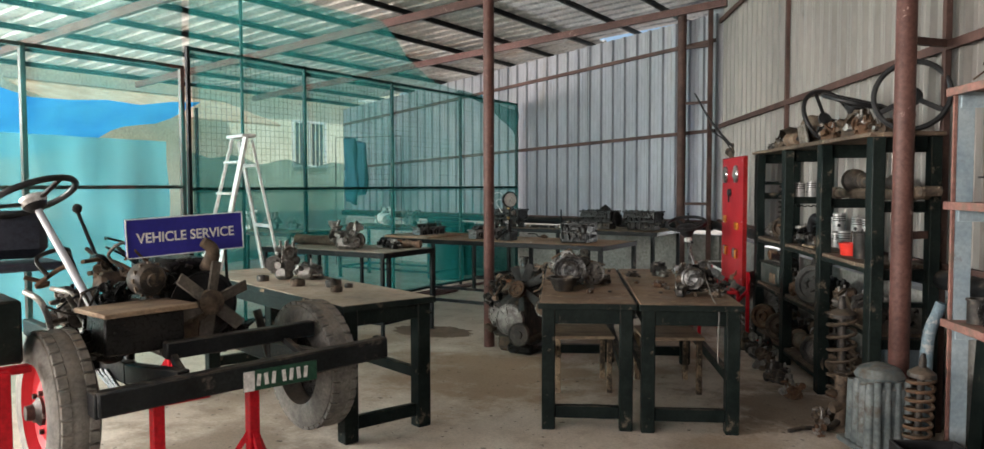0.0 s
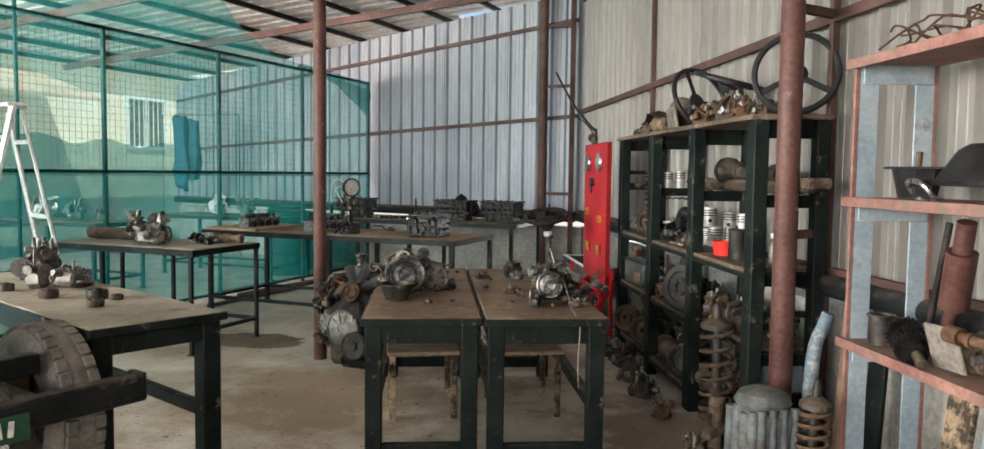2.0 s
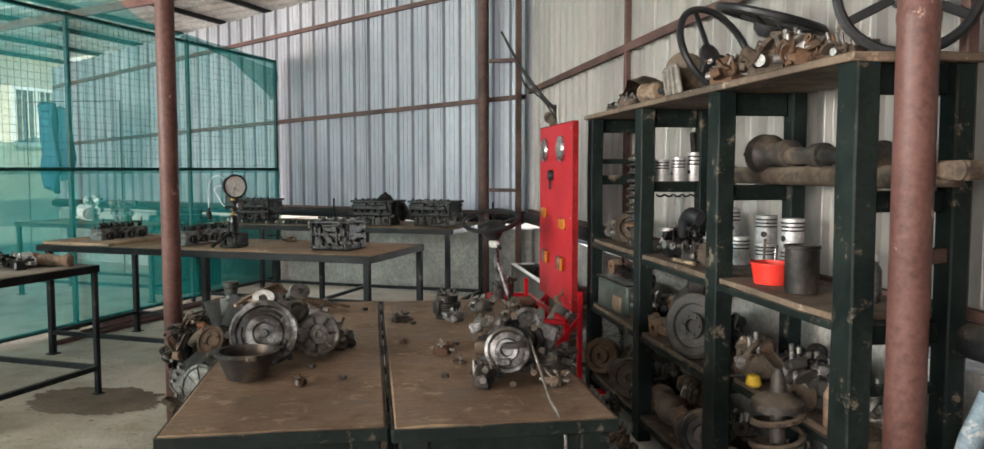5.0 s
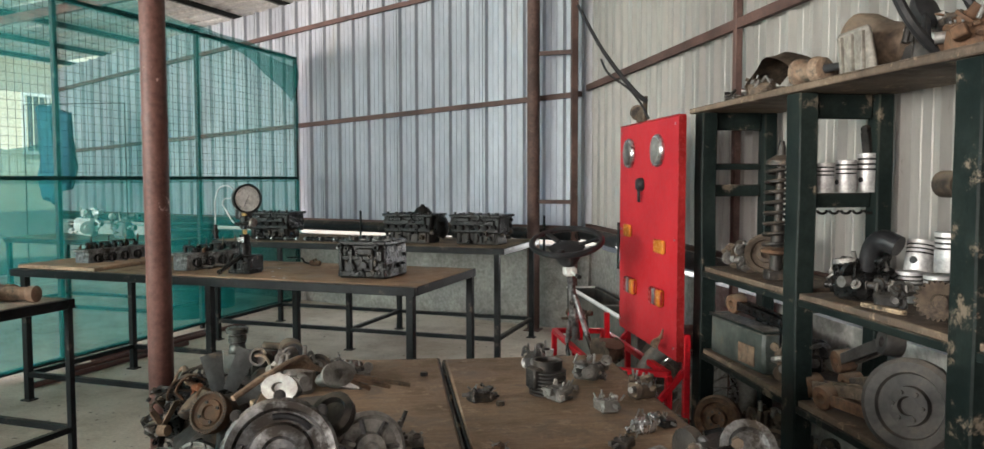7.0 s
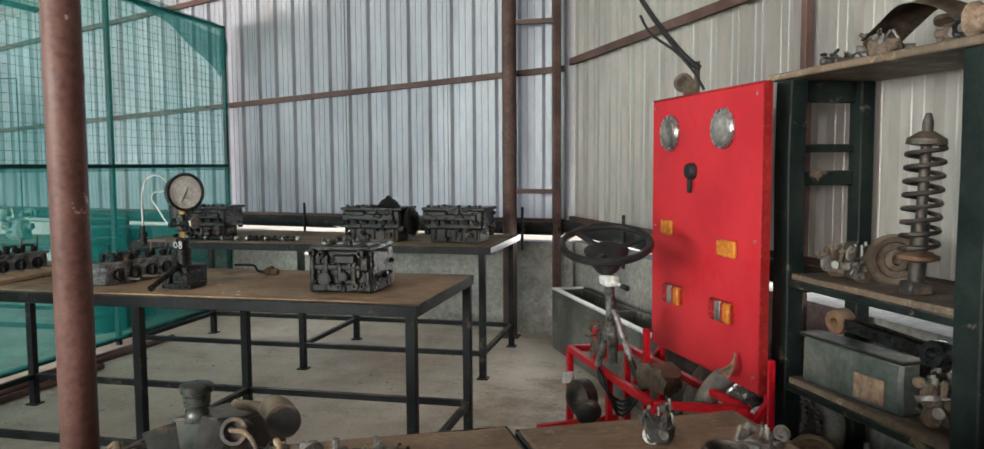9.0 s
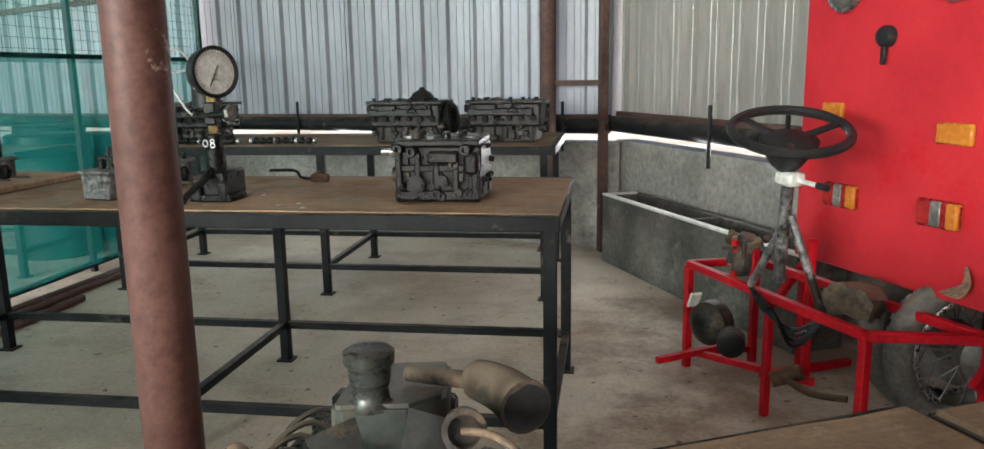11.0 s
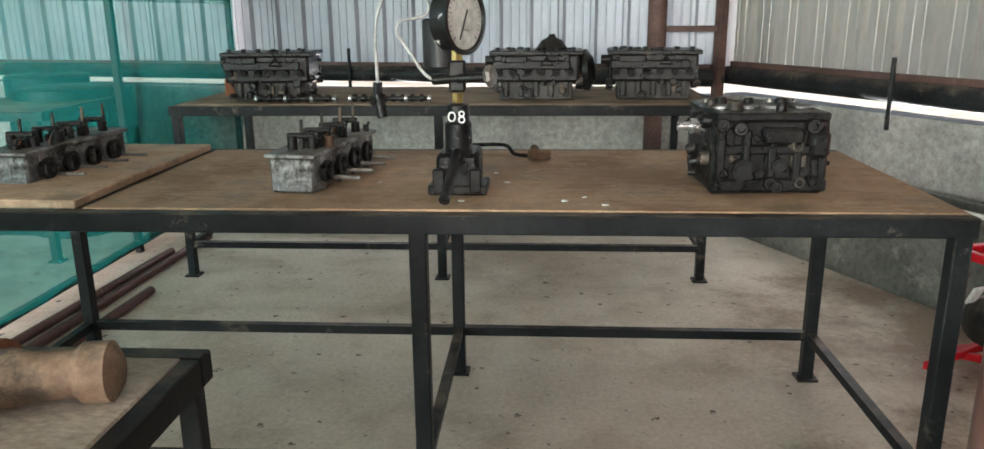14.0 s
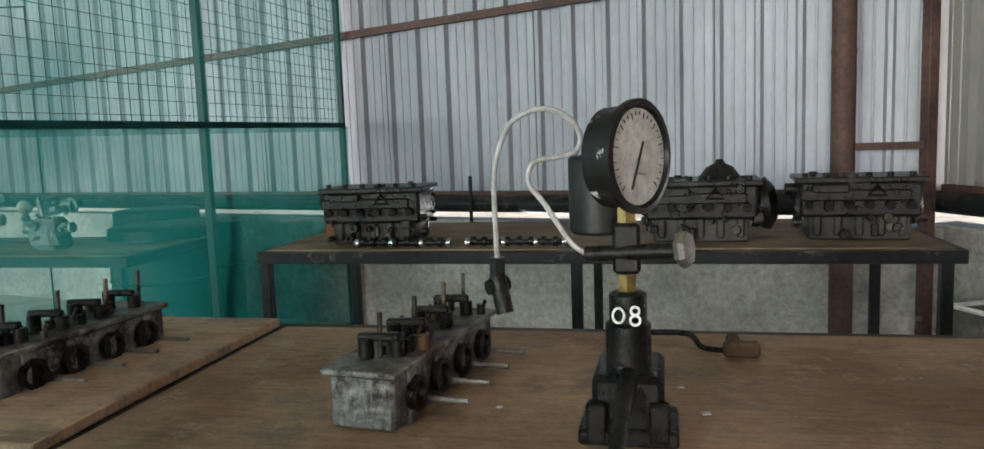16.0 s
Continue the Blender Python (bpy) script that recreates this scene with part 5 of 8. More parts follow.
made("outlet_stub", lambda bm: (lathe(bm, [(0.026, -0.05), (0.026, 0.01), (0.033, 0.012), (0.033, 0.03), (0.024, 0.03), (0.022, 0.005)], 18, aim((0.085, 0.17, 0.70), (0.2, -1, 0.3)))), M["iron"], eng)
made("leak_off_pipe", lambda bm: pipe(bm, [(0.09, 0.13, 0.715), (0.14, 0.11, 0.72), (0.19, 0.07, 0.70), (0.22, 0.03, 0.65), (0.225, 0.0, 0.60), (0.20, 0.0, 0.555), (0.14, 0.02, 0.53)], 0.0055, 8), M["hose"], eng, "thin bent brown pipe")
made("water_pump", lambda bm: (rod(bm, (0, 0.03, 0.54), (0, 0.16, 0.52), 0.045, 0.055, 18), lathe(bm, [(0.055, 0), (0.06, 0.02), (0.04, 0.05)], 20, aim((0.06, 0.2, 0.6), (1, -0.2, 0)))), M["iron"], eng)
made("water_elbow", lambda bm: pipe(bm, [(-0.05, 0.14, 0.55), (-0.095, 0.085, 0.56), (-0.135, 0.06, 0.53), (-0.155, 0.055, 0.50)], [0.033, 0.031, 0.026, 0.025], 16), M["brownpart"], eng, "curved dusty water elbow")
made("coolant_hose", lambda bm: pipe(bm, [(-0.335, 0.19, 0.42), (-0.335, 0.20, 0.52), (-0.325, 0.22, 0.595), (-0.30, 0.225, 0.62), (-0.275, 0.205, 0.618), (-0.235, 0.165, 0.602), (-0.19, 0.13, 0.588), (-0.145, 0.11, 0.583)], [0.006, 0.006, 0.006, 0.008, 0.013, 0.0145, 0.0135, 0.012], 12), M["hose"], eng, "weathered brown rubber hose")
made("hose_joint", lambda bm: (rod(bm, (-0.16, 0.11, 0.585), (-0.125, 0.098, 0.59), 0.012, seg=12), rod(bm, (-0.152, 0.105, 0.588), (-0.152, 0.09, 0.558), 0.008, seg=10), rod(bm, (-0.128, 0.098, 0.58), (-0.12, 0.094, 0.603), 0.0105, seg=10), rough_up(bm, 0.004, 70)), M["orange"], eng, "cracked orange hose joint")
made("injection_pump", lambda bm: (box(bm, (-0.25, 0.2, 0.46), (0.10, 0.2, 0.16), None, 0.015), box(bm, (-0.26, 0.2, 0.55), (0.07, 0.22, 0.05), None, 0.01), rod(bm, (-0.25, 0.08, 0.45), (-0.25, 0.12, 0.45), 0.05, seg=16), rod(bm, (-0.3, 0.1, 0.36), (-0.3, 0.1, 0.42), 0.018, seg=10), rough_up(bm, 0.004, 12)), M["blackiron"], eng)
for i in range(4):
    made("fuel_line", lambda bm: pipe(bm, [(-0.25, 0.14 + 0.05 * i, 0.57), (-0.24, 0.15 + 0.05 * i, 0.62), (-0.2, 0.2 + 0.05 * i, 0.635), (-0.15, 0.22 + 0.05 * i, 0.60), (-0.12, 0.25 + 0.04 * i, 0.585)], 0.0055, 7), M["iron"], eng)
made("bracket", lambda bm: (span(bm, (-0.235, 0.035, 0.455), (-0.165, 0.03, 0.56), 0.03, 0.005), span(bm, (-0.275, 0.03, 0.51), (-0.235, 0.035, 0.455), 0.03, 0.005), rod(bm, (-0.235, 0.02, 0.45), (-0.2, 0.02, 0.452), 0.02, seg=10)), M["hose"], eng, "pale bent steel bracket")
made("alternator", lambda bm: (lathe(bm, [(0.05, -0.05), (0.062, -0.04), (0.062, 0.03), (0.055, 0.045), (0.03, 0.05), (0.028, 0.07), (0.012, 0.072)], 22, aim((0.19, 0.10, 0.39), (0.25, -1, 0.1))), span(bm, (0.1, 0.1, 0.42), (0.2, 0.06, 0.46), 0.03, 0.012)), M["hose"], eng, "dusty dirt-brown alternator")
made("alternator_fin", lambda bm: [box(bm, aim((0.19, 0.10, 0.39), (0.25, -1, 0.1)) @ Vector((0.058 * math.cos(a), 0.058 * math.sin(a), 0.035)), (0.012, 0.012, 0.02)) for a in np.linspace(0, 5.9, 14)], M["alu"], eng)["kind"] = "stuff"
made("engine_foot", lambda bm: (box(bm, (-0.30, 0.08, 0.195), (0.10, 0.06, 0.03), Matrix.Rotation(0.3, 3, "Y"), 0.006), rod(bm, (-0.29, 0.05, 0.19), (-0.26, 0.05, 0.17), 0.02, seg=10)), M["brownpart"], eng)
rr = random.Random(31)
for k in range(26):
    px, py, pz, q = rr.uniform(-0.33, -0.12), rr.uniform(0.06, 0.16), rr.uniform(0.34, 0.58), rr.uniform(0.03, 0.075)
    made("engine_fitting", lambda bm: (chunk(bm, rr, (q * 2.4, q * 2.4, q * 2), rr.choice(("boss", "lug", "collar", "boss"))), bmesh.ops.transform(bm, matrix=pose(px, py, pz - q * 0.7, rr.uniform(-40, 40), 0, rr.uniform(0, 180)), verts=list(bm.verts))), (M["blackiron"], M["iron"], M["brownpart"], M["blackiron"], M["headgrey"])[k % 5], eng)
for k in range(9):
    px, pz = rr.uniform(-0.34, -0.1), rr.uniform(0.42, 0.56)
    made("thin_pipe", lambda bm: pipe(bm, [(px, 0.07, pz), (px + rr.uniform(-0.03, 0.03), 0.05, pz + 0.04), (px + rr.uniform(0.0, 0.06), 0.08, pz + rr.uniform(0.02, 0.09)), (px + rr.uniform(0.04, 0.1), 0.14, pz + rr.uniform(-0.02, 0.06))], 0.0045, 7), M["iron"] if k % 3 else M["rust"], eng)


def ragged(a):
    c, d = math.cos(a), math.sin(a)
    n = sum(noise.noise(Vector((c * f, d * f, 4.2 + f))) * w for f, w in ((1.3, 0.30), (3.1, 0.16), (7.0, 0.12), (17.0, 0.07)))
    return (-2.62 + 0.44 * (1 + n) * c, 7.17 + 0.24 * (1 + n * 1.2) * d, 0.004)


stain = tagged(made("floor_stain", lambda bm: bm.faces.new([bm.verts.new(ragged(a)) for a in np.linspace(0, 2 * math.pi, 220, endpoint=False)]), surface("damp_concrete", (0.17, 0.125, 0.092), (0.235, 0.18, 0.135), 0.7, 0, 5, 60, (0.36, 0.31, 0.25), (0.70, 0.74), 24.0, 0.2)), "damp dark brown stain on the concrete floor", "stain", kind="structure")


# ---- parts on the two green benches ----
def studded(t, seed, size, n):
    """Knobs, lugs, collars and tubes over a gear case, each a part."""
    rng = random.Random(seed)
    for i in range(n):
        kind = rng.choice(("boss", "lug", "collar", "boss", "bent_tube", "lug"))
        made(kind, lambda bm: chunk(bm, rng, [q * 0.95 for q in size], kind), (M["headdark"], M["iron"], M["headgrey"], M["blackiron"], M["brownpart"])[rng.randrange(5)], t)


gb = thing("gearbox", SIDE @ pose(2.08, 5.42, 0.722, 0, 0, 12), "dirty grey gearbox with an open round bell housing", "gearbox")
made("case", lambda bm: (box(bm, (0.02, 0.14, 0.07), (0.16, 0.2, 0.12), None, 0.03), rough_up(bm, 0.004, 12)), M["headdark"], gb)
studded(gb, 5, (0.25, 0.24, 0.19), 40)
gm = aim((-0.045, -0.105, 0.112), (-0.1, -1, 0.25))
gface = made("bell_housing", lambda bm: lathe(bm, [(0.06, -0.07), (0.096, -0.05), (0.104, 0.01), (0.098, 0.018), (0.086, 0.016), (0.08, 0.004), (0.06, 0.002), (0.055, 0.012), (0.036, 0.014), (0.03, 0.004), (0.014, 0.004), (0.011, 0.016), (0.0, 0.017)], 40, gm), M["headgrey"], gb, "round dished bell housing cover")
for k in range(3):
    a0 = 40 + 120 * k
    made("slot", lambda bm: pipe(bm, [gm @ Vector(p) for p in arc((0, 0, 0.005), 0.07, a0, a0 + 60, 9)], 0.006, 6), M["black"], gface)
for k in range(8):
    q = Vector((0.1 * math.cos(0.785 * k), 0.1 * math.sin(0.785 * k), 0.008))
    made("lug", lambda bm: (rod(bm, gm @ (q * 1.07 + Vector((0, 0, -0.03))), gm @ (q * 1.07), 0.011, seg=10), rod(bm, gm @ (q * 1.07), gm @ (q * 1.07 + Vector((0, 0, 0.007))), 0.007, seg=6)), M["headdark"], gface)
cm = aim((0.125, -0.045, 0.085), (0.15, -1, 0.22))
ccov = made("clutch_cover", lambda bm: lathe(bm, [(0.05, -0.05), (0.07, -0.03), (0.074, 0.01), (0.066, 0.016), (0.058, 0.008), (0.034, 0.010), (0.03, 0.022), (0.016, 0.024), (0.012, 0.012), (0.0, 0.012)], 34, cm), M["alu"], gb)
for k in range(7):
    q = Vector((math.cos(0.9 * k), math.sin(0.9 * k), 0))
    made("spoke", lambda bm: span(bm, cm @ (q * 0.032 + Vector((0, 0, 0.012))), cm @ (q * 0.06 + Vector((0, 0, 0.012))), 0.008, 0.008), M["headgrey"], ccov)
for k in range(2):
    am = aim((-0.03 + 0.11 * k, 0.03 + 0.03 * k, 0.2 + 0.01 * k), (-0.5 + 0.9 * k, -0.6, 0.3))
    made("port_flange", lambda bm: (lathe(bm, [(0.012, -0.05), (0.018, -0.04), (0.018, 0.0), (0.034, 0.002), (0.034, 0.010), (0.014, 0.010), (0.013, 0.002)], 20, am @ Matrix.Diagonal((1.25, 0.8, 1, 1)))), M["alu"], gb, "pale alloy port flange")
made("wiring", lambda bm: [pipe(bm, [(-0.12, 0.1, 0.17), (-0.02 + 0.02 * i, 0.2, 0.2 + 0.01 * i), (0.08, 0.28, 0.17), (0.2 + 0.05 * i, 0.34, 0.10)], 0.006, 6) for i in range(3)], M["hose"], gb)
pot = thing("open_housing", SIDE @ pose(2.02, 5.20, 0.722), "dark empty cast bowl-shaped housing on the bench", "housing")
made("bowl", lambda bm: lathe(bm, [(0.04, 0), (0.055, 0.005), (0.075, 0.05), (0.085, 0.075), (0.095, 0.078), (0.095, 0.086), (0.078, 0.086), (0.065, 0.05), (0.045, 0.012)], 26), M["iron"], pot)
for a in (0.3, 1.8, 3.4, 5.0):
    made("lug", lambda bm: box(bm, (0.095 * math.cos(a), 0.095 * math.sin(a), 0.08), (0.03, 0.03, 0.014), Matrix.Rotation(a, 3, "Z"), 0.003), M["iron"], pot)

dyn = thing("clutch_assembly", SIDE @ pose(2.80, 5.10, 0.722), "grey clutch and motor assembly with a shiny round plate", "assembly")
made("case", lambda bm: (rod(bm, (-0.02, 0.0, 0.09), (0.06, 0.09, 0.09), 0.075, seg=20), rough_up(bm, 0.004, 14)), M["iron"], dyn)
studded(dyn, 8, (0.28, 0.26, 0.2), 46)
made("plate", lambda bm: (lathe(bm, [(0.055, 0), (0.066, 0.01), (0.064, 0.02), (0.056, 0.022), (0.05, 0.012), (0.034, 0.016), (0.03, 0.026), (0.02, 0.026), (0.016, 0.012), (0.006, 0.012)], 30, aim((-0.03, -0.09, 0.105), (-0.25, -1, 0.15)))), M["headgrey"], dyn, "bright worn pressure plate")
dm = aim((-0.03, -0.09, 0.105), (-0.25, -1, 0.15))
for k in range(9):
    q = Vector((0.098 * math.cos(0.698 * k), 0.098 * math.sin(0.698 * k), 0))
    made("stud", lambda bm: rod(bm, dm @ q, dm @ (q + Vector((0, 0, 0.013))), 0.0096, seg=6), M["brownpart"], dyn)
made("cable", lambda bm: pipe(bm, [(0.03, -0.1, 0.14), (0.05, -0.16, 0.06), (0.045, -0.30, 0.02), (0.05, -0.385, 0.0), (0.06, -0.415, -0.05), (0.055, -0.41, -0.2), (0.06, -0.40, -0.32)], 0.0038, 8), M["alu"], dyn, "loose pale cable hanging over the bench edge")
cyl = thing("engine_cylinder", SIDE @ pose(2.70, 6.05, 0.722, 0, 0, 20) @ Matrix.Scale(0.85, 4), "small finned dark engine cylinder, dirty", "cylinder")
made("barrel", lambda bm: lathe(bm, sum([[(0.05, 0.012 * i), (0.062, 0.012 * i + 0.003), (0.062, 0.012 * i + 0.008), (0.05, 0.012 * i + 0.011)] for i in range(7)], []), 26), M["headdark"], cyl)
made("rim", lambda bm: (lathe(bm, [(0.048, 0.084), (0.05, 0.115), (0.042, 0.115), (0.04, 0.09)], 22), box(bm, (-0.045, 0, 0.06), (0.05, 0.06, 0.07), None, 0.006)), M["iron"], cyl)
rng = random.Random(21)
for i, (x, y, s, mk, lab) in enumerate([(2.72, 5.98, 0.12, "alu", "finned aluminium cover"), (2.82, 5.86, 0.11, "alu", "pale alloy bracket"), (2.86, 5.68, 0.10, "chrome", "small bright lamp reflector"), (2.62, 5.42, 0.10, "rust", "rusty gear lump"), (2.66, 5.28, 0.07, "brownpart", "small brown flange"), (2.90, 5.45, 0.12, "brownpart", "dirty brown casting"), (2.93, 5.72, 0.09, "iron", "dark casting"), (2.5, 5.6, 0.05, "rust", "rusty nut"), (2.78, 5.58, 0.09, "iron", "dark connecting link")]):
    junk("machine_part", SIDE @ pose(x, y, 0.722, 0, 0, rng.uniform(0, 180)), (s, s * 0.8, s * rng.uniform(0.35, 0.6)), M[mk], lab + ", lying on the worn bench", "part", 30 + i, 5)
for i, (x, y) in enumerate([(2.2, 5.3), (2.3, 5.15), (2.6, 5.12), (2.68, 5.55), (2.1, 6.2), (2.36, 6.3), (2.55, 5.95)]):
    tagged(made("loose_nut", lambda bm: lathe(bm, [(0.011, 0), (0.012, 0.004), (0.011, 0.012), (0.006, 0.012)], 6, SIDE @ pose(x, y, 0.722)), M["iron"]), "small loose dirty steel nut on the bench", "nut", "loose nuts")
scr = thing("screwdriver", SIDE @ pose(2.72, 5.22, 0.73, 0, 90, 25), "small orange-handled screwdriver on the bench", "tool")
made("handle", lambda bm: lathe(bm, [(0.007, 0), (0.011, 0.01), (0.009, 0.05), (0.006, 0.055)], 12), M["orange"], scr)
made("blade", lambda bm: rod(bm, (0, 0, 0.055), (0, 0, 0.13), 0.003, seg=8), M["chrome"], scr)

for i, (x, y, sz, mk, lab) in enumerate([(2.5, 6.0, 0.09, "iron", "small dark oily casting"), (2.86, 6.2, 0.13, "alu", "grey finned cover"), (2.72, 6.36, 0.11, "headdark", "dark ported cylinder"), (1.99, 6.16, 0.16, "alu", "pale alloy carburettor"), (2.14, 6.2, 0.15, "alu", "pale alloy manifold with flanges"), (2.06, 6.3, 0.12, "headgrey", "grey throttle bracket"), (2.95, 5.98, 0.1, "brownpart", "brown valve cover"), (2.7, 5.0, 0.1, "iron", "dark motor end"), (2.95, 5.2, 0.14, "iron", "dark coil of engine parts"), (2.9, 4.98, 0.08, "brownpart", "brown bearing carrier"), (2.25, 5.55, 0.14, "iron", "dark gearbox cover"), (1.98, 5.62, 0.13, "brownpart", "dirty brown lever box"), (2.18, 5.1, 0.06, "rust", "rusty washer stack")]):
    junk("engine_piece", SIDE @ pose(x, y, 0.722, 0, 0, 37 * i), (sz * 1.2, sz, sz * (0.5 + 0.1 * (i % 4))), M[mk], lab + ", lying on the worn bench", "part", 330 + i, 8)
rng = random.Random(9)
for k in range(9):
    tagged(made("paper_chip", lambda bm: (box(bm, (0, 0, 0), (rng.uniform(0.008, 0.02), rng.uniform(0.006, 0.014), 0.002), Matrix.Rotation(rng.uniform(0, 3), 3, "Z")), bmesh.ops.translate(bm, vec=(-2.62 + rng.uniform(-0.14, 0.62), 8.18 + rng.uniform(-0.1, 0.3), 0.8035), verts=list(bm.verts))), M["cloth"]), "tiny pale scrap lying on the plywood table", "scrap", "pale scraps")

bh = thing("brake_hose", SIDE @ pose(2.02, 6.36, 0.726), "dirty brown hose with a brass-coloured end fitting", "hose")
made("tube", lambda bm: pipe(bm, [(-0.05, 0.04, 0.006), (0.0, 0.045, 0.008), (0.05, 0.05, 0.012), (0.09, 0.05, 0.014)], 0.006, 8), M["hose"], bh)
made("fitting", lambda bm: (rod(bm, (0.09, 0.05, 0.014), (0.13, 0.03, 0.016), 0.016, seg=8), rod(bm, (0.13, 0.03, 0.016), (0.145, 0.02, 0.016), 0.011, seg=10)), M["brownpart"], bh)
lv = thing("hand_tool", SIDE @ pose(1.97, 6.26, 0.726), "short grey lever tool with a round handle", "tool")
made("handle", lambda bm: rod(bm, (-0.01, -0.02, 0.012), (-0.035, 0.02, 0.012), 0.012, seg=12), M["headgrey"], lv)
made("arm", lambda bm: pipe(bm, [(-0.03, 0.018, 0.012), (0.02, 0.03, 0.012), (0.05, 0.045, 0.016), (0.06, 0.07, 0.016)], 0.005, 8), M["hose"], lv)
for k, (x, y, q) in enumerate(((1.905, 6.525, 0.026), (1.915, 6.49, 0.018), (1.90, 6.45, 0.014))):
    tagged(made("wood_splinter", lambda bm: (box(bm, (0, 0, 0), (q * 0.7, q * 1.6, 0.016), Matrix.Rotation(0.5 + k, 3, "Z"), 0.003), bmesh.ops.subdivide_edges(bm, edges=list(bm.edges), cuts=2), rough_up(bm, 0.012, 30, k), bmesh.ops.transform(bm, matrix=SIDE @ pose(x, y, 0.728), verts=list(bm.verts))), M["edgewood"]), "pale torn wood splinter at the bench corner", "splinter", "wood splinters")

# ---- low stool frames under the benches ----
for x, y in ((2.14, 5.75), (2.72, 5.75)):
    t = thing("low_stool", SIDE @ pose(x, y, 0, 0, 0, 4), "low bare wooden stool frame under the bench", "stool")
    for sx in (-0.17, 0.17):
        for sy in (-0.2, 0.2):
            made("leg", lambda bm: box(bm, (sx, sy, 0.18), (0.035, 0.035, 0.36), None, 0.003), M["edgewood"], t)
    made("seat", lambda bm: (box(bm, (0, 0, 0.37), (0.4, 0.46, 0.022), None, 0.004)), M["plydust"], t)

# ---- pale bench with loose parts ----
PB = pose(-1.05, 4.56, 0, 0, 0, 71.5)
junk("carburettor", PB @ pose(0.02, 1.32, 0.747, 0, 0, 40), (0.27, 0.2, 0.25), M["alu"], "pale oxidised aluminium carburettor casting on the bench", "carburettor", 61, 14)
junk("alloy_cover", PB @ pose(0.10, 1.16, 0.747, 0, 20, 20), (0.28, 0.2, 0.13), M["alu"], "ribbed pale alloy cover", "cover", 62, 12)
for i, (x, y, s) in enumerate([(-0.16, 1.28, 0.09), (-0.1, 0.9, 0.10), (0.05, 0.72, 0.11), (-0.05, 0.5, 0.08), (0.1, 0.62, 0.06)]):
    flywheel_disc("small_flange", PB @ pose(x, y, 0.747), s * 0.45, s * 0.4, M["brownpart"] if i % 2 else M["iron"], "small dusty brown flange on the pale bench", "flange")

# ---- slim table by the net ----
junk("alloy_engine", pose(-3.3, 6.72, 0.782, 0, 0, 30), (0.34, 0.26, 0.26), M["alu"], "pale alloy engine case with many fins", "engine case", 71, 18)
junk("valve_train", pose(-3.0, 6.98, 0.782, 0, 0, -8), (0.36, 0.12, 0.09), M["blackiron"], "row of dark valve gear on the slim table", "valve gear", 72, 16)
roll = thing("rolled_mat", pose(-3.8, 6.98, 0.782, 0, 0, 3), "long dusty brown rolled mat on the slim table", "roll")
made("roll", lambda bm: (rod(bm, (-0.38, 0, 0.05), (0.38, 0.0, 0.05), 0.05, 0.047, 20), bmesh.ops.subdivide_edges(bm, edges=[e for e in bm.edges if e.calc_length() > 0.3], cuts=7), rough_up(bm, 0.008, 9)), M["brownpart"], roll)
for x, y, rz, mk, lab in ((-2.86, 7.13, 12, "hose", "orange-brown worn cylinder"), (-3.0, 7.16, -8, "orange", "short rust-orange tube")):
    wc = thing("worn_cylinder", pose(x, y, 0.818, 0, 90, rz), lab + " on the slim table", "part")
    made("barrel", lambda bm: lathe(bm, [(0.02, -0.1), (0.034, -0.095), (0.036, -0.02), (0.03, 0.0), (0.03, 0.05), (0.038, 0.06), (0.038, 0.09), (0.022, 0.1)], 18), M[mk], wc)
tagged(made("rag", lambda bm: (bmesh.ops.create_icosphere(bm, subdivisions=4, radius=0.09, matrix=pose(-3.10, 7.1, 0.805) @ Matrix.Diagonal((1.5, 0.9, 0.42, 1))), rough_up(bm, 0.035, 14), rough_up(bm, 0.012, 45)), M["cloth"]), "crumpled white rag on the slim table", "rag")


# ---- green-black shelves along the side wall ----
SX0, SX1 = 3.67, 4.035
SY = (7.36, 6.51, 5.66, 4.81)
SXM = (SX0 + SX1) / 2
LEVELS = (0.14, 0.55, 0.93)
shelf = thing("parts_shelf", SIDE @ pose(0, 0, 0), "tall dark green-black timber shelves full of engine parts", "shelf")
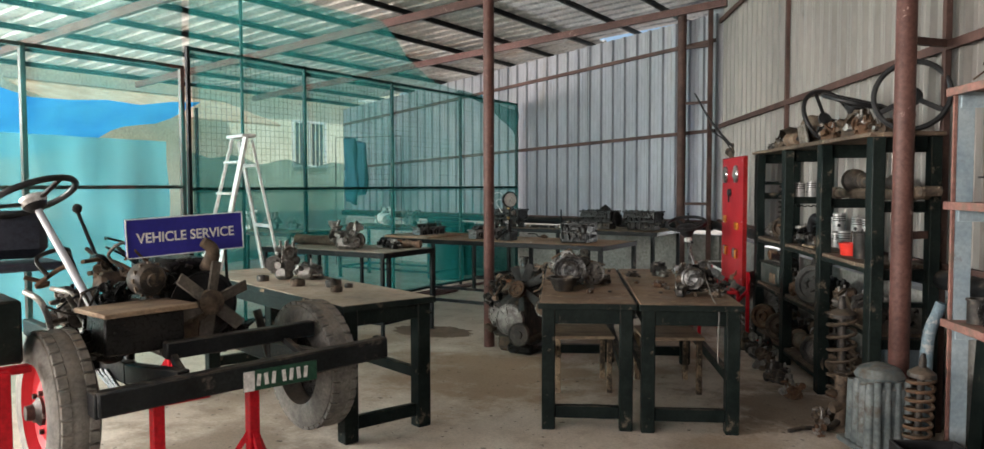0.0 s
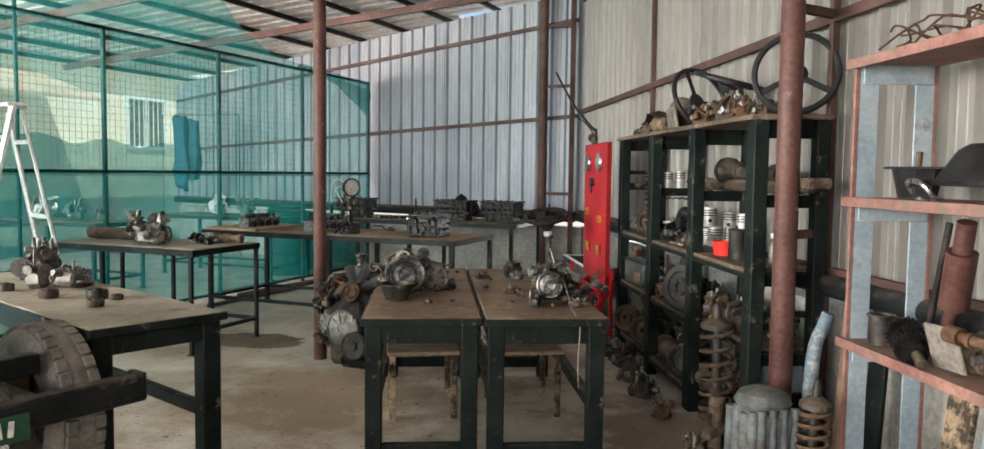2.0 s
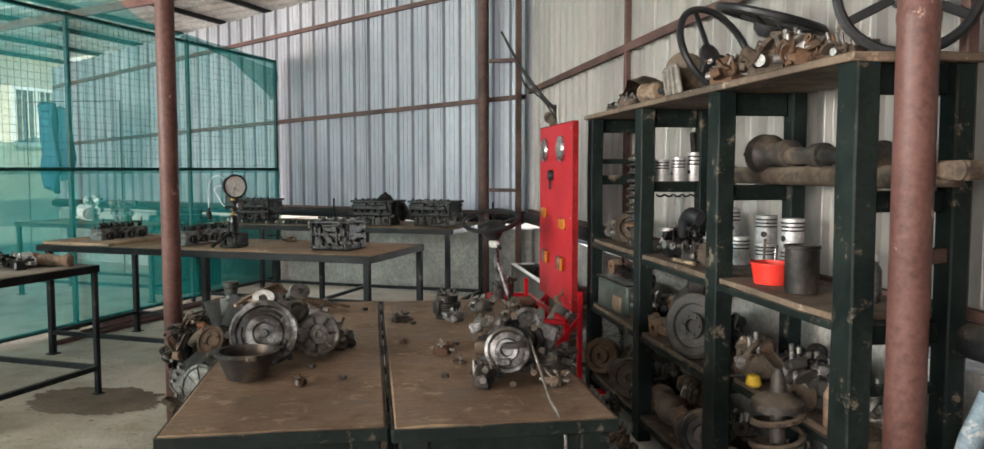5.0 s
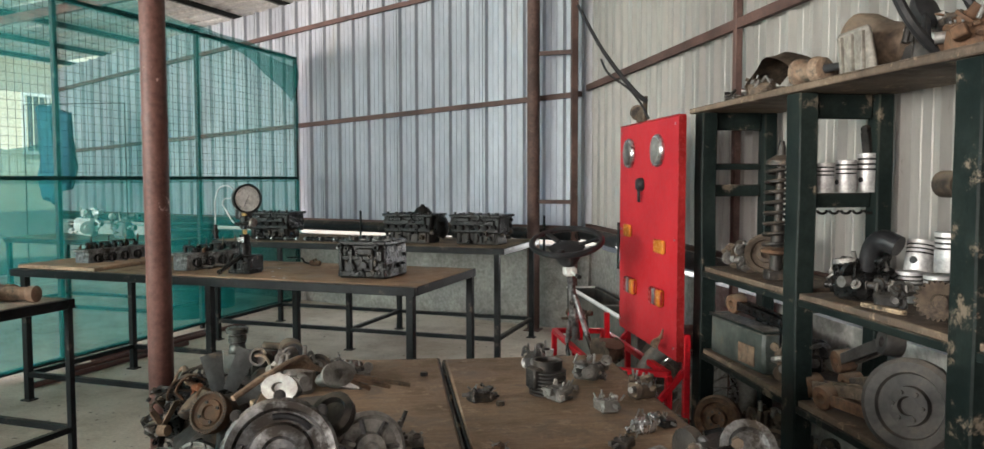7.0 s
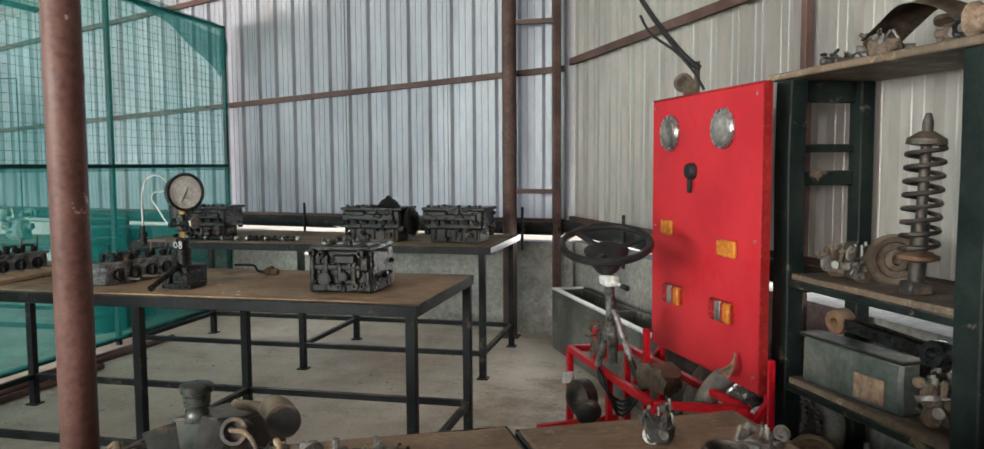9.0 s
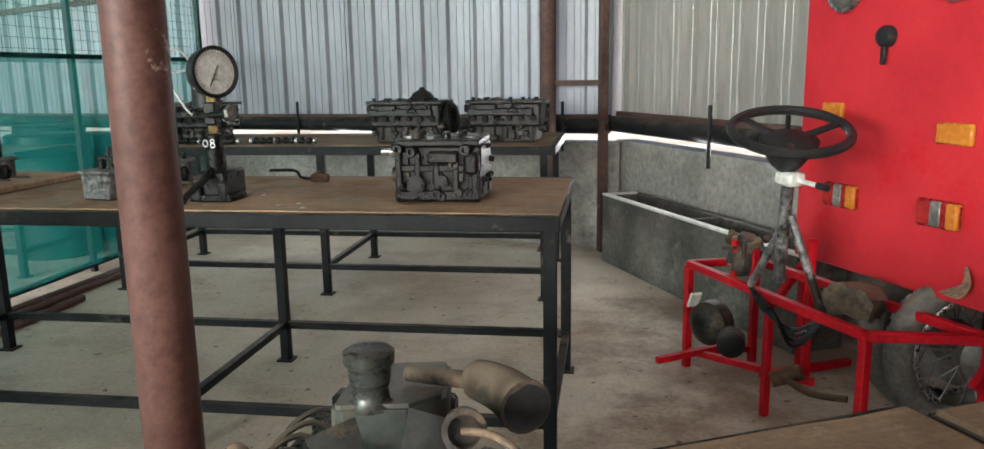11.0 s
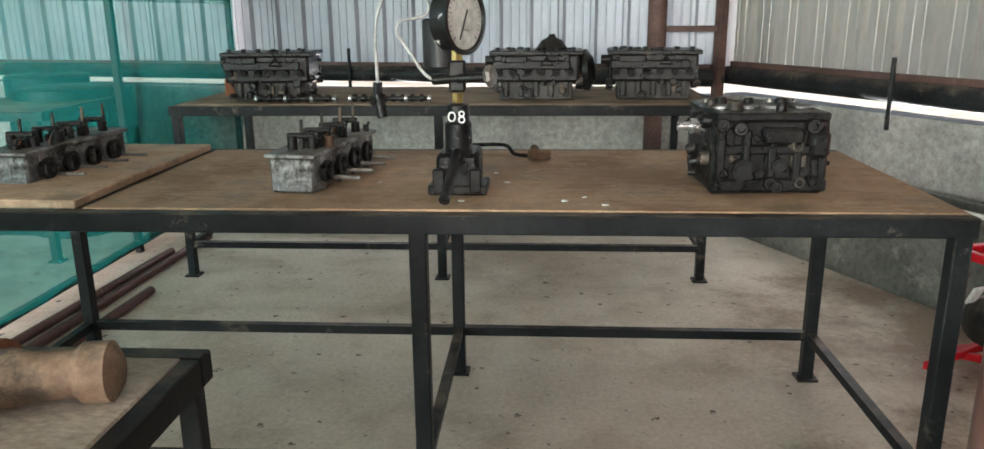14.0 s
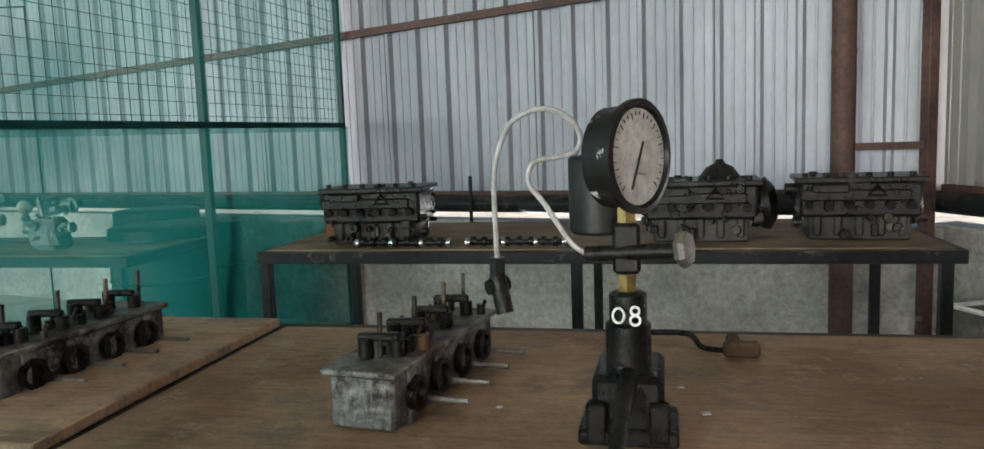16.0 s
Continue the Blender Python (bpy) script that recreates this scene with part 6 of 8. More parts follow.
# four ladder frames: a wide front post, a back post and cross rails between them
CROSS = (((1.595, 0.085), (1.385, 0.03), (1.275, 0.055)), ((1.59, 0.095), (1.253, 0.052)), ((1.59, 0.095), (1.25, 0.06)), ((1.59, 0.09), (1.25, 0.06), (0.715, 0.03), (0.30, 0.07)))
for y, rails in zip(SY, CROSS):
    made("front_post", lambda bm: (box(bm, (SX0 + 0.035, y, 0.815), (0.07, 0.095, 1.63), None, 0.005), bmesh.ops.subdivide_edges(bm, edges=[e for e in bm.edges if e.calc_length() > 1], cuts=9), rough_up(bm, 0.004, 3.0, y)), M["greenblack"], shelf)
    made("back_post", lambda bm: box(bm, (SX1 - 0.03, y, 0.815), (0.06, 0.07, 1.63), None, 0.005), M["greenblack"], shelf)
    for z, h in rails + tuple((lv - 0.052, 0.06) for lv in LEVELS):
        made("cross_rail", lambda bm: box(bm, (SXM, y + 0.012, z), (SX1 - SX0 - 0.13, 0.032, h), None, 0.004), M["greenblack"], shelf)
made("top_board", lambda bm: (box(bm, (SXM - 0.005, (SY[0] + SY[-1]) / 2 + 0.01, 1.642), (SX1 - SX0 + 0.03, SY[0] - SY[-1] + 0.12, 0.024), None, 0.004), bmesh.ops.subdivide_edges(bm, edges=list(bm.edges), cuts=5), rough_up(bm, 0.006, 5)), M["shelfboard"], shelf, "grimy brown top board with a sagging edge")
for bay, (a, b) in enumerate(zip(SY, SY[1:])):
    w = a - b - 0.1
    for z in LEVELS:
        x0 = SX0 + (0.075 if bay == 2 and z < 0.9 else 0.008)
        made("shelf_board", lambda bm: (box(bm, ((x0 + SX1) / 2, (a + b) / 2, z - 0.011), (SX1 - x0 - 0.01, w, 0.022), None, 0.003), bmesh.ops.subdivide_edges(bm, edges=list(bm.edges), cuts=3), rough_up(bm, 0.005, 6, z + a)), M["shelfboard"], shelf)
        made("front_lip", lambda bm: box(bm, (x0 + 0.006, (a + b) / 2, z - 0.034), (0.02, w, 0.026), None, 0.003), M["greenblack"], shelf)
    made("back_rail", lambda bm: box(bm, (SX1 - 0.02, (a + b) / 2, 0.872), (0.03, w, 0.07), None, 0.004), M["greenblack"], shelf)


def scalloped(bm):
    """A row of small hanging hooks under the cross rail that carries the pistons."""
    for k in range(5):
        c = Vector((SX0 + 0.115 + 0.045 * k, SY[1] - 0.006, 1.222))
        pipe(bm, [c + Vector((0.02 * math.cos(q), 0, -0.016 * math.sin(q))) for q in np.linspace(0.3, 2.85, 7)], 0.005, 6)


made("hook_strip", scalloped, M["blackiron"], shelf, "scalloped black iron strip")

# upper level: things lie across the rails of the ladder frames
for i, (x, h, rl) in enumerate(((3.800, 0.105, 0.0), (3.884, 0.115, 0.0), (3.966, 0.14, 0.075))):
    piston(SIDE @ pose(x, SY[1] + 0.012, 1.281, 0, 0, 70 + 20 * i), 0.035, h, "bright aluminium piston with dark ring grooves on a cross rail", rl)
axle = thing("axle_beam", SIDE @ pose(3.90, 5.3, 1.282), "long dusty axle tube with a cast drum, lying on the upper rails", "axle")
made("beam", lambda bm: (rod(bm, (0.0, -0.52, 0.035), (0, 0.74, 0.032), 0.034, seg=18), rod(bm, (0, 0.66, 0.032), (0, 0.74, 0.032), 0.040, seg=18)), M["brownpart"], axle)
made("beam_bore", lambda bm: rod(bm, (0, 0.7405, 0.032), (0, 0.7415, 0.032), 0.027, seg=16), M["black"], axle)
made("yoke", lambda bm: (box(bm, (0, -0.56, 0.04), (0.09, 0.12, 0.06), None, 0.015), box(bm, (-0.035, -0.66, 0.055), (0.022, 0.12, 0.05), None, 0.008), box(bm, (0.035, -0.66, 0.055), (0.022, 0.12, 0.05), None, 0.008), rod(bm, (-0.05, -0.695, 0.055), (0.05, -0.695, 0.055), 0.026, seg=14)), M["brownpart"], axle, "forked dusty brown yoke")
made("drum", lambda bm: (lathe(bm, [(0.03, -0.03), (0.072, -0.02), (0.078, 0.0), (0.074, 0.05), (0.05, 0.075), (0.042, 0.14), (0.05, 0.16), (0.05, 0.2), (0.02, 0.21)], 26, aim((0, 0.40, 0.115), (0, -1, 0))), bolts(bm, (0, 0.425, 0.115), 0.06, 8, 0.014, (0, 1, 0))), M["iron"], axle, "dark cast drum with bolted flange")
made("tube_arm", lambda bm: (rod(bm, (0, 0.2, 0.105), (0, -0.24, 0.10), 0.032, 0.026, 16), rod(bm, (0, -0.02, 0.104), (0, 0.03, 0.104), 0.043, seg=16), rod(bm, (0.0, -0.24, 0.1), (0, -0.33, 0.098), 0.046, seg=16)), M["iron"], axle)

# middle level
shock_spring(SIDE @ pose(3.765, 6.80, 0.932, 2, 1, 0), 0.052, 0.545, 0.0075, 8, "tall thin shock absorber with a dull coil spring on the shelf", M["iron"])
flywheel_disc("clutch_drum", SIDE @ pose(3.79, 6.93, 1.02, 84, 0, -28), 0.083, 0.06, M["brownpart"], "dusty round clutch drum standing on the middle shelf", "drum")
junk("starter_drive", SIDE @ pose(3.80, 7.18, 0.932, 0, 0, 30), (0.14, 0.18, 0.12), M["brownpart"], "dusty brown starter drive on the middle shelf", "part", 611, 13)
junk("fuel_pump", SIDE @ pose(3.77, 7.06, 0.932, 0, 0, -20), (0.12, 0.14, 0.13), M["iron"], "dark grimy fuel pump on the middle shelf", "pump", 612, 13)
carb = junk("black_carburettor", SIDE @ pose(3.80, 6.28, 0.932, 0, 0, 15), (0.20, 0.26, 0.16), M["blackiron"], "black oily carburettor with an elbow on the middle shelf", "carburettor", 613, 18)
made("elbow", lambda bm: pipe(bm, [(0, -0.02, 0.10), (0.0, -0.04, 0.17), (0.0, -0.08, 0.20), (0.01, -0.13, 0.185)], [0.03, 0.034, 0.036, 0.034], 14), M["black"], carb)
junk("throttle_body", SIDE @ pose(3.78, 6.10, 0.932, 0, 0, 70), (0.13, 0.16, 0.08), M["headdark"], "flat dark throttle body on the middle shelf", "part", 614, 12)
for i, (x, y, z, h, tilt) in enumerate(((3.93, 6.22, 0.932, 0.10, 0), (3.94, 6.10, 0.932, 0.10, 0), (3.95, 5.99, 0.932, 0.12, 0), (3.92, 6.17, 1.034, 0.10, 14), (3.93, 6.04, 1.05, 0.12, 0), (3.96, 5.58, 0.932, 0.11, 0), (3.97, 5.80, 0.932, 0.11, 0), (3.96, 5.58, 1.044, 0.11, 0), (3.97, 5.80, 1.044, 0.11, 0))):
    piston(SIDE @ pose(x, y, z, tilt, 0, 40 * i), 0.043, h, "bright aluminium piston stacked with others on the middle shelf" if i < 5 else "aluminium piston in a stack beside the red tray")
gw = thing("ring_gear", SIDE @ pose(3.77, 5.88, 0.99, 0, 0, 0), "rusty brown toothed gear standing by the pistons", "gear")
made("gear_wheel", lambda bm: (gear(bm, (0, 0, 0), (-0.5, -1, 0.1), 0.057, 0.035, 24), rod(bm, (-0.02, -0.04, 0.002), (0.03, 0.06, 0), 0.02, seg=14)), M["brownpart"], gw)
tagged(made("wood_strip", lambda bm: box(bm, side(3.73, 6.06, 0.94), (0.02, 0.17, 0.014), Matrix.Rotation(radians(SKEW + 8), 3, "Z"), 0.002), M["edgewood"]), "pale bare wood strip lying at the shelf edge", "strip")
bowl = thing("plastic_tray", SIDE @ pose(3.80, 5.44, 0.932), "small bright red plastic tray on the middle shelf", "tray")
made("tray", lambda bm: (lathe(bm, [(0.055, 0.002), (0.058, 0.0), (0.07, 0.07), (0.074, 0.07), (0.074, 0.076), (0.066, 0.076), (0.054, 0.008)], 24, Matrix.Diagonal((0.95, 1.1, 1, 1)))), M["redplastic"], bowl)
tin = thing("cylinder_liner", SIDE @ pose(3.80, 5.235, 0.932), "dark grey cylinder liner standing on the middle shelf", "cylinder")
made("liner", lambda bm: lathe(bm, [(0.055, 0), (0.055, 0.145), (0.059, 0.147), (0.059, 0.157), (0.05, 0.157), (0.049, 0.01)], 28), M["iron"], tin)
for i in range(7):
    tagged(made("push_rod", lambda bm: rod(bm, side(3.86 + 0.02 * (i % 2), 5.34 + 0.045 * i, 0.932), side(3.868 + 0.02 * (i % 2), 5.345 + 0.045 * i, 1.075 - 0.015 * (i % 3)), 0.005, seg=8), M["chrome"] if i % 2 else M["iron"]), "thin steel push rod standing upright on the shelf", "rod", "push rods")
jar = thing("oil_jar", SIDE @ pose(3.90, 5.02, 0.932), "small cloudy jar with a pale lid", "jar")
made("glass_body", lambda bm: lathe(bm, [(0.03, 0), (0.034, 0.01), (0.034, 0.10), (0.022, 0.12), (0.022, 0.13)], 18), M["alu"], jar)
made("lid", lambda bm: lathe(bm, [(0.024, 0.128), (0.026, 0.13), (0.026, 0.15), (0.02, 0.154)], 18), M["white"], jar)

# lower level
crate = thing("sheet_case", SIDE @ pose(3.745, 7.02, 0.552, 0, 0, 3), "flat grey-green sheet metal case with a pale plate", "case")
made("case", lambda bm: (box(bm, (0, 0, 0.085), (0.08, 0.46, 0.17), None, 0.012), bmesh.ops.subdivide_edges(bm, edges=list(bm.edges), cuts=2), rough_up(bm, 0.006, 7)), M["tank"], crate)
made("plate", lambda bm: box(bm, (-0.044, -0.1, 0.06), (0.006, 0.13, 0.08), None, 0.002), M["hose"], crate, "pale worn plate")
made("rim", lambda bm: (box(bm, (0, 0, 0.172), (0.095, 0.475, 0.012), None, 0.003)), M["greenblack"], crate)
flywheel_disc("flywheel", SIDE @ pose(3.725, 5.90, 0.688, 80, 0, -58), 0.135, 0.04, M["headdark"], "large grey flywheel standing at the shelf edge", "flywheel")


def link_arm(m, ln, label, mat):
    """A cast suspension arm: two ringed ends joined by a waisted channel."""
    t = thing("suspension_arm", m, label, "arm", "suspension arms")
    made("web", lambda bm: (span(bm, (0, -ln / 2 + 0.03, 0.03), (0, ln / 2 - 0.03, 0.03), 0.05, 0.022, 0.006), span(bm, (-0.024, -ln / 2 + 0.04, 0.03), (-0.024, ln / 2 - 0.04, 0.03), 0.010, 0.04, 0.003), span(bm, (0.024, -ln / 2 + 0.04, 0.03), (0.024, ln / 2 - 0.04, 0.03), 0.010, 0.04, 0.003)), mat, t)
    for s in (-1, 1):
        made("eye", lambda bm: lathe(bm, [(0.018, -0.03), (0.04, -0.03), (0.042, -0.025), (0.042, 0.025), (0.04, 0.03), (0.018, 0.03), (0.018, -0.03)], 18, aim((0, s * (ln / 2), 0.03), (1, 0, 0.15 * s)), False), M["rust"] if s > 0 else mat, t)
    return t


for i, (x, y, z, ln, rx, rz, mk) in enumerate(((3.77, 6.26, 0.60, 0.44, -9, 6, "brownpart"), (3.81, 6.14, 0.66, 0.46, -16, -5, "iron"), (3.76, 6.16, 0.565, 0.36, 0, 12, "rust"), (3.84, 6.30, 0.72, 0.36, -22, -8, "headdark"), (3.80, 5.35, 0.60, 0.40, 8, -10, "brownpart"), (3.79, 6.95, 0.74, 0.38, 5, 8, "blackiron"))):
    link_arm(SIDE @ pose(x, y, z, rx, 0, rz), ln, ("dusty brown", "dark grimy", "rusty", "grey oily", "dirty brown", "black")[i] + " cast suspension arm laid among shelf parts", M[mk])
for i, (x, y, q, mk, lab) in enumerate(((3.86, 7.12, 0.17, "brownpart", "dusty cast bracket behind the case"), (3.78, 6.70, 0.15, "brownpart", "brown ribbed casting"), (3.90, 6.78, 0.16, "iron", "dark pump casting"), (3.92, 6.05, 0.17, "headdark", "dull grey bell casting"), (3.82, 5.55, 0.18, "brownpart", "dusty hub carrier"), (3.84, 5.18, 0.19, "headdark", "dark differential casting"), (3.90, 5.38, 0.17, "iron", "dark drive casting"), (3.93, 4.99, 0.15, "alu", "pale alloy cover"))):
    junk("shelf_casting", SIDE @ pose(x, y, 0.552, 0, 0, 41 * i), (q, q * 1.15, q * 0.95), M[mk], lab + " on the lower shelf", "casting", 640 + i, 15, "castings on the shelves")
bottle = thing("small_bottle", SIDE @ pose(3.775, 5.0, 0.552), "small cream plastic bottle with a dark cap", "bottle")
made("flask", lambda bm: lathe(bm, [(0.022, 0), (0.026, 0.008), (0.026, 0.10), (0.014, 0.125), (0.014, 0.14)], 18), M["hose"], bottle)
made("cap", lambda bm: lathe(bm, [(0.016, 0.138), (0.018, 0.14), (0.018, 0.16), (0.012, 0.165)], 14), M["black"], bottle)

# bottom level: long housings, discs and lumps
rng = random.Random(77)
for i, (y, ln, r, mk) in enumerate(((6.25, 0.5, 0.055, "brownpart"), (7.0, 0.44, 0.05, "iron"), (5.42, 0.46, 0.05, "brownpart"))):
    t = thing("axle_housing", SIDE @ pose(3.77, y, 0.142, 0, 0, 6 * (i - 1)), "long dusty axle housing lying on the bottom shelf", "housing", "axle housings")
    made("tube", lambda bm: (rod(bm, (0, -ln / 2, r * 1.3), (0, ln / 2, r * 1.3), r * 0.75, seg=16), rod(bm, (0, -ln / 2, r * 1.3), (0, -ln / 2 + 0.03, r * 1.3), r * 1.25, seg=18), rod(bm, (0, ln / 2 - 0.03, r * 1.3), (0, ln / 2, r * 1.3), r * 1.25, seg=18)), M[mk], t)
    made("bulb", lambda bm: lathe(bm, [(r * 0.7, -0.1), (r * 1.2, -0.05), (r * 1.3, 0), (r * 1.2, 0.05), (r * 0.7, 0.1)], 22, aim((0, 0.04, r * 1.3), (0, 1, 0))), M[mk], t)
for i, (x, y, q, mk) in enumerate(((3.90, 7.1, 0.2, "brownpart"), (3.90, 6.72, 0.19, "iron"), (3.92, 6.3, 0.2, "brownpart"), (3.76, 6.02, 0.15, "rust"), (3.92, 5.9, 0.18, "iron"), (3.92, 5.45, 0.2, "brownpart"), (3.79, 5.20, 0.14, "rust"), (3.75, 6.62, 0.13, "iron"))):
    junk("shelf_casting", SIDE @ pose(x, y, 0.142, 0, 0, 53 * i), (q, q * 1.1, q * 1.0), M[mk], "grimy heavy casting on the bottom shelf", "casting", 680 + i, 14, "castings on the shelves")
for i, (y, mk) in enumerate(((7.22, "rust"), (6.74, "brownpart"), (5.84, "iron"))):
    flywheel_disc("brake_drum", SIDE @ pose(3.73, y, 0.25, 78, 0, -40 + 12 * i), 0.105, 0.06, M[mk], "rusty brake drum leaning on the bottom shelf", "brake drum")

# springs, cap and heaped scrap in front
shock_spring(SIDE @ pose(3.635, 5.06, 0.0, 1, -1, 0), 0.076, 0.73, 0.0105, 6, "fat dusty coil spring strut standing before the shelves", M["brownpart"])
yel = thing("yellow_cap", SIDE @ pose(3.755, 5.46, 0.552), "small yellow plastic cap", "cap")
made("cap", lambda bm: lathe(bm, [(0.02, 0), (0.03, 0.01), (0.022, 0.04), (0.008, 0.046)], 14), M["yellowcap"], yel)
for i, (x, y, s, mk) in enumerate([(3.5, 5.9, 0.2, "iron"), (3.52, 6.3, 0.22, "brownpart"), (3.55, 6.7, 0.24, "iron"), (3.54, 7.02, 0.2, "brownpart"), (3.48, 5.5, 0.16, "rust"), (3.50, 4.93, 0.15, "brownpart"), (3.42, 4.74, 0.09, "rust")]):
    junk("scrap_casting", SIDE @ pose(x, y, 0, 0, 0, rng.uniform(0, 180)), (s, s * 0.9, s * 0.8), M[mk], "dusty scrap casting heaped on the floor before the shelves", "casting", 160 + i, 12, "scrap castings")
kn = thing("steering_knuckle", SIDE @ pose(3.56, 4.86, 0), "dusty steering knuckle with a bent arm on the floor", "knuckle")
made("knuckle_body", lambda bm: (rod(bm, (0, 0, 0.03), (0.01, 0.0, 0.23), 0.03, 0.024, 14), rod(bm, (0, 0, 0.23), (0.01, 0, 0.31), 0.036, seg=14), rod(bm, (-0.05, -0.02, 0.13), (0.03, 0.01, 0.15), 0.03, seg=14), lathe(bm, [(0.03, 0), (0.06, 0.008), (0.055, 0.02), (0.03, 0.03)], 18)), M["brownpart"], kn)
made("knuckle_arm", lambda bm: pipe(bm, [(0, 0, 0.06), (-0.04, -0.03, 0.04), (-0.09, -0.05, 0.022), (-0.2, -0.04, 0.02), (-0.3, -0.09, 0.016)], [0.02, 0.018, 0.014, 0.012, 0.012], 10), M["iron"], kn)
made("pivot_bar", lambda bm: rod(bm, (0.03, -0.04, 0.03), (0.17, -0.12, 0.022), 0.02, 0.014, 12), M["hose"], kn)

# ---- on top of the shelves ----
top = 1.656
for i, (x, y, s, h, mk, lab) in enumerate([(3.80, 7.22, 0.18, 0.06, "iron", "dark flat bracket"), (3.80, 7.0, 0.2, 0.10, "brownpart", "dusty carburettor lump"), (3.90, 6.75, 0.24, 0.12, "brownpart", "dusty pipe flange"), (3.79, 6.62, 0.16, 0.10, "iron", "dark ringed flange"), (3.90, 6.02, 0.3, 0.17, "iron", "dark gear lever box"), (3.80, 5.82, 0.2, 0.14, "rust", "rusty steering box"), (3.88, 5.6, 0.28, 0.19, "brownpart", "dusty rear casting"), (3.84, 5.3, 0.26, 0.14, "rust", "rusty flange"), (3.86, 5.1, 0.2, 0.1, "brownpart", "brown bracket")]):
    junk("dusty_part", SIDE @ pose(x, y, top, 0, 0, rng.uniform(-40, 40)), (s * 0.95, s, h), M[mk], lab + " on top of the shelves", "part", 200 + i, 15)
for cx, cy, cz, r, rx, ry, rz, lab in ((SXM - 0.02, 6.0, 1.835, 0.20, 66, -14, 30, "old black steering wheel lying tilted among dusty parts"), (SXM + 0.02, 5.62, 1.90, 0.195, 14, 10, 10, "old black steering wheel lying nearly flat on castings"), (3.93, 4.93, 1.862, 0.19, 82, 0, -28, "old black steering wheel standing upright on the shelves")):
    t = thing("old_steering_wheel", SIDE @ pose(cx, cy, cz), lab, "steering wheel", "old steering wheels")
    steering_wheel_parts(t, pose(0, 0, 0, rx, ry, rz), r, 3, M["black"])
duct = thing("leather_band", SIDE @ pose(3.83, 6.85, top), "arched dusty brown leather band on top of the shelves", "band")


def arch(bm):
    """A wide strap bent into a low arch."""
    rows = []
    for q in np.linspace(0.0, 1.0, 15):
        y, z = 0.20 - 0.40 * q, 0.012 + 0.15 * math.sin(math.pi * min(1.0, 0.12 + 0.8 * q)) ** 0.8
        rows.append([bm.verts.new((x + 0.012 * math.sin(9 * q), y, z + 0.012 * math.cos(x * 40))) for x in np.linspace(-0.085, 0.07, 5)])
    for a, b in zip(rows, rows[1:]):
        for k in range(4):
            bm.faces.new((a[k], a[k + 1], b[k + 1], b[k]))
    bmesh.ops.solidify(bm, geom=list(bm.faces), thickness=0.014)


made("strap", arch, M["brownpart"], duct)
drumtop = thing("bell_housing", SIDE @ pose(3.86, 6.30, top), "large grey-brown bell housing lying on the shelves", "housing")
made("bell", lambda bm: (lathe(bm, [(0.04, -0.14), (0.065, -0.12), (0.075, -0.03), (0.10, 0.03), (0.106, 0.08), (0.098, 0.08), (0.09, 0.04), (0.04, 0.02)], 30, aim((0, 0, 0.11), (-0.35, 1, 0.12))), rough_up(bm, 0.006, 9)), M["brownpart"], drumtop)
made("neck", lambda bm: (rod(bm, (0.04, -0.12, 0.12), (0.09, -0.28, 0.09), 0.05, 0.036, 18), box(bm, (0.04, -0.14, 0.05), (0.1, 0.1, 0.1), None, 0.02)), M["headdark"], drumtop)
pf = thing("pale_casting", SIDE @ pose(3.755, 6.24, top, 0, -12, -6), "pale grey-green ribbed casting leaning on the bell housing", "casting")
made("plate", lambda bm: (box(bm, (0, 0, 0.075), (0.025, 0.2, 0.15), None, 0.01), [box(bm, (-0.018, -0.07 + 0.07 * k, 0.075), (0.014, 0.014, 0.13), Matrix.Rotation(0.3, 3, "X"), 0.003) for k in range(3)]), M["hubgrey2"], pf)
of = thing("tan_flange", SIDE @ pose(3.75, 6.52, top + 0.055), "rust-tan pipe flange with a dark plug", "flange")
made("flange", lambda bm: lathe(bm, [(0.02, -0.06), (0.04, -0.055), (0.048, -0.02), (0.036, 0.0), (0.036, 0.05), (0.05, 0.06), (0.05, 0.075), (0.03, 0.08)], 20, aim((0, 0, 0), (-0.2, 1, 0))), M["hose"], of)
made("plug", lambda bm: rod(bm, (0.012, -0.06, 0), (0.03, -0.15, 0.0), 0.016, 0.012, 12), M["black"], of)


# ---- red lamp panel on its trolley ----
def face(y, z, x=3.548):
    return Vector((x, y, z))


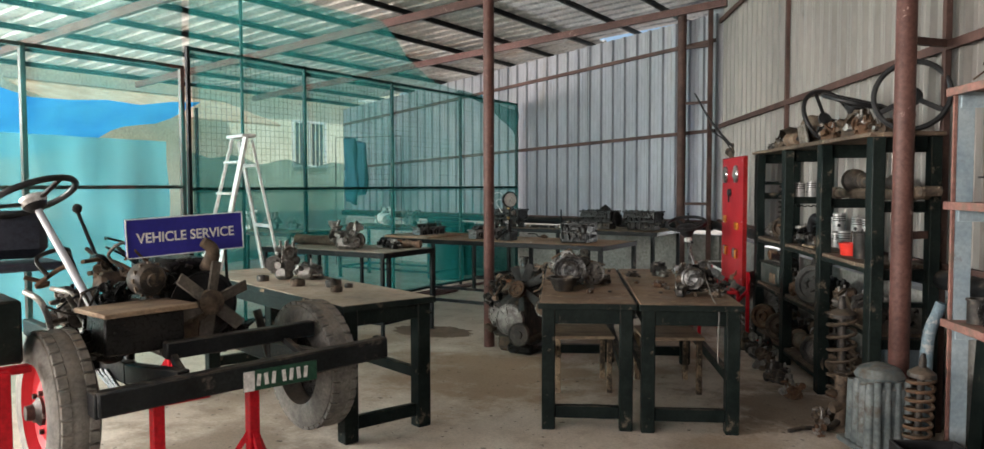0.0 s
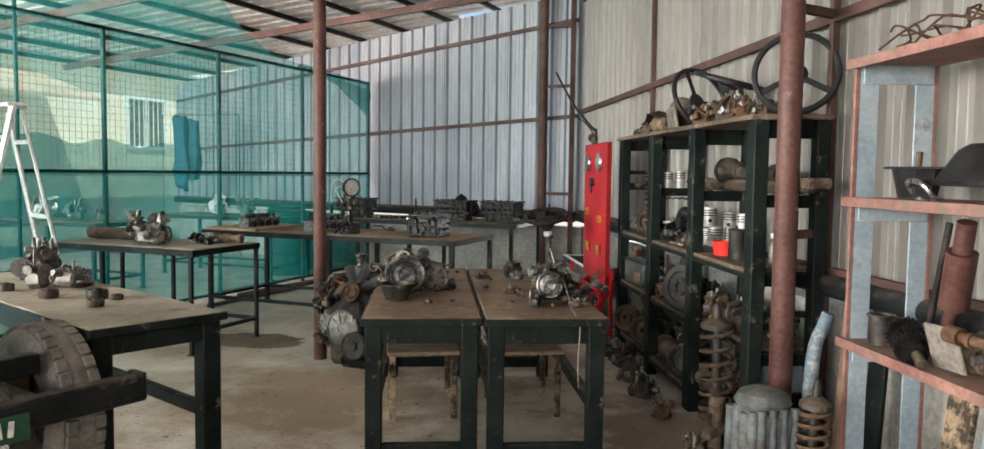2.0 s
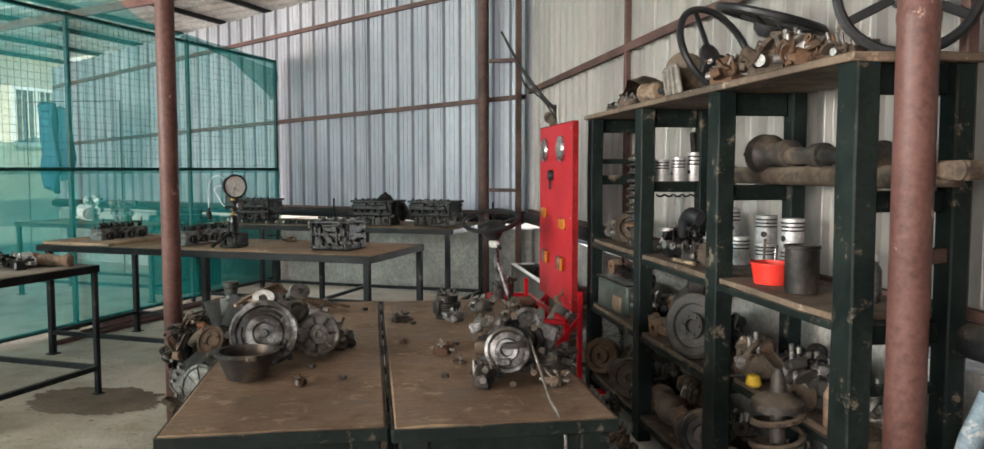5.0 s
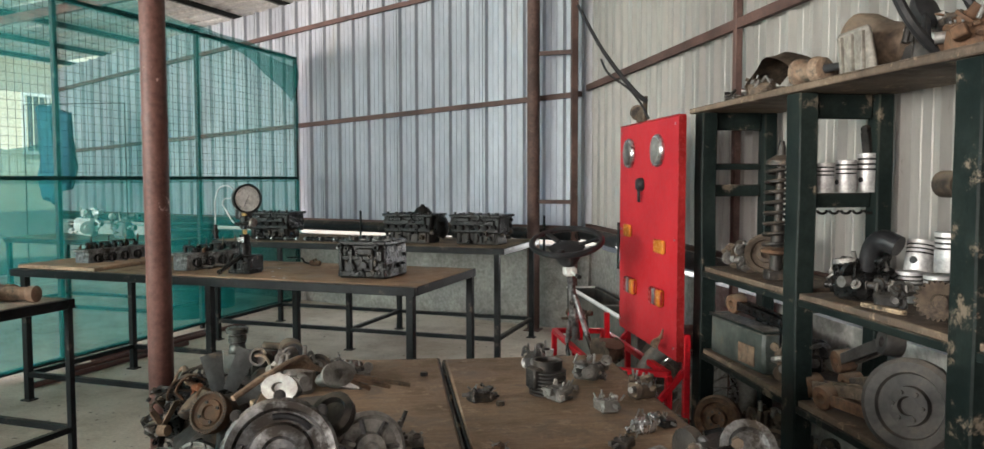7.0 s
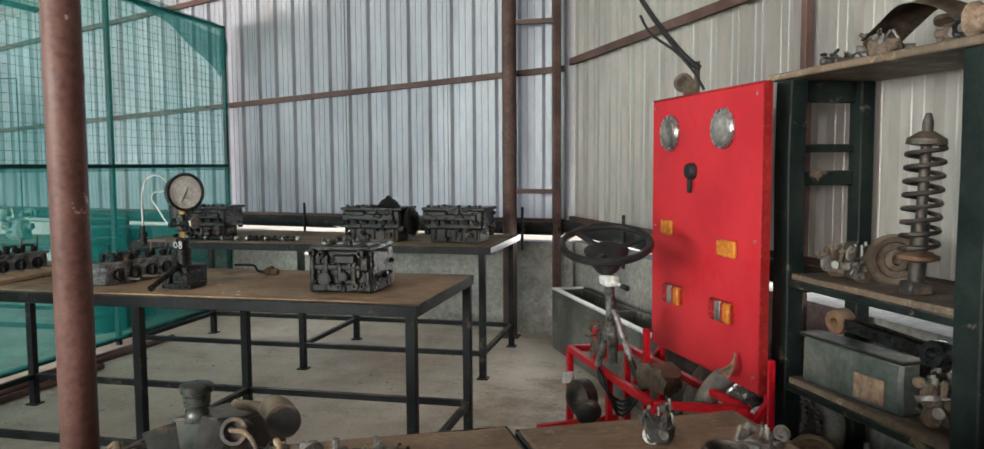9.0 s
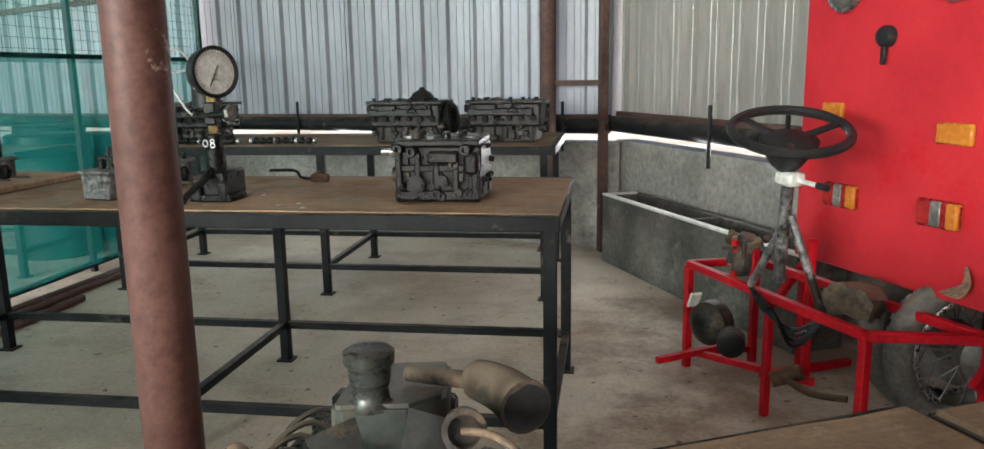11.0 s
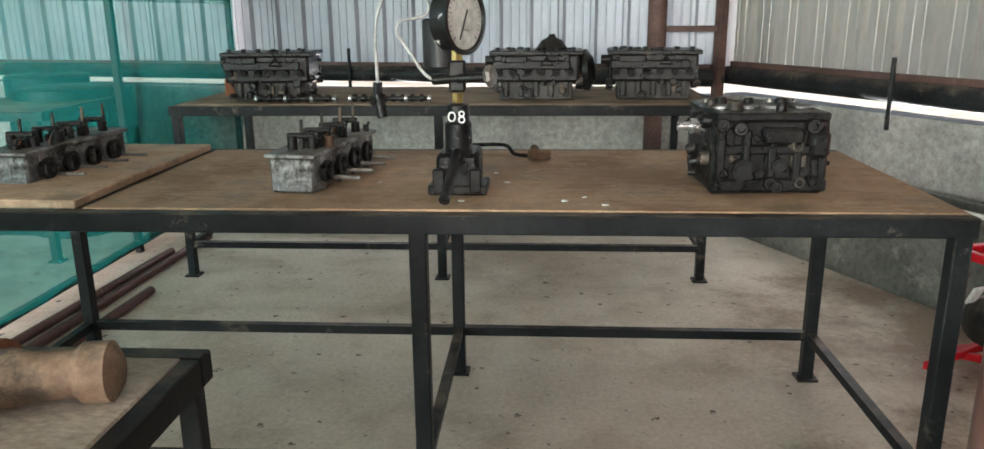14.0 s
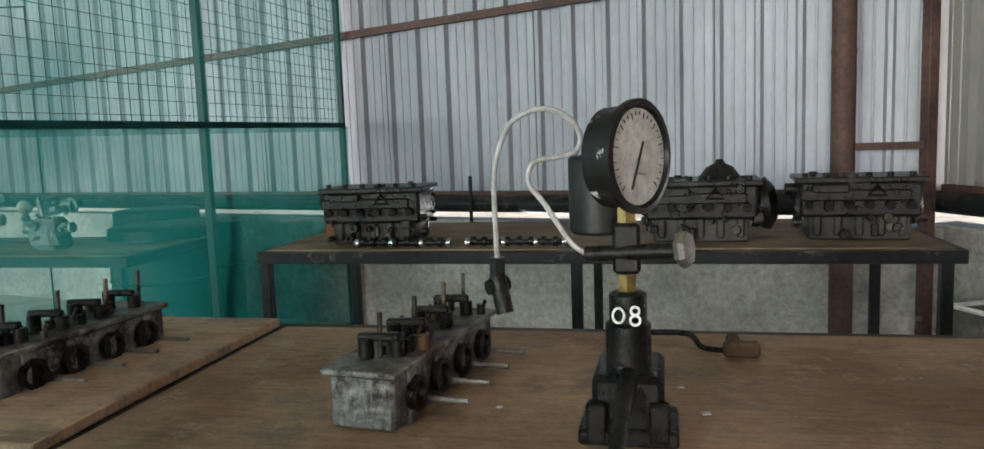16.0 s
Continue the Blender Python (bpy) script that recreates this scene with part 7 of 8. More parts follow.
panel = thing("lamp_panel", SIDE @ pose(0, 0, 0), "tall bright red wiring board with vehicle lamps", "panel")
made("board", lambda bm: (box(bm, (3.565, 7.745, 1.055), (0.03, 0.90, 1.12), None, 0.004)), M["red"], panel)
made("edge_strip", lambda bm: (box(bm, (3.566, 7.291, 1.055), (0.034, 0.006, 1.12)), box(bm, (3.566, 7.745, 1.618), (0.034, 0.90, 0.006))), M["tailred"], panel, "worn dark board edge")
for y in (8.0, 7.55):
    lamp = made("headlamp", lambda bm: lathe(bm, [(0.078, 0), (0.08, 0.012), (0.074, 0.022), (0.068, 0.02)], 30, aim(face(y, 1.465), (-1, 0, 0))), M["chrome"], panel, "round headlamp with a bright rim")
    made("lens", lambda bm: lathe(bm, [(0.067, 0.014), (0.06, 0.026), (0.035, 0.034), (0.01, 0.037)], 30, aim(face(y, 1.465), (-1, 0, 0))), M["alu"], lamp, "dusty silvery lens")
made("ignition_switch", lambda bm: (lathe(bm, [(0.035, 0), (0.035, 0.02), (0.028, 0.03), (0.01, 0.032)], 20, aim(face(7.80, 1.30), (-1, 0, 0))), box(bm, face(7.80, 1.245, 3.53), (0.012, 0.02, 0.07), None, 0.003)), M["black"], panel, "black round switch")
for y, w in ((8.02, 0.10), (7.51, 0.13)):
    made("indicator_lamp", lambda bm: box(bm, face(y, 1.05 if w < 0.12 else 1.005, 3.54), (0.02, w, 0.065), None, 0.006), M["amber"], panel, "amber indicator lamp")
for y in (7.955, 7.54):
    tl = made("tail_lamp", lambda bm: box(bm, face(y, 0.76, 3.536), (0.03, 0.16, 0.085), None, 0.01), M["tailred"], panel, "tail lamp in dark red, white and amber")
    made("white_lens", lambda bm: box(bm, face(y, 0.76, 3.534), (0.032, 0.045, 0.08), None, 0.006), M["alu"], tl)
    made("amber_lens", lambda bm: box(bm, face(y - 0.058, 0.76, 3.534), (0.032, 0.042, 0.08), None, 0.006), M["amber"], tl)
made("rivet", lambda bm: [rod(bm, face(y, z, 3.552), face(y, z, 3.546), 0.006, seg=10) for y in (7.33, 8.16) for z in (0.55, 1.05, 1.58)], M["chrome"], panel)
made("wiring", lambda bm: [pipe(bm, [face(7.42, 0.62 - 0.012 * i, 3.53), face(7.38, 0.58, 3.5 - 0.01 * i), face(7.40 + 0.02 * i, 0.54, 3.49), face(7.48, 0.53, 3.52)], 0.005, 6) for i in range(4)], M["hose"], panel)
for y in (7.30, 8.19):
    made("stand_leg", lambda bm: span(bm, (3.60, y, 0), (3.60, y, 0.62), 0.03, 0.03, 0.003), M["redframe"], panel)
    made("stand_foot", lambda bm: span(bm, (3.42, y, 0.015), (3.85, y, 0.015), 0.03, 0.03, 0.003), M["redframe"], panel)
    made("stay", lambda bm: span(bm, (3.60, y, 0.46), (3.46, y, 0.30), 0.025, 0.025), M["redframe"], panel)

lev = thing("hand_lever", SIDE @ pose(3.56, 7.80, 1.621), "black lever and cable clamp on top of the red board", "lever")
made("clamp", lambda bm: (lathe(bm, [(0.03, -0.03), (0.04, -0.02), (0.04, 0.02), (0.03, 0.03)], 16, aim((0, 0.12, 0.055), (0.4, 1, 0))), box(bm, (0, 0.05, 0.03), (0.03, 0.1, 0.06), None, 0.006), rod(bm, (0, 0.0, 0.02), (0, 0.0, 0.13), 0.012, seg=10)), M["brownpart"], lev)
made("lever", lambda bm: pipe(bm, [(0, -0.02, 0.10), (-0.06, 0.03, 0.17), (-0.2, 0.07, 0.36), (-0.33, 0.1, 0.6)], [0.013, 0.013, 0.011, 0.008], 8), M["black"], lev)
made("cable", lambda bm: pipe(bm, [(0, -0.06, 0.01), (-0.03, -0.02, 0.09), (-0.08, 0.03, 0.17), (-0.17, 0.08, 0.25), (-0.2, 0.12, 0.33)], 0.006, 6), M["black"], lev)

trol = thing("steering_trolley", SIDE @ pose(0, 0, 0), "red steel frame stand with a steering wheel, column and gearbox", "stand")
C = [(3.22, 8.41), (3.22, 7.46), (3.52, 7.31), (3.50, 8.36)]
for (ax, ay), (bx, by) in zip(C, C[1:] + C[:1]):
    made("top_rail", lambda bm: span(bm, (ax, ay, 0.435), (bx, by, 0.435), 0.03, 0.03, 0.003), M["redframe"], trol)
for i, (x, y) in enumerate(C):
    made("leg", lambda bm: box(bm, (x, y, 0.215), (0.03, 0.03, 0.43), None, 0.003), M["redframe"], trol)
for a, b in (((3.22, 8.41, 0.06), (3.50, 8.36, 0.06)), ((3.22, 8.41, 0.07), (3.38, 7.85, 0.12)), ((3.22, 7.9, 0.0), (3.22, 7.9, 0.42)), ((3.40, 7.92, 0.1), (3.40, 7.92, 0.62)), ((3.26, 8.16, 0.44), (3.26, 8.16, 0.58)), ((3.3, 8.1, 0.44), (3.3, 8.1, 0.56)), ((3.02, 8.30, 0.09), (3.45, 8.36, 0.09))):
    made("brace", lambda bm: span(bm, a, b, 0.026, 0.026, 0.002), M["redframe"], trol)
sw = Matrix.Translation((3.14, 7.74, 1.015)) @ Euler((radians(12), radians(-14), 0.4)).to_matrix().to_4x4()
steering_wheel_parts(trol, sw, 0.175, 3, M["black"])
made("wheel_boss", lambda bm: lathe(bm, [(0.03, -0.13), (0.05, -0.11), (0.085, -0.05), (0.09, -0.03), (0.04, -0.01)], 24, sw), M["black"], trol, "black boss cover")
made("column", lambda bm: (rod(bm, (3.16, 7.76, 0.90), (3.22, 7.86, 0.50), 0.02, seg=14), rod(bm, (3.19, 7.80, 0.72), (3.20, 7.98, 0.46), 0.014, seg=12), rod(bm, (3.19, 7.78, 0.74), (3.27, 7.72, 0.46), 0.014, seg=12)), M["headgrey"], trol, "worn steel steering column and struts")
made("switch_box", lambda bm: (box(bm, (3.16, 7.755, 0.865), (0.06, 0.08, 0.045), None, 0.008), rod(bm, (3.16, 7.75, 0.865), (3.17, 7.63, 0.855), 0.008, seg=8)), M["dial"], trol, "pale switch box with a black stalk")
made("stalk_tip", lambda bm: rod(bm, (3.169, 7.64, 0.856), (3.172, 7.60, 0.853), 0.011, seg=10), M["black"], trol)
rr = random.Random(3)
for k in range(14):
    made("motor_lug" if k else "motor", lambda bm: (chunk(bm, rr, (0.18, 0.16, 0.16), ("boss", "lug", "collar", "bent_tube")[k % 4]) if k else core(bm, rr, (0.2, 0.18, 0.18)), bmesh.ops.translate(bm, vec=(3.30, 8.15, 0.45), verts=list(bm.verts))), M["brownpart"] if k % 3 else M["iron"], trol, "" if k else "dirty wiper motor")
made("gear_drum", lambda bm: (lathe(bm, [(0.06, -0.05), (0.085, -0.03), (0.085, 0.03), (0.06, 0.05), (0.025, 0.07)], 22, aim((3.22, 8.24, 0.24), (-0.9, -0.3, 0))), lathe(bm, [(0.03, -0.03), (0.05, -0.02), (0.05, 0.05), (0.03, 0.06)], 18, aim((3.20, 8.08, 0.22), (-0.6, -0.8, 0)))), M["iron"], trol)
made("white_tag", lambda bm: box(bm, (3.16, 8.27, 0.33), (0.05, 0.012, 0.065), Matrix.Rotation(0.4, 3, "X"), 0.004), M["white"], trol, "white paper tag")
made("gear_lump", lambda bm: (box(bm, (3.32, 7.62, 0.49), (0.12, 0.16, 0.09), Matrix.Rotation(0.4, 3, "Z"), 0.02), bmesh.ops.subdivide_edges(bm, edges=list(bm.edges), cuts=3), rough_up(bm, 0.03, 22)), M["brownpart"], trol, "dusty grey cast lump")
made("harness", lambda bm: [pipe(bm, [(3.20, 7.98, 0.45), (3.18, 7.88 - 0.02 * i, 0.40), (3.22, 7.76, 0.36 - 0.02 * i), (3.30, 7.68, 0.44), (3.36, 7.55 + 0.03 * i, 0.45)], 0.007, 6) for i in range(4)], M["blackiron"], trol)
made("knuckle", lambda bm: (rod(bm, (3.20, 7.84, 0.16), (3.27, 7.78, 0.2), 0.028, seg=12), pipe(bm, [(3.22, 7.82, 0.18), (3.24, 7.7, 0.16), (3.3, 7.6, 0.17)], 0.012, 8)), M["rust"], trol)

moto = thing("motorcycle_wheel", SIDE @ pose(3.72, 7.50, 0.296, 90, 0, -25), "old spoked motorcycle wheel with a tyre, leaning behind the board", "wheel")
made("tyre", lambda bm: pipe(bm, arc((0, 0, 0), 0.25, 0, 360 - 360 / 40, 39), 0.045, 12, True), M["rubber"], moto)
made("rim", lambda bm: pipe(bm, arc((0, 0, 0), 0.20, 0, 360 - 360 / 40, 39), 0.014, 8, True), M["chrome"], moto)
made("hub", lambda bm: lathe(bm, [(0.03, -0.05), (0.075, -0.04), (0.075, 0.03), (0.05, 0.045), (0.015, 0.06)], 24), M["alu"], moto)
for i in range(18):
    a = 2 * math.pi * i / 18
    made("wire_spoke", lambda bm: rod(bm, (0.07 * math.cos(a), 0.07 * math.sin(a), 0.02 * (-1) ** i), (0.195 * math.cos(a + 0.25), 0.195 * math.sin(a + 0.25), 0), 0.0022, seg=6), M["alu"], moto)
moto2 = copy_thing(moto, SIDE @ pose(3.78, 7.68, 0.296, 90, 0, -25))

# ---- cement trough at the side wall ----
M["darkcement"] = surface("damp_dark_cement", (0.07, 0.07, 0.062), (0.145, 0.14, 0.124), 0.7, 0, 3.0, 35, (0.25, 0.23, 0.2), (0.6, 0.75), 4.0, 0.3)
tr = thing("cement_trough", SIDE @ pose(0, 0, 0), "long low grey cement trough with two bays", "trough")
for x, y, sx, sy in ((3.73, 9.30, 0.035, 1.86), (3.955, 9.30, 0.035, 1.86), (3.84, 10.21, 0.20, 0.035), (3.84, 9.29, 0.20, 0.03), (3.84, 8.39, 0.20, 0.035)):
    made("slab", lambda bm: box(bm, (x, y, 0.215), (sx, sy, 0.43), None, 0.004), M["darkcement"], tr)
made("trough_floor", lambda bm: box(bm, (3.84, 9.3, 0.12), (0.2, 1.8, 0.02)), surface("oily_sludge", (0.02, 0.018, 0.016), (0.05, 0.045, 0.04), 0.35, 0, 4, 40), tr, "dark oily bottom")
made("edge_lip", lambda bm: (box(bm, (3.73, 9.30, 0.434), (0.04, 1.87, 0.012), None, 0.002), box(bm, (3.84, 10.21, 0.434), (0.2, 0.04, 0.012), None, 0.002)), M["white"], tr, "pale worn rim")

# ---- red and pale blue rack ----
rack = thing("slotted_rack", SIDE @ pose(0, 0, 0), "faded red and pale blue steel rack with three shelves", "rack")
RX0, RX1, RY0, RY1 = 3.755, 4.06, 1.9, 4.075
for y in (RY1 - 0.02, 3.0, RY0):
    for x in (RX0, RX1):
        made("post", lambda bm: box(bm, (x, y, 0.9), (0.016, 0.014, 1.8), None, 0.002), M["rackred"], rack)
        made("blue_web", lambda bm: box(bm, (x + (0.046 if x == RX0 else -0.044), y - 0.002, 0.9), (0.072, 0.008, 1.78), None, 0.002), M["bluepaint"], rack, "pale blue upright face")
for z in (0.12, 0.765, 1.295, 1.80):
    made("shelf_board", lambda bm: box(bm, ((RX0 + RX1) / 2, (RY0 + RY1) / 2, z - 0.009), (RX1 - RX0 + 0.05, RY1 - RY0 + 0.03, 0.014), None, 0.003), M["rackred"], rack)
    made("front_lip", lambda bm: box(bm, (RX0 - 0.022, (RY0 + RY1) / 2, z - 0.018), (0.008, RY1 - RY0 + 0.03, 0.036), None, 0.002), M["rackred"], rack)
    for y in (RY1 - 0.03, RY0):
        made("end_plate", lambda bm: box(bm, ((RX0 + RX1) / 2, y, z - 0.055), (RX1 - RX0 - 0.04, 0.008, 0.07), None, 0.002), M["bluepaint"], rack, "pale blue end plate")
RXM = (RX0 + RX1) / 2
bucket = thing("parts_bin", SIDE @ pose(RXM - 0.04, 3.84, 1.298), "dark tapered plastic bin on the rack", "bin")
made("bin", lambda bm: lathe(bm, [(0.05, 0.0), (0.055, 0.0), (0.075, 0.10), (0.10, 0.10), (0.10, 0.108), (0.07, 0.108), (0.05, 0.01)], 8, Matrix.Diagonal((1, 1.3, 1, 1))), M["black"], bucket)
made("handle", lambda bm: rod(bm, (0, 0, 0.10), (0.005, 0.0, 0.16), 0.011, seg=10), M["brownpart"], bucket)
hood = thing("sheet_hood", SIDE @ pose(RXM, 3.58, 1.298), "black sloping sheet metal hood on the rack", "hood")
made("hood", lambda bm: (lathe(bm, [(0.11, 0.05), (0.12, 0.06), (0.06, 0.16), (0.03, 0.18)], 14, Matrix.Diagonal((0.9, 1.4, 1, 1))), box(bm, (0, -0.05, 0.055), (0.2, 0.4, 0.02), None, 0.004)), M["black"], hood)
chr_ = thing("chrome_lamp_rim", SIDE @ pose(RX0 + 0.05, 3.72, 1.322, 52, 0, 75), "bright chromed oval lamp rim", "lamp rim")
made("rim", lambda bm: pipe(bm, [Vector((0.085 * math.copysign(abs(math.cos(a)) ** 0.7, math.cos(a)), 0.045 * math.copysign(abs(math.sin(a)) ** 0.7, math.sin(a)), 0)) for a in np.linspace(0, 2 * math.pi, 24, endpoint=False)], 0.009, 8, True), M["chrome"], chr_)
can = thing("cylinder_liner", SIDE @ pose(RX0 + 0.06, 3.93, 0.768), "dark grey cylinder liner standing on the rack", "cylinder")
made("liner", lambda bm: lathe(bm, [(0.045, 0), (0.045, 0.10), (0.05, 0.10), (0.05, 0.108), (0.04, 0.108), (0.039, 0.01)], 24), M["iron"], can)
gs = thing("gear_cluster", SIDE @ pose(RX0 + 0.05, 3.76, 0.86, 0, 0, 0), "dark toothed gear cluster on its shaft", "gears")
for k, (d, r) in enumerate(((0.0, 0.062), (0.05, 0.05), (0.095, 0.056), (0.14, 0.04))):
    made("gear_wheel", lambda bm: gear(bm, (-0.01 - d * 0.35, -d, -0.02 - d * 0.25), (0.35, 1, 0.25), r, 0.026, 22), M["blackiron"], gs)
made("shaft", lambda bm: rod(bm, (0.03, 0.1, 0.005), (-0.085, -0.22, -0.075), 0.017, seg=14), M["iron"], gs)
pump = thing("oil_pump", SIDE @ pose(RXM + 0.03, 3.75, 0.768), "rusty red grease pump leaning on the rack", "pump")
made("barrel", lambda bm: (rod(bm, (0.02, 0.06, 0.0), (0.0, -0.03, 0.17), 0.022, seg=14), rod(bm, (0.0, -0.03, 0.17), (-0.02, -0.09, 0.36), 0.048, seg=18), rod(bm, (-0.02, -0.09, 0.36), (-0.03, -0.12, 0.46), 0.03, seg=14)), M["primer"], pump)
made("handle", lambda bm: rod(bm, (-0.01, 0.09, 0.03), (-0.02, -0.02, 0.45), 0.012, seg=10), M["iron"], pump)
rng = random.Random(9)
for i, (y, z, s, h, mk) in enumerate([(3.45, 0.768, 0.2, 0.13, "brownpart"), (3.25, 0.768, 0.2, 0.16, "brownpart"), (3.0, 0.768, 0.22, 0.18, "iron"), (2.75, 0.768, 0.2, 0.15, "rust"), (3.25, 1.298, 0.2, 0.14, "iron"), (2.95, 1.298, 0.22, 0.18, "blackiron"), (2.6, 1.298, 0.2, 0.12, "brownpart"), (3.8, 0.123, 0.2, 0.3, "brownpart"), (3.5, 0.123, 0.22, 0.26, "iron"), (3.1, 0.123, 0.24, 0.3, "brownpart"), (2.4, 0.768, 0.2, 0.2, "iron"), (2.5, 0.123, 0.24, 0.3, "rust")]):
    junk("rack_casting", SIDE @ pose(RXM, y, z, 0, 0, rng.uniform(-30, 30)), (0.2, s, h), M[mk], "dusty machine casting on the faded red rack", "casting", 300 + i, 13, "castings on the rack")
cp = thing("cover_plate", SIDE @ pose(RX0 + 0.045, 3.52, 0.768, 0, -18, 8), "pale scuffed flat cover plate leaning on the rack", "plate")
made("plate", lambda bm: (box(bm, (0, 0, 0.08), (0.012, 0.13, 0.15), None, 0.004), rod(bm, (-0.008, 0.03, 0.11), (0.008, 0.03, 0.11), 0.02, seg=14)), M["hubgrey2"], cp)
for i, (y, w, h, tilt, mk, lab) in enumerate(((3.72, 0.13, 0.60, 7, "edgewood", "bare brown timber board"), (3.54, 0.09, 0.62, 6, "bluepaint", "pale blue painted board"), (3.40, 0.11, 0.60, 8, "greenblack", "dark painted board"), (3.22, 0.12, 0.58, 9, "plydust", "dusty plywood strip"), (3.02, 0.14, 0.52, 8, "greenblack", "dark painted board"))):
    t = thing("leaning_plank", SIDE @ pose(3.93, y, 0.124, 0, tilt, 0), lab + " leaning upright under the rack shelf", "board", "boards under the rack")
    made("plank", lambda bm: (box(bm, (0, 0, h / 2), (0.024, w, h), None, 0.003), bmesh.ops.subdivide_edges(bm, edges=list(bm.edges), cuts=3), rough_up(bm, 0.004, 8, y)), M[mk], t)
for i, (y, x, ln, r, rz, mk) in enumerate(((3.28, 3.90, 0.55, 0.024, 8, "hose"), (3.05, 3.84, 0.5, 0.032, -6, "brownpart"), (3.15, 3.80, 0.62, 0.016, 12, "rust"))):
    t = thing("half_shaft", SIDE @ pose(x, y, 0.768 + 0.05 * i, 4, 0, rz), "dusty brown drive shaft laid among castings on the rack", "shaft", "drive shafts")
    made("bar", lambda bm: (rod(bm, (0, -ln / 2, r), (0, ln / 2, r), r, seg=14), rod(bm, (0, ln / 2 - 0.05, r), (0, ln / 2, r), r * 1.7, seg=16), rod(bm, (0, ln / 2 - 0.09, r), (0, ln / 2 - 0.075, r), r * 1.4, seg=14)), M[mk], t)
wr = thing("wire_tangle", SIDE @ pose(RXM - 0.03, 3.6, 1.80), "loose tangle of thin dark wire on the rack top", "wire")
made("wire", lambda bm: [pipe(bm, [(rng.uniform(-0.08, 0.08), 0.4 - 0.08 * k, 0.02 + rng.uniform(0, 0.09)) for k in range(10)], 0.004, 6) for _ in range(5)], M["rust"], wr)

# ---- things on the floor by the rack ----
shock_spring(SIDE @ pose(3.60, 4.02, 0, 2, 2, 0), 0.055, 0.62, 0.0085, 9, "rusty coil spring shock absorber standing by the rack")
hs = thing("gearbox_housing", SIDE @ pose(3.60, 4.42, 0, 0, 0, 8), "faded blue-grey ribbed gearbox housing on the floor", "gearbox housing")
made("housing", lambda bm: (box(bm, (0, 0, 0.21), (0.21, 0.24, 0.42), None, 0.05), bmesh.ops.subdivide_edges(bm, edges=list(bm.edges), cuts=2), rough_up(bm, 0.012, 7)), M["bluegrey"], hs)
for k in range(4):
    made("rib", lambda bm: (rod(bm, (-0.10, -0.09 + 0.06 * k, 0.05), (-0.095, -0.09 + 0.06 * k, 0.40 - 0.02 * (k % 2)), 0.026, 0.022, 12)), M["bluegrey"], hs)
    made("front_rib", lambda bm: (rod(bm, (-0.07 + 0.05 * k, -0.115, 0.04), (-0.07 + 0.05 * k, -0.11, 0.41), 0.022, 0.018, 12)), M["bluegrey"], hs)
made("top_cover", lambda bm: (lathe(bm, [(0.11, 0.40), (0.12, 0.42), (0.10, 0.455), (0.05, 0.475)], 24), rough_up(bm, 0.006, 12)), M["bluegrey"], hs)
made("flange", lambda bm: (box(bm, (0, 0.02, 0.06), (0.28, 0.28, 0.03), None, 0.006)), M["bluegrey"], hs)
bxx = thing("metal_tray", SIDE @ pose(3.55, 3.62, 0), "black empty sheet metal tray on the floor", "tray")
for x, y, sx, sy in ((-0.13, 0, 0.012, 0.42), (0.13, 0, 0.012, 0.42), (0, 0.205, 0.25, 0.012), (0, -0.205, 0.25, 0.012)):
    made("tray_side", lambda bm: box(bm, (x, y, 0.19), (sx, sy, 0.18), None, 0.003), M["black"], bxx)
made("tray_bottom", lambda bm: box(bm, (0, 0, 0.05), (0.25, 0.40, 0.1), None, 0.003), M["black"], bxx)
bd = thing("leaning_board", SIDE @ pose(3.95, 4.46, 0, 0, 3, 0), "bare weathered timber plank leaning on the wall", "board")
made("plank", lambda bm: (box(bm, (0, 0, 0.46), (0.024, 0.065, 0.92), None, 0.003), bmesh.ops.subdivide_edges(bm, edges=list(bm.edges), cuts=4), rough_up(bm, 0.005, 6)), M["plydust"], bd)
db = thing("leaning_board", SIDE @ pose(4.0, 4.30, 0, 0, 3, 0), "dark stained board leaning on the wall by the rack", "board")
made("plank", lambda bm: box(bm, (0, 0, 0.42), (0.02, 0.12, 0.84), None, 0.003), M["greenblack"], db)
tube = thing("chipped_tube", SIDE @ pose(3.905, 4.63, 0, 0, 0, 0), "chipped blue and white painted tube standing upright", "tube")
made("tube", lambda bm: pipe(bm, [(0, 0.0, 0.0), (0, -0.01, 0.4), (0.015, -0.01, 0.60), (0.045, -0.02, 0.70), (0.06, -0.03, 0.76)], [0.033, 0.032, 0.030, 0.028, 0.026], 16), M["chippedpaint"], tube)
bt = thing("blue_tank", SIDE @ pose(3.88, 4.93, 0.142), "faded pale blue sheet tank on the bottom shelf", "tank")
made("shell", lambda bm: (box(bm, (0, 0, 0.17), (0.24, 0.15, 0.34), None, 0.02)), M["bluepaint"], bt)
made("rim", lambda bm: box(bm, (0, 0, 0.35), (0.25, 0.16, 0.02), None, 0.004), M["bluepaint"], bt)


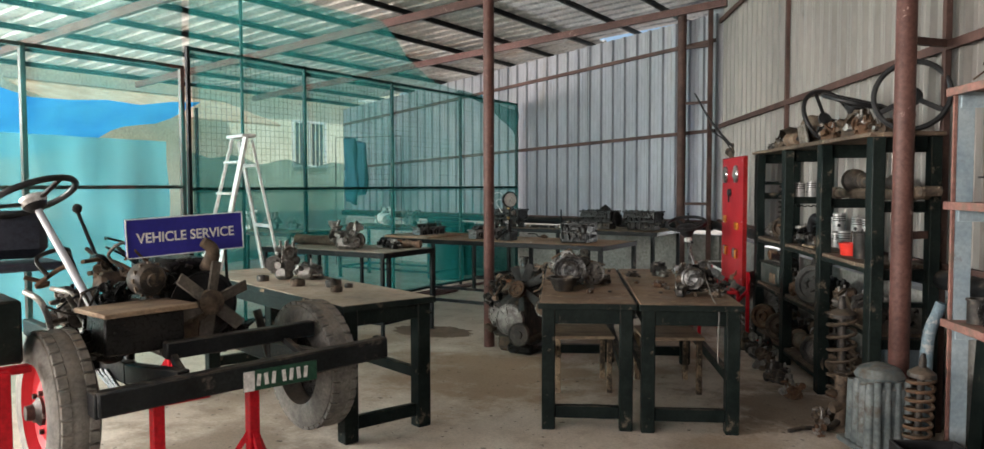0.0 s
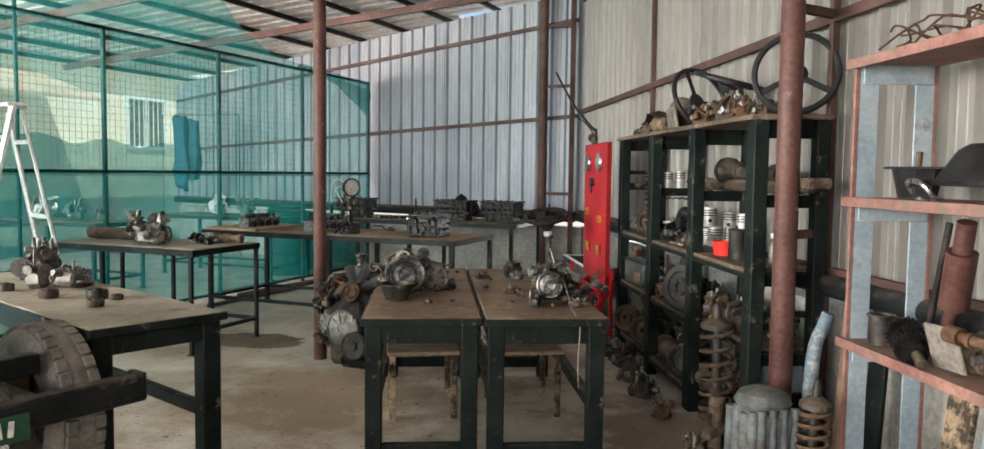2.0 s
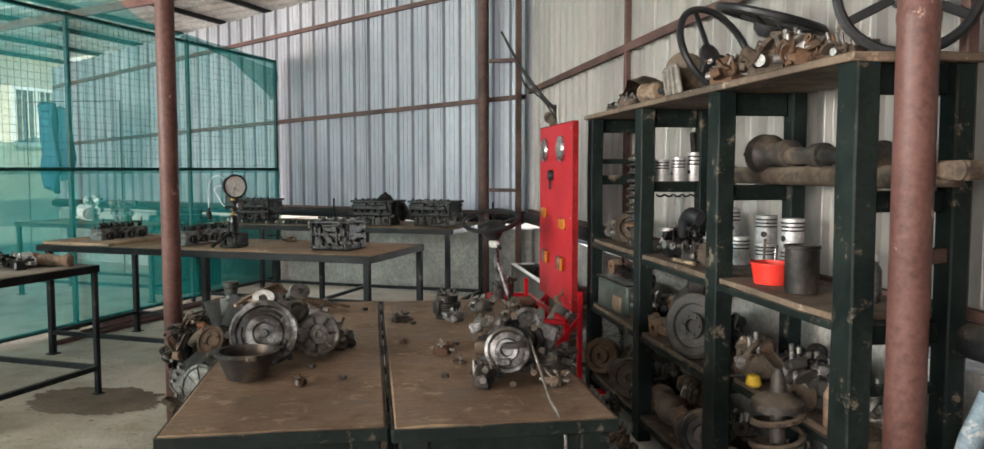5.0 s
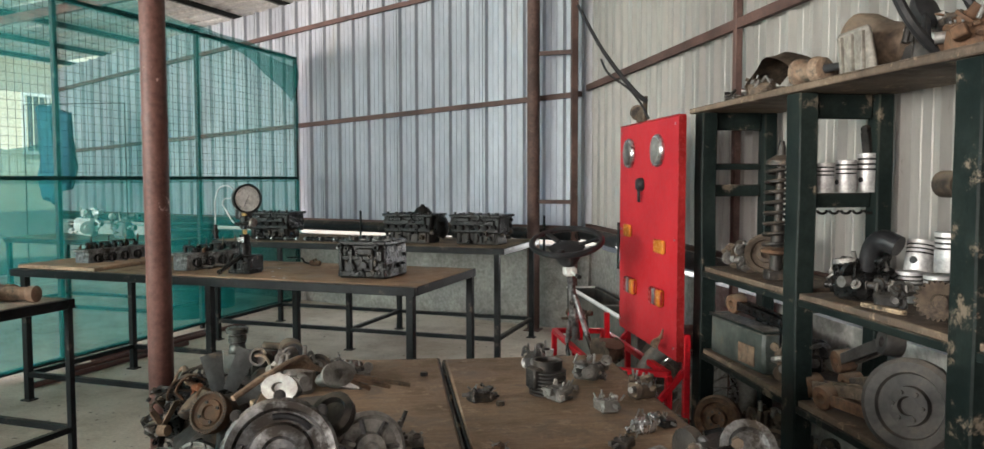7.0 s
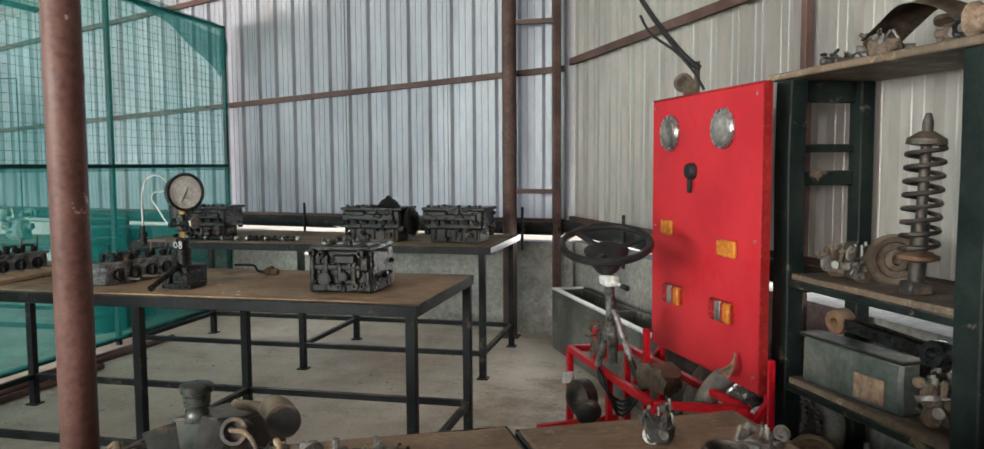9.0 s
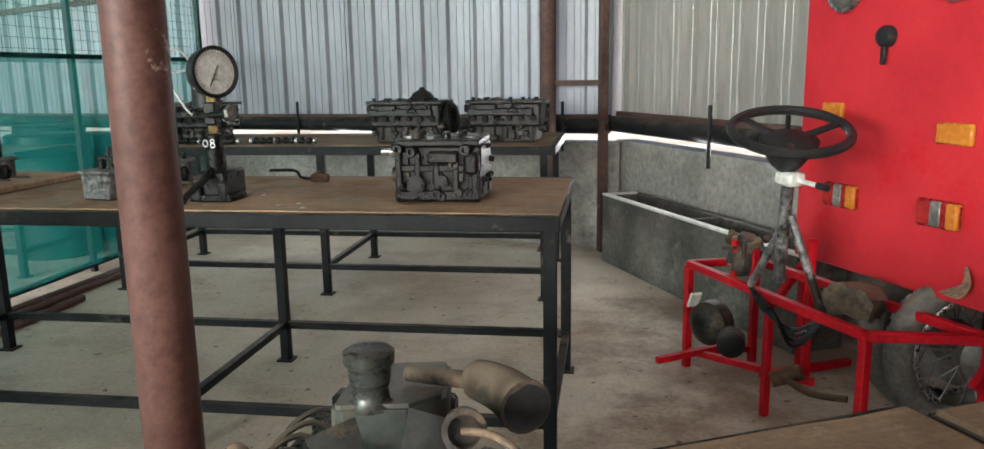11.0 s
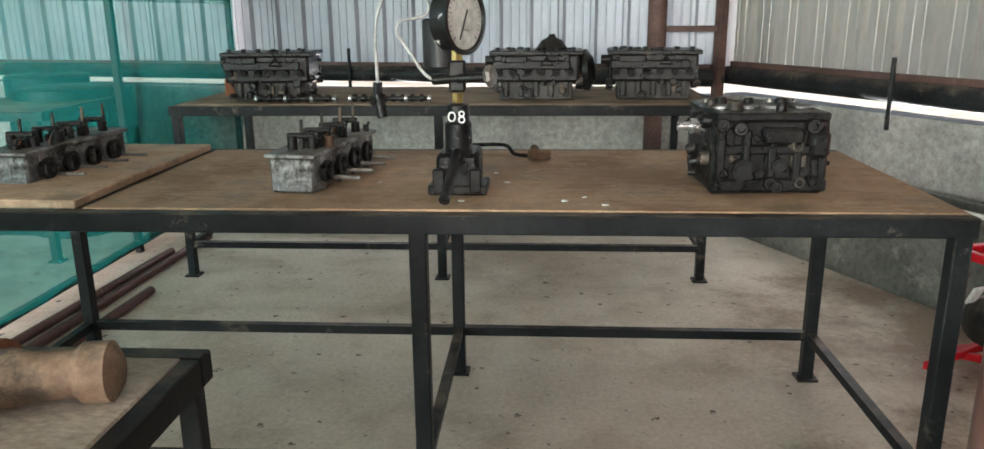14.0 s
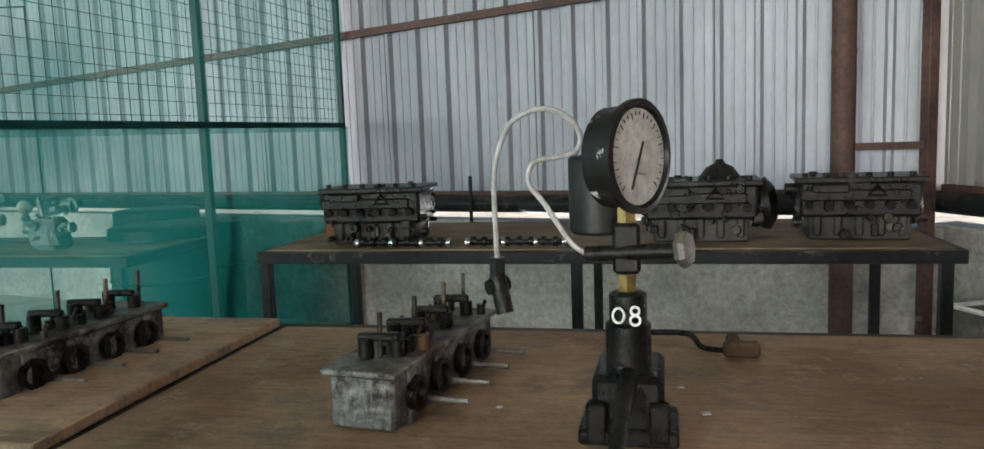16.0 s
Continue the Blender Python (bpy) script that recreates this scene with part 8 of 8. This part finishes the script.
# ---- demonstration chassis ----
def coil(rng):
    """A short slack run of hose among the engine parts."""
    x, y, z = rng.uniform(-0.55, 0.05), rng.uniform(0.55, 1.1), rng.uniform(0.78, 0.93)
    out = [(x, y, z)]
    for i in range(4):
        x, y, z = x + rng.uniform(-0.14, 0.08), y + rng.uniform(-0.08, 0.12), min(1.1, max(0.68, z + rng.uniform(-0.1, 0.13)))
        out.append((x, y, z))
    return out


CH = pose(-1.03, 3.6, 0, 0, 0, 74.9)   # x runs along the bumper, y back along the frame
ch = thing("demonstration_chassis", CH, "bare black vehicle chassis with engine and wheels on red stands", "chassis")
made("bumper_beam", lambda bm: (span(bm, (-0.66, 0, 0.53), (0.69, 0, 0.565), 0.07, 0.10, 0.008), box(bm, (-0.655, 0.03, 0.525), (0.03, 0.09, 0.10), None, 0.006), box(bm, (0.685, 0.03, 0.565), (0.03, 0.09, 0.10), None, 0.006)), M["steel"], ch, "black steel front beam")
made("cross_member", lambda bm: span(bm, (-0.30, 0.25, 0.65), (0.43, 0.25, 0.66), 0.06, 0.075, 0.006), M["steel"], ch)
for x in (-0.36, 0.36):
    made("frame_rail", lambda bm: (span(bm, (x * 0.85, 0.03, 0.56), (x, 0.5, 0.52), 0.06, 0.09, 0.006), span(bm, (x, 0.5, 0.52), (x, 2.3, 0.50), 0.06, 0.10, 0.006)), M["steel"], ch)
    made("strut", lambda bm: span(bm, (x * 0.8, 0.05, 0.56), (x * 0.75, 0.25, 0.63), 0.03, 0.03, 0.003), M["steel"], ch)
M["hubgrey"] = surface("dusty_grey_plastic", (0.10, 0.09, 0.078), (0.19, 0.17, 0.145), 0.75, 0.0, 6.0, 50, (0.06, 0.05, 0.04), (0.56, 0.7), 8.0, 0.2)
for x in (-0.40, 0.40):
    for k in range(3):
        made("spring_leaf", lambda bm: pipe(bm, [(x, 0.12 + 0.07 * k, 0.47 + 0.012 * k), (x, 0.35 + 0.02 * k, 0.415 + 0.013 * k), (x, 0.55 - 0.02 * k, 0.415 + 0.013 * k), (x, 0.85 - 0.07 * k, 0.48 + 0.012 * k)], 0.011, 6), M["blackiron"], ch)
    made("spring_shackle", lambda bm: (box(bm, (x, 0.12, 0.51), (0.05, 0.03, 0.09), None, 0.006), box(bm, (x, 0.86, 0.51), (0.05, 0.03, 0.09), None, 0.006)), M["blackiron"], ch)
    made("damper", lambda bm: (rod(bm, (x * 0.9, 0.52, 0.40), (x * 0.8, 0.62, 0.72), 0.022, seg=14), rod(bm, (x * 0.9, 0.50, 0.36), (x * 0.9, 0.52, 0.40), 0.014, seg=10)), M["iron"], ch)
made("track_bar", lambda bm: rod(bm, (-0.55, 0.34, 0.40), (0.52, 0.34, 0.41), 0.013, seg=10), M["iron"], ch)
made("steering_box", lambda bm: (casting(bm, random.Random(12), (0.16, 0.16, 0.2), 8), bmesh.ops.translate(bm, vec=(-0.44, 0.52, 0.58), verts=list(bm.verts))), M["headdark"], ch)
made("axle", lambda bm: (rod(bm, (-0.6, 0.45, 0.43), (0.6, 0.45, 0.43), 0.032, seg=16), box(bm, (0, 0.45, 0.42), (0.5, 0.06, 0.07), None, 0.01)), M["blackiron"], ch)
plate = made("number_plate", lambda bm: box(bm, (0.10, -0.042, 0.525), (0.36, 0.006, 0.09), None, 0.002), surface("dark_green_plate", (0.012, 0.05, 0.03), (0.02, 0.075, 0.045), 0.5, 0, 4, 40, (0.06, 0.05, 0.04), (0.6, 0.75), 6), ch, "dark green plate with pale bars")
made("plate_corner", lambda bm: box(bm, (-0.055, -0.0465, 0.525), (0.05, 0.003, 0.086)), M["cloth"], plate)
for k in range(7):
    made("pale_bar", lambda bm: box(bm, (-0.01 + 0.036 * k + (0.014 if k > 2 else 0), -0.0465, 0.526), (0.017, 0.003, 0.052), Matrix.Rotation(0.1 * (-1) ** k, 3, "Y")), M["cloth"], plate)


def road_wheel(x, out, rimmat, rimlabel="red painted steel rim"):
    w = aim((x, 0.45, 0.43), (out, 0, 0))
    prof = [(0.20, -0.09), (0.27, -0.095), (0.315, -0.075), (0.332, -0.03), (0.335, 0.0), (0.332, 0.03), (0.315, 0.075), (0.27, 0.095), (0.20, 0.09)]
    wheel = made("wheel", lambda bm: (lathe(bm, prof + [prof[0]], 44, w, False)), M["rubber"], ch, "worn dusty rubber tyre")
    made("tread_block", lambda bm: [box(bm, w @ Matrix.Rotation(2 * math.pi * k / 36, 4, "Z") @ Vector((0.3265, 0, s * 0.05)), (0.02, 0.048, 0.04), (w @ Matrix.Rotation(2 * math.pi * k / 36, 4, "Z")).to_3x3().normalized(), 0.003) for k in range(36) for s in (-1, 1)], M["rubber"], wheel)["kind"] = "stuff"
    made("rim", lambda bm: lathe(bm, [(0.205, 0.02), (0.21, 0.085), (0.198, 0.09), (0.185, 0.05), (0.15, 0.035), (0.11, 0.055), (0.07, 0.06), (0.05, 0.03)], 36, w), rimmat, wheel, rimlabel)
    made("hub", lambda bm: (lathe(bm, [(0.055, 0.02), (0.06, 0.07), (0.035, 0.09), (0.03, 0.12), (0.01, 0.122)], 20, w), bolts(bm, w @ Vector((0, 0, 0.06)), 0.085, 5, 0.02, (out, 0, 0))), M["iron"], wheel)


road_wheel(-0.68, -1, M["red"])
road_wheel(0.54, 1, M["blackiron"], "dark rusty steel rim")
for x, y in ((-0.38, 0.14), (0.03, 0.10), (-0.30, 1.9), (0.36, 1.9)):
    st = made("axle_stand", lambda bm: (box(bm, (x, y, 0.25), (0.05, 0.05, 0.5), None, 0.004), [span(bm, (x, y, 0.28), (x + dx, y + dy, 0.012), 0.025, 0.025) for dx, dy in ((0.14, 0.1), (-0.14, 0.1), (0.0, -0.16))], box(bm, (x, y, 0.007), (0.36, 0.36, 0.014))), M["redframe"], ch, "red steel axle stand")
made("engine_case", lambda bm: (box(bm, (-0.02, 0.85, 0.72), (0.36, 0.62, 0.36), None, 0.03), box(bm, (-0.02, 0.9, 0.95), (0.24, 0.5, 0.12), None, 0.03), rough_up(bm, 0.01, 7)), M["blackiron"], ch)
made("fan_pulley", lambda bm: lathe(bm, [(0.05, 0), (0.06, 0.02), (0.06, 0.05), (0.03, 0.06)], 22, aim((-0.02, 0.44, 0.82), (0, -1, 0))), M["brownpart"], ch)
made("fan_shroud", lambda bm: lathe(bm, [(0.02, 0.0), (0.155, 0.0), (0.165, 0.03), (0.158, 0.03), (0.15, 0.008), (0.02, 0.008)], 32, aim((-0.02, 0.51, 0.80), (0, -1, 0))), M["black"], ch, "round black fan shroud")
for k in range(6):
    def paddle(bm, a=2 * math.pi * k / 6 + 0.35):
        m = aim((-0.02, 0.41, 0.82), (0, -1, 0)) @ Matrix.Rotation(a, 4, "Z")
        box(bm, m @ Vector((0.125, 0, 0)), (0.14, 0.066, 0.012), (m @ Matrix.Rotation(0.45, 4, "X")).to_3x3(), 0.005)
    made("fan_blade", paddle, M["hubgrey"], ch, "dusty grey fan blade")
made("alternator", lambda bm: (lathe(bm, [(0.06, -0.07), (0.075, -0.05), (0.075, 0.03), (0.06, 0.05), (0.03, 0.055), (0.03, 0.075)], 24, aim((-0.27, 0.52, 0.94), (0.1, -1, 0)))), M["iron"], ch, "dusty finned alternator")
made("alternator_fins", lambda bm: [box(bm, aim((-0.27, 0.52, 0.94), (0.1, -1, 0)) @ Vector((0.074 * math.cos(a), 0.074 * math.sin(a), 0.02)), (0.014, 0.02, 0.02)) for a in np.linspace(0, 5.8, 12)], M["brownpart"], ch)["kind"] = "stuff"
made("wooden_board", lambda bm: (box(bm, (-0.36, 0.40, 0.83), (0.42, 0.3, 0.022), Matrix.Rotation(0.12, 3, "Z"), 0.004)), M["plydust"], ch, "dusty plywood piece on the frame")
made("battery_box", lambda bm: box(bm, (-0.36, 0.42, 0.73), (0.34, 0.24, 0.17), None, 0.008), M["blackiron"], ch)
made("air_pipe", lambda bm: pipe(bm, [(0.06, 0.62, 0.96), (0.06, 0.56, 1.03), (0.04, 0.53, 1.07), (0.0, 0.53, 1.10)], [0.04, 0.035, 0.03, 0.026], 12), M["brownpart"], ch)
for k, (x, y, z, sx, sy, sz) in enumerate(((-0.18, 0.60, 0.90, 0.2, 0.16, 0.14), (-0.02, 0.72, 0.97, 0.22, 0.2, 0.12), (0.12, 0.70, 0.86, 0.14, 0.2, 0.16), (-0.36, 0.70, 0.86, 0.22, 0.2, 0.16), (-0.5, 0.82, 0.80, 0.2, 0.25, 0.18), (-0.30, 0.95, 0.93, 0.24, 0.22, 0.16), (-0.55, 0.52, 0.70, 0.18, 0.22, 0.2), (0.16, 0.95, 0.90, 0.18, 0.25, 0.16), (-0.12, 0.46, 0.72, 0.22, 0.12, 0.2), (0.15, 0.5, 0.66, 0.18, 0.14, 0.16))):
    made("engine_casting", lambda bm: (casting(bm, random.Random(70 + k), (sx, sy, sz), 9), bmesh.ops.transform(bm, matrix=pose(x, y, z - sz / 2, 0, 0, 20 * k), verts=list(bm.verts))), (M["blackiron"], M["iron"], M["brownpart"])[k % 3], ch)
rr = random.Random(4)
for k in range(18):
    made("hose_loop", lambda bm: pipe(bm, coil(rr), rr.choice((0.006, 0.008, 0.011)), 7), (M["blackiron"], M["blackiron"], M["iron"], M["rust"])[k % 4], ch)
for k in range(8):
    made("linkage", lambda bm: rod(bm, (rr.uniform(-0.75, -0.3), rr.uniform(0.5, 1.1), rr.uniform(0.6, 0.85)), (rr.uniform(-0.6, 0.0), rr.uniform(0.6, 1.3), rr.uniform(0.65, 0.9)), 0.012, seg=8), M["iron"] if k % 2 else M["alu"], ch)
made("steering_column", lambda bm: (rod(bm, (-0.64, 0.90, 1.30), (-0.46, 0.62, 0.78), 0.016, 0.02, 14)), M["sheet"], ch, "pale grey steering column tube")
swm = aim((-0.645, 0.91, 1.32), (-0.25, 0.4, 0.9))
steering_wheel_parts(ch, swm, 0.195, 3, M["black"])
made("wheel_cap", lambda bm: lathe(bm, [(0.05, -0.045), (0.062, -0.02), (0.055, 0.0), (0.02, 0.01)], 22, swm), M["ladder"], ch, "pale round horn cap")
made("gear_lever", lambda bm: (rod(bm, (-0.32, 1.0, 0.95), (-0.42, 1.02, 1.25), 0.009, seg=8), bmesh.ops.create_uvsphere(bm, u_segments=12, v_segments=8, radius=0.024, matrix=pose(-0.42, 1.02, 1.26))), M["black"], ch)
seat = made("dashboard", lambda bm: (box(bm, (-0.75, 1.25, 1.13), (0.5, 0.12, 0.24), None, 0.05), box(bm, (-0.75, 1.2, 0.98), (0.55, 0.3, 0.04), None, 0.01)), surface("dark_blue_grey_vinyl", (0.03, 0.035, 0.05), (0.06, 0.065, 0.085), 0.45, 0, 3, 40), ch, "dark blue-grey padded dash")
made("pedal_box", lambda bm: (box(bm, (-0.95, 0.55, 0.78), (0.28, 0.3, 0.26), None, 0.01)), M["greenblack"], ch)
made("pedal", lambda bm: (pipe(bm, [(-0.72, 0.75, 0.9), (-0.68, 0.65, 0.86), (-0.66, 0.6, 0.74), (-0.72, 0.55, 0.66)], 0.014, 8), pipe(bm, [(-0.6, 0.8, 0.9), (-0.55, 0.68, 0.88), (-0.52, 0.6, 0.8)], 0.012, 8)), M["alu"], ch)
made("front_stand", lambda bm: (box(bm, (-0.92, 0.24, 0.33), (0.05, 0.05, 0.66), None, 0.004), box(bm, (-0.92, 0.3, 0.65), (0.22, 0.05, 0.03), None, 0.004)), M["redframe"], ch, "red steel post")

sign = thing("name_board", CH @ pose(-0.05, 0.60, 1.135, 0, -2.5, 0), "blue sign board reading vehicle service in white", "sign")
made("board", lambda bm: box(bm, (0, 0, 0), (0.575, 0.012, 0.185), None, 0.002), M["signblue"], sign)
made("border", lambda bm: [box(bm, c, s) for c, s in (((0, -0.008, 0.0905), (0.575, 0.005, 0.005)), ((0, -0.008, -0.0905), (0.575, 0.005, 0.005)), ((0.285, -0.008, 0), (0.005, 0.005, 0.18)), ((-0.285, -0.008, 0), (0.005, 0.005, 0.18)))], M["signwhite"], sign)
txt = bpy.data.curves.new("lettering", "FONT")
txt.body, txt.size, txt.extrude, txt.align_x, txt.align_y, txt.offset = "VEHICLE SERVICE", 0.066, 0.0012, "CENTER", "CENTER", 0.0012
tob = new("lettering_source", txt)
dg = bpy.context.evaluated_depsgraph_get()
tmesh = bpy.data.meshes.new_from_object(tob.evaluated_get(dg))
bpy.data.objects.remove(tob)
tmesh.materials.clear()
tmesh.materials.append(M["signwhite"])
let = new("lettering", tmesh)
let.parent = sign
let.matrix_basis = pose(0, -0.0085, -0.003, 90, 0, 0) @ Matrix.Diagonal((0.94, 1, 1, 1))
made("prop", lambda bm: (rod(bm, (-0.2, 0.02, -0.36), (-0.2, 0.02, 0.0), 0.008, seg=8), rod(bm, (0.2, 0.02, -0.32), (0.2, 0.02, 0.0), 0.008, seg=8)), M["iron"], sign)

# ---- step ladder in the cage ----
lad = thing("step_ladder", pose(-3.99, 6.08, 0, 0, 0, -21), "tall dull aluminium step ladder standing open", "ladder")
for s in (-1, 1):
    made("front_rail", lambda bm: span(bm, (s * 0.25, -0.42, 0), (s * 0.17, 0, 1.80), 0.06, 0.025, 0.003), M["ladder"], lad)
    made("rear_rail", lambda bm: span(bm, (s * 0.23, 0.40, 0), (s * 0.16, 0.06, 1.77), 0.045, 0.02, 0.003), M["ladder"], lad)
for k in range(6):
    f = (k + 0.7) / 6.5
    made("tread", lambda bm: box(bm, (0, -0.42 * (1 - f), 1.80 * f), (0.46 - 0.15 * f, 0.08, 0.02), None, 0.003), M["ladder"], lad)
    if k % 2:
        made("rear_bar", lambda bm: span(bm, (-0.22 + 0.06 * f, 0.40 - 0.34 * f, 1.77 * f), (0.22 - 0.06 * f, 0.40 - 0.34 * f, 1.77 * f), 0.02, 0.03), M["ladder"], lad)
made("top_cap", lambda bm: box(bm, (0, 0.02, 1.81), (0.40, 0.13, 0.03), None, 0.006), M["ladder"], lad)

# ---- more of the net cage, and what stands behind it ----
ext = thing("net_screen", pose(-4.4, 0, 0), "brown steel screen frame hung with blue-green net", "screen")
for y in (4.42, 2.9, 5.80):
    made("upright", lambda bm: box(bm, (0, y, 1.21), (0.04, 0.04, 2.42), None, 0.003), M["primer"], ext)
for z in (1.36, 2.42):
    made("rail", lambda bm: span(bm, (0, 2.5, z), (0, 5.82, z), 0.03, 0.03), M["primer"], ext)
made("net", lambda bm: drape(bm, [(2.5, 3.3), (5.80, 3.28)], 0.06, 0.03), M["netthin"], ext, "thin sagging green net")
made("tall_upright", lambda bm: box(bm, (0, 6.48, 1.63), (0.025, 0.025, 3.26), None, 0.002), M["steel"], cage)
made("blue_cloth", lambda bm: drape(bm, [(2.2, 1.86), (6.6, 1.84)], 0.05, -1.3, 0.05), net_material("pale_blue_cloth", (0.09, 0.25, 0.29), 0.85), ext, "hanging pale blue-green cloth")
for p in ((-4.18, 8.6, -4.12, 10.5), (-4.27, 8.9, -4.2, 10.2), (-4.06, 8.2, -4.02, 9.6)):
    tagged(made("loose_pipe", lambda bm: rod(bm, (p[0], p[1], 0.022), (p[2], p[3], 0.022), 0.02, seg=12), M["primer"]), "long dusty steel pipe lying along the net", "pipe", "loose pipes")

for x, y, w in ((-5.6, 10.4, 1.8), (-6.4, 8.6, 1.6)):
    steel_table("workshop_table", x - w / 2, x + w / 2, y - 0.35, y + 0.35, 0.78, (x - w / 2 + 0.05, x + w / 2 - 0.05), "dark table seen behind the green net", [(x - w / 2, x + w / 2, 0.0, M["plydust"])])
for i, (x, y, r, h) in enumerate(((-5.0, 10.75, 0.27, 0.84), (-5.15, 11.3, 0.25, 0.8), (-5.6, 11.55, 0.26, 0.85))):
    dr = thing("oil_drum", pose(x, y, 0), "dark green steel drum standing behind the net", "drum", "drums")
    made("drum", lambda bm: lathe(bm, [(r * 0.97, 0), (r, 0.01), (r, h * 0.33), (r * 1.03, h * 0.34), (r, h * 0.35), (r, h * 0.66), (r * 1.03, h * 0.67), (r, h * 0.68), (r, h * 0.99), (r * 0.95, h)], 28), surface("green_drum_paint", (0.006, 0.022, 0.022), (0.012, 0.035, 0.034), 0.5, 0.1, 3, 30) if i == 0 else bpy.data.materials["green_drum_paint"], dr)
for i, (x, y, z, s) in enumerate(((-5.3, 10.3, 0.782, 0.3), (-5.9, 10.45, 0.782, 0.36), (-6.3, 8.6, 0.782, 0.3), (-6.8, 8.6, 0.782, 0.34), (-6.0, 8.7, 0.782, 0.2))):
    junk("boxed_part", pose(x, y, z, 0, 0, 15 * i), (s, s * 0.7, s * 0.8), M["white"] if i % 2 else M["bluegrey"], "pale machine part on a table behind the net", "part", 400 + i, 8)
cloth = thing("hanging_cloths", pose(-7.4, 11.4, 0), "dark blue-green work clothes hanging in the cage", "clothes")
for k in range(2):
    made("garment", lambda bm: (box(bm, (0.17 * k, 0.06 * k, 1.62 + 0.05 * k), (0.22 - 0.05 * k, 0.08, 1.1 - 0.2 * k), None, 0.02), bmesh.ops.subdivide_edges(bm, edges=list(bm.edges), cuts=3), rough_up(bm, 0.09, 7, k)), surface("dull_blue_cloth", (0.015, 0.06, 0.09), (0.03, 0.10, 0.14), 0.9, 0, 3, 40) if k == 0 else bpy.data.materials["dull_blue_cloth"], cloth)
made("hanging_rail", lambda bm: rod(bm, (-0.3, -0.05, 2.18), (0.95, 0.16, 2.18), 0.005, seg=8), M["steel"], cloth)
made("rail_post", lambda bm: (rod(bm, (-0.3, -0.05, 0), (-0.3, -0.05, 2.18), 0.006, seg=8), rod(bm, (0.95, 0.16, 0), (0.95, 0.16, 2.18), 0.006, seg=8)), M["steel"], cloth)

# ---- outside: tarpaulin and the pale building across the yard ----
tarp = thing("tarpaulin_shelter", pose(-10.2, 6.0, 0), "bright blue tarpaulin stretched over poles in the yard", "tarpaulin")
def sheet(bm):
    g = [[bm.verts.new((-3.2 * i / 12, -5 + (9.6 - 1.4 * i / 12) * j / 16, 2.75 - 0.95 * i / 12 + 0.07 * math.sin(i * 1.1 + j * 0.9) + 0.05 * math.sin(j * 2.1))) for j in range(17)] for i in range(13)]
    for a, b in zip(g, g[1:]):
        for k in range(16):
            bm.faces.new((a[k], a[k + 1], b[k + 1], b[k]))
made("sheet", sheet, M["tarp"], tarp)
for x, y, h in ((0, -4.9, 2.75), (0, -1.2, 2.75), (0, 4.5, 2.75), (-3.2, -4.9, 1.8), (-3.2, 3.1, 1.8)):
    made("pole", lambda bm: rod(bm, (x, y, 0), (x, y, h), 0.03, seg=10), M["steel"], tarp)
bld = thing("yard_building", pose(-16.0, 15.5, 0, 0, 0, 0), "pale cream plastered building with barred windows in sunlight", "building")
made("wall", lambda bm: box(bm, (0, 0, 2.4), (0.3, 16, 4.8)), M["cream"], bld)
made("plinth", lambda bm: box(bm, (0.2, 0, 0.3), (0.2, 16, 0.6), None, 0.01), M["concrete"], bld)
for y in (3.5, -6.5):
    win = made("window", lambda bm: box(bm, (0.14, y, 2.62), (0.06, 1.3, 1.3), None, 0.01), M["bluegrey"], bld, "grey recessed window")
    made("window_frame", lambda bm: [box(bm, c, s) for c, s in (((0.18, y, 3.30), (0.06, 1.42, 0.08)), ((0.18, y, 1.94), (0.1, 1.42, 0.08)), ((0.18, y - 0.68, 2.62), (0.06, 0.08, 1.3)), ((0.18, y + 0.68, 2.62), (0.06, 0.08, 1.3)), ((0.18, y, 2.62), (0.04, 0.05, 1.3)))], M["white"], win)
    for k in range(8):
        made("bar", lambda bm: rod(bm, (0.19, y - 0.6 + 0.17 * k, 1.98), (0.19, y - 0.6 + 0.17 * k, 3.26), 0.012, seg=6), M["cream"], win)
made("ledge", lambda bm: box(bm, (0.35, 0, 4.1), (0.6, 16, 0.1), None, 0.01), M["white"], bld)
made("awning", lambda bm: box(bm, (1.2, -2.6, 3.3), (2.6, 5.6, 0.06), Matrix.Rotation(radians(18), 3, "Y"), 0.01), surface("sunlit_clay_awning", (0.52, 0.36, 0.24), (0.66, 0.5, 0.36), 0.85, 0, 2.0, 25), bld, "pale clay coloured lean-to awning")
made("back_net", lambda bm: drape(bm, [(9.5, 1.95), (10.0, 1.82), (10.5, 1.9), (11.1, 1.74), (11.7, 1.86), (12.4, 1.72), (12.9, 1.82), (13.3, 1.8)], 0.05, -4.85, 0.05), M["netlow"], cage, "scalloped green net along the open side")
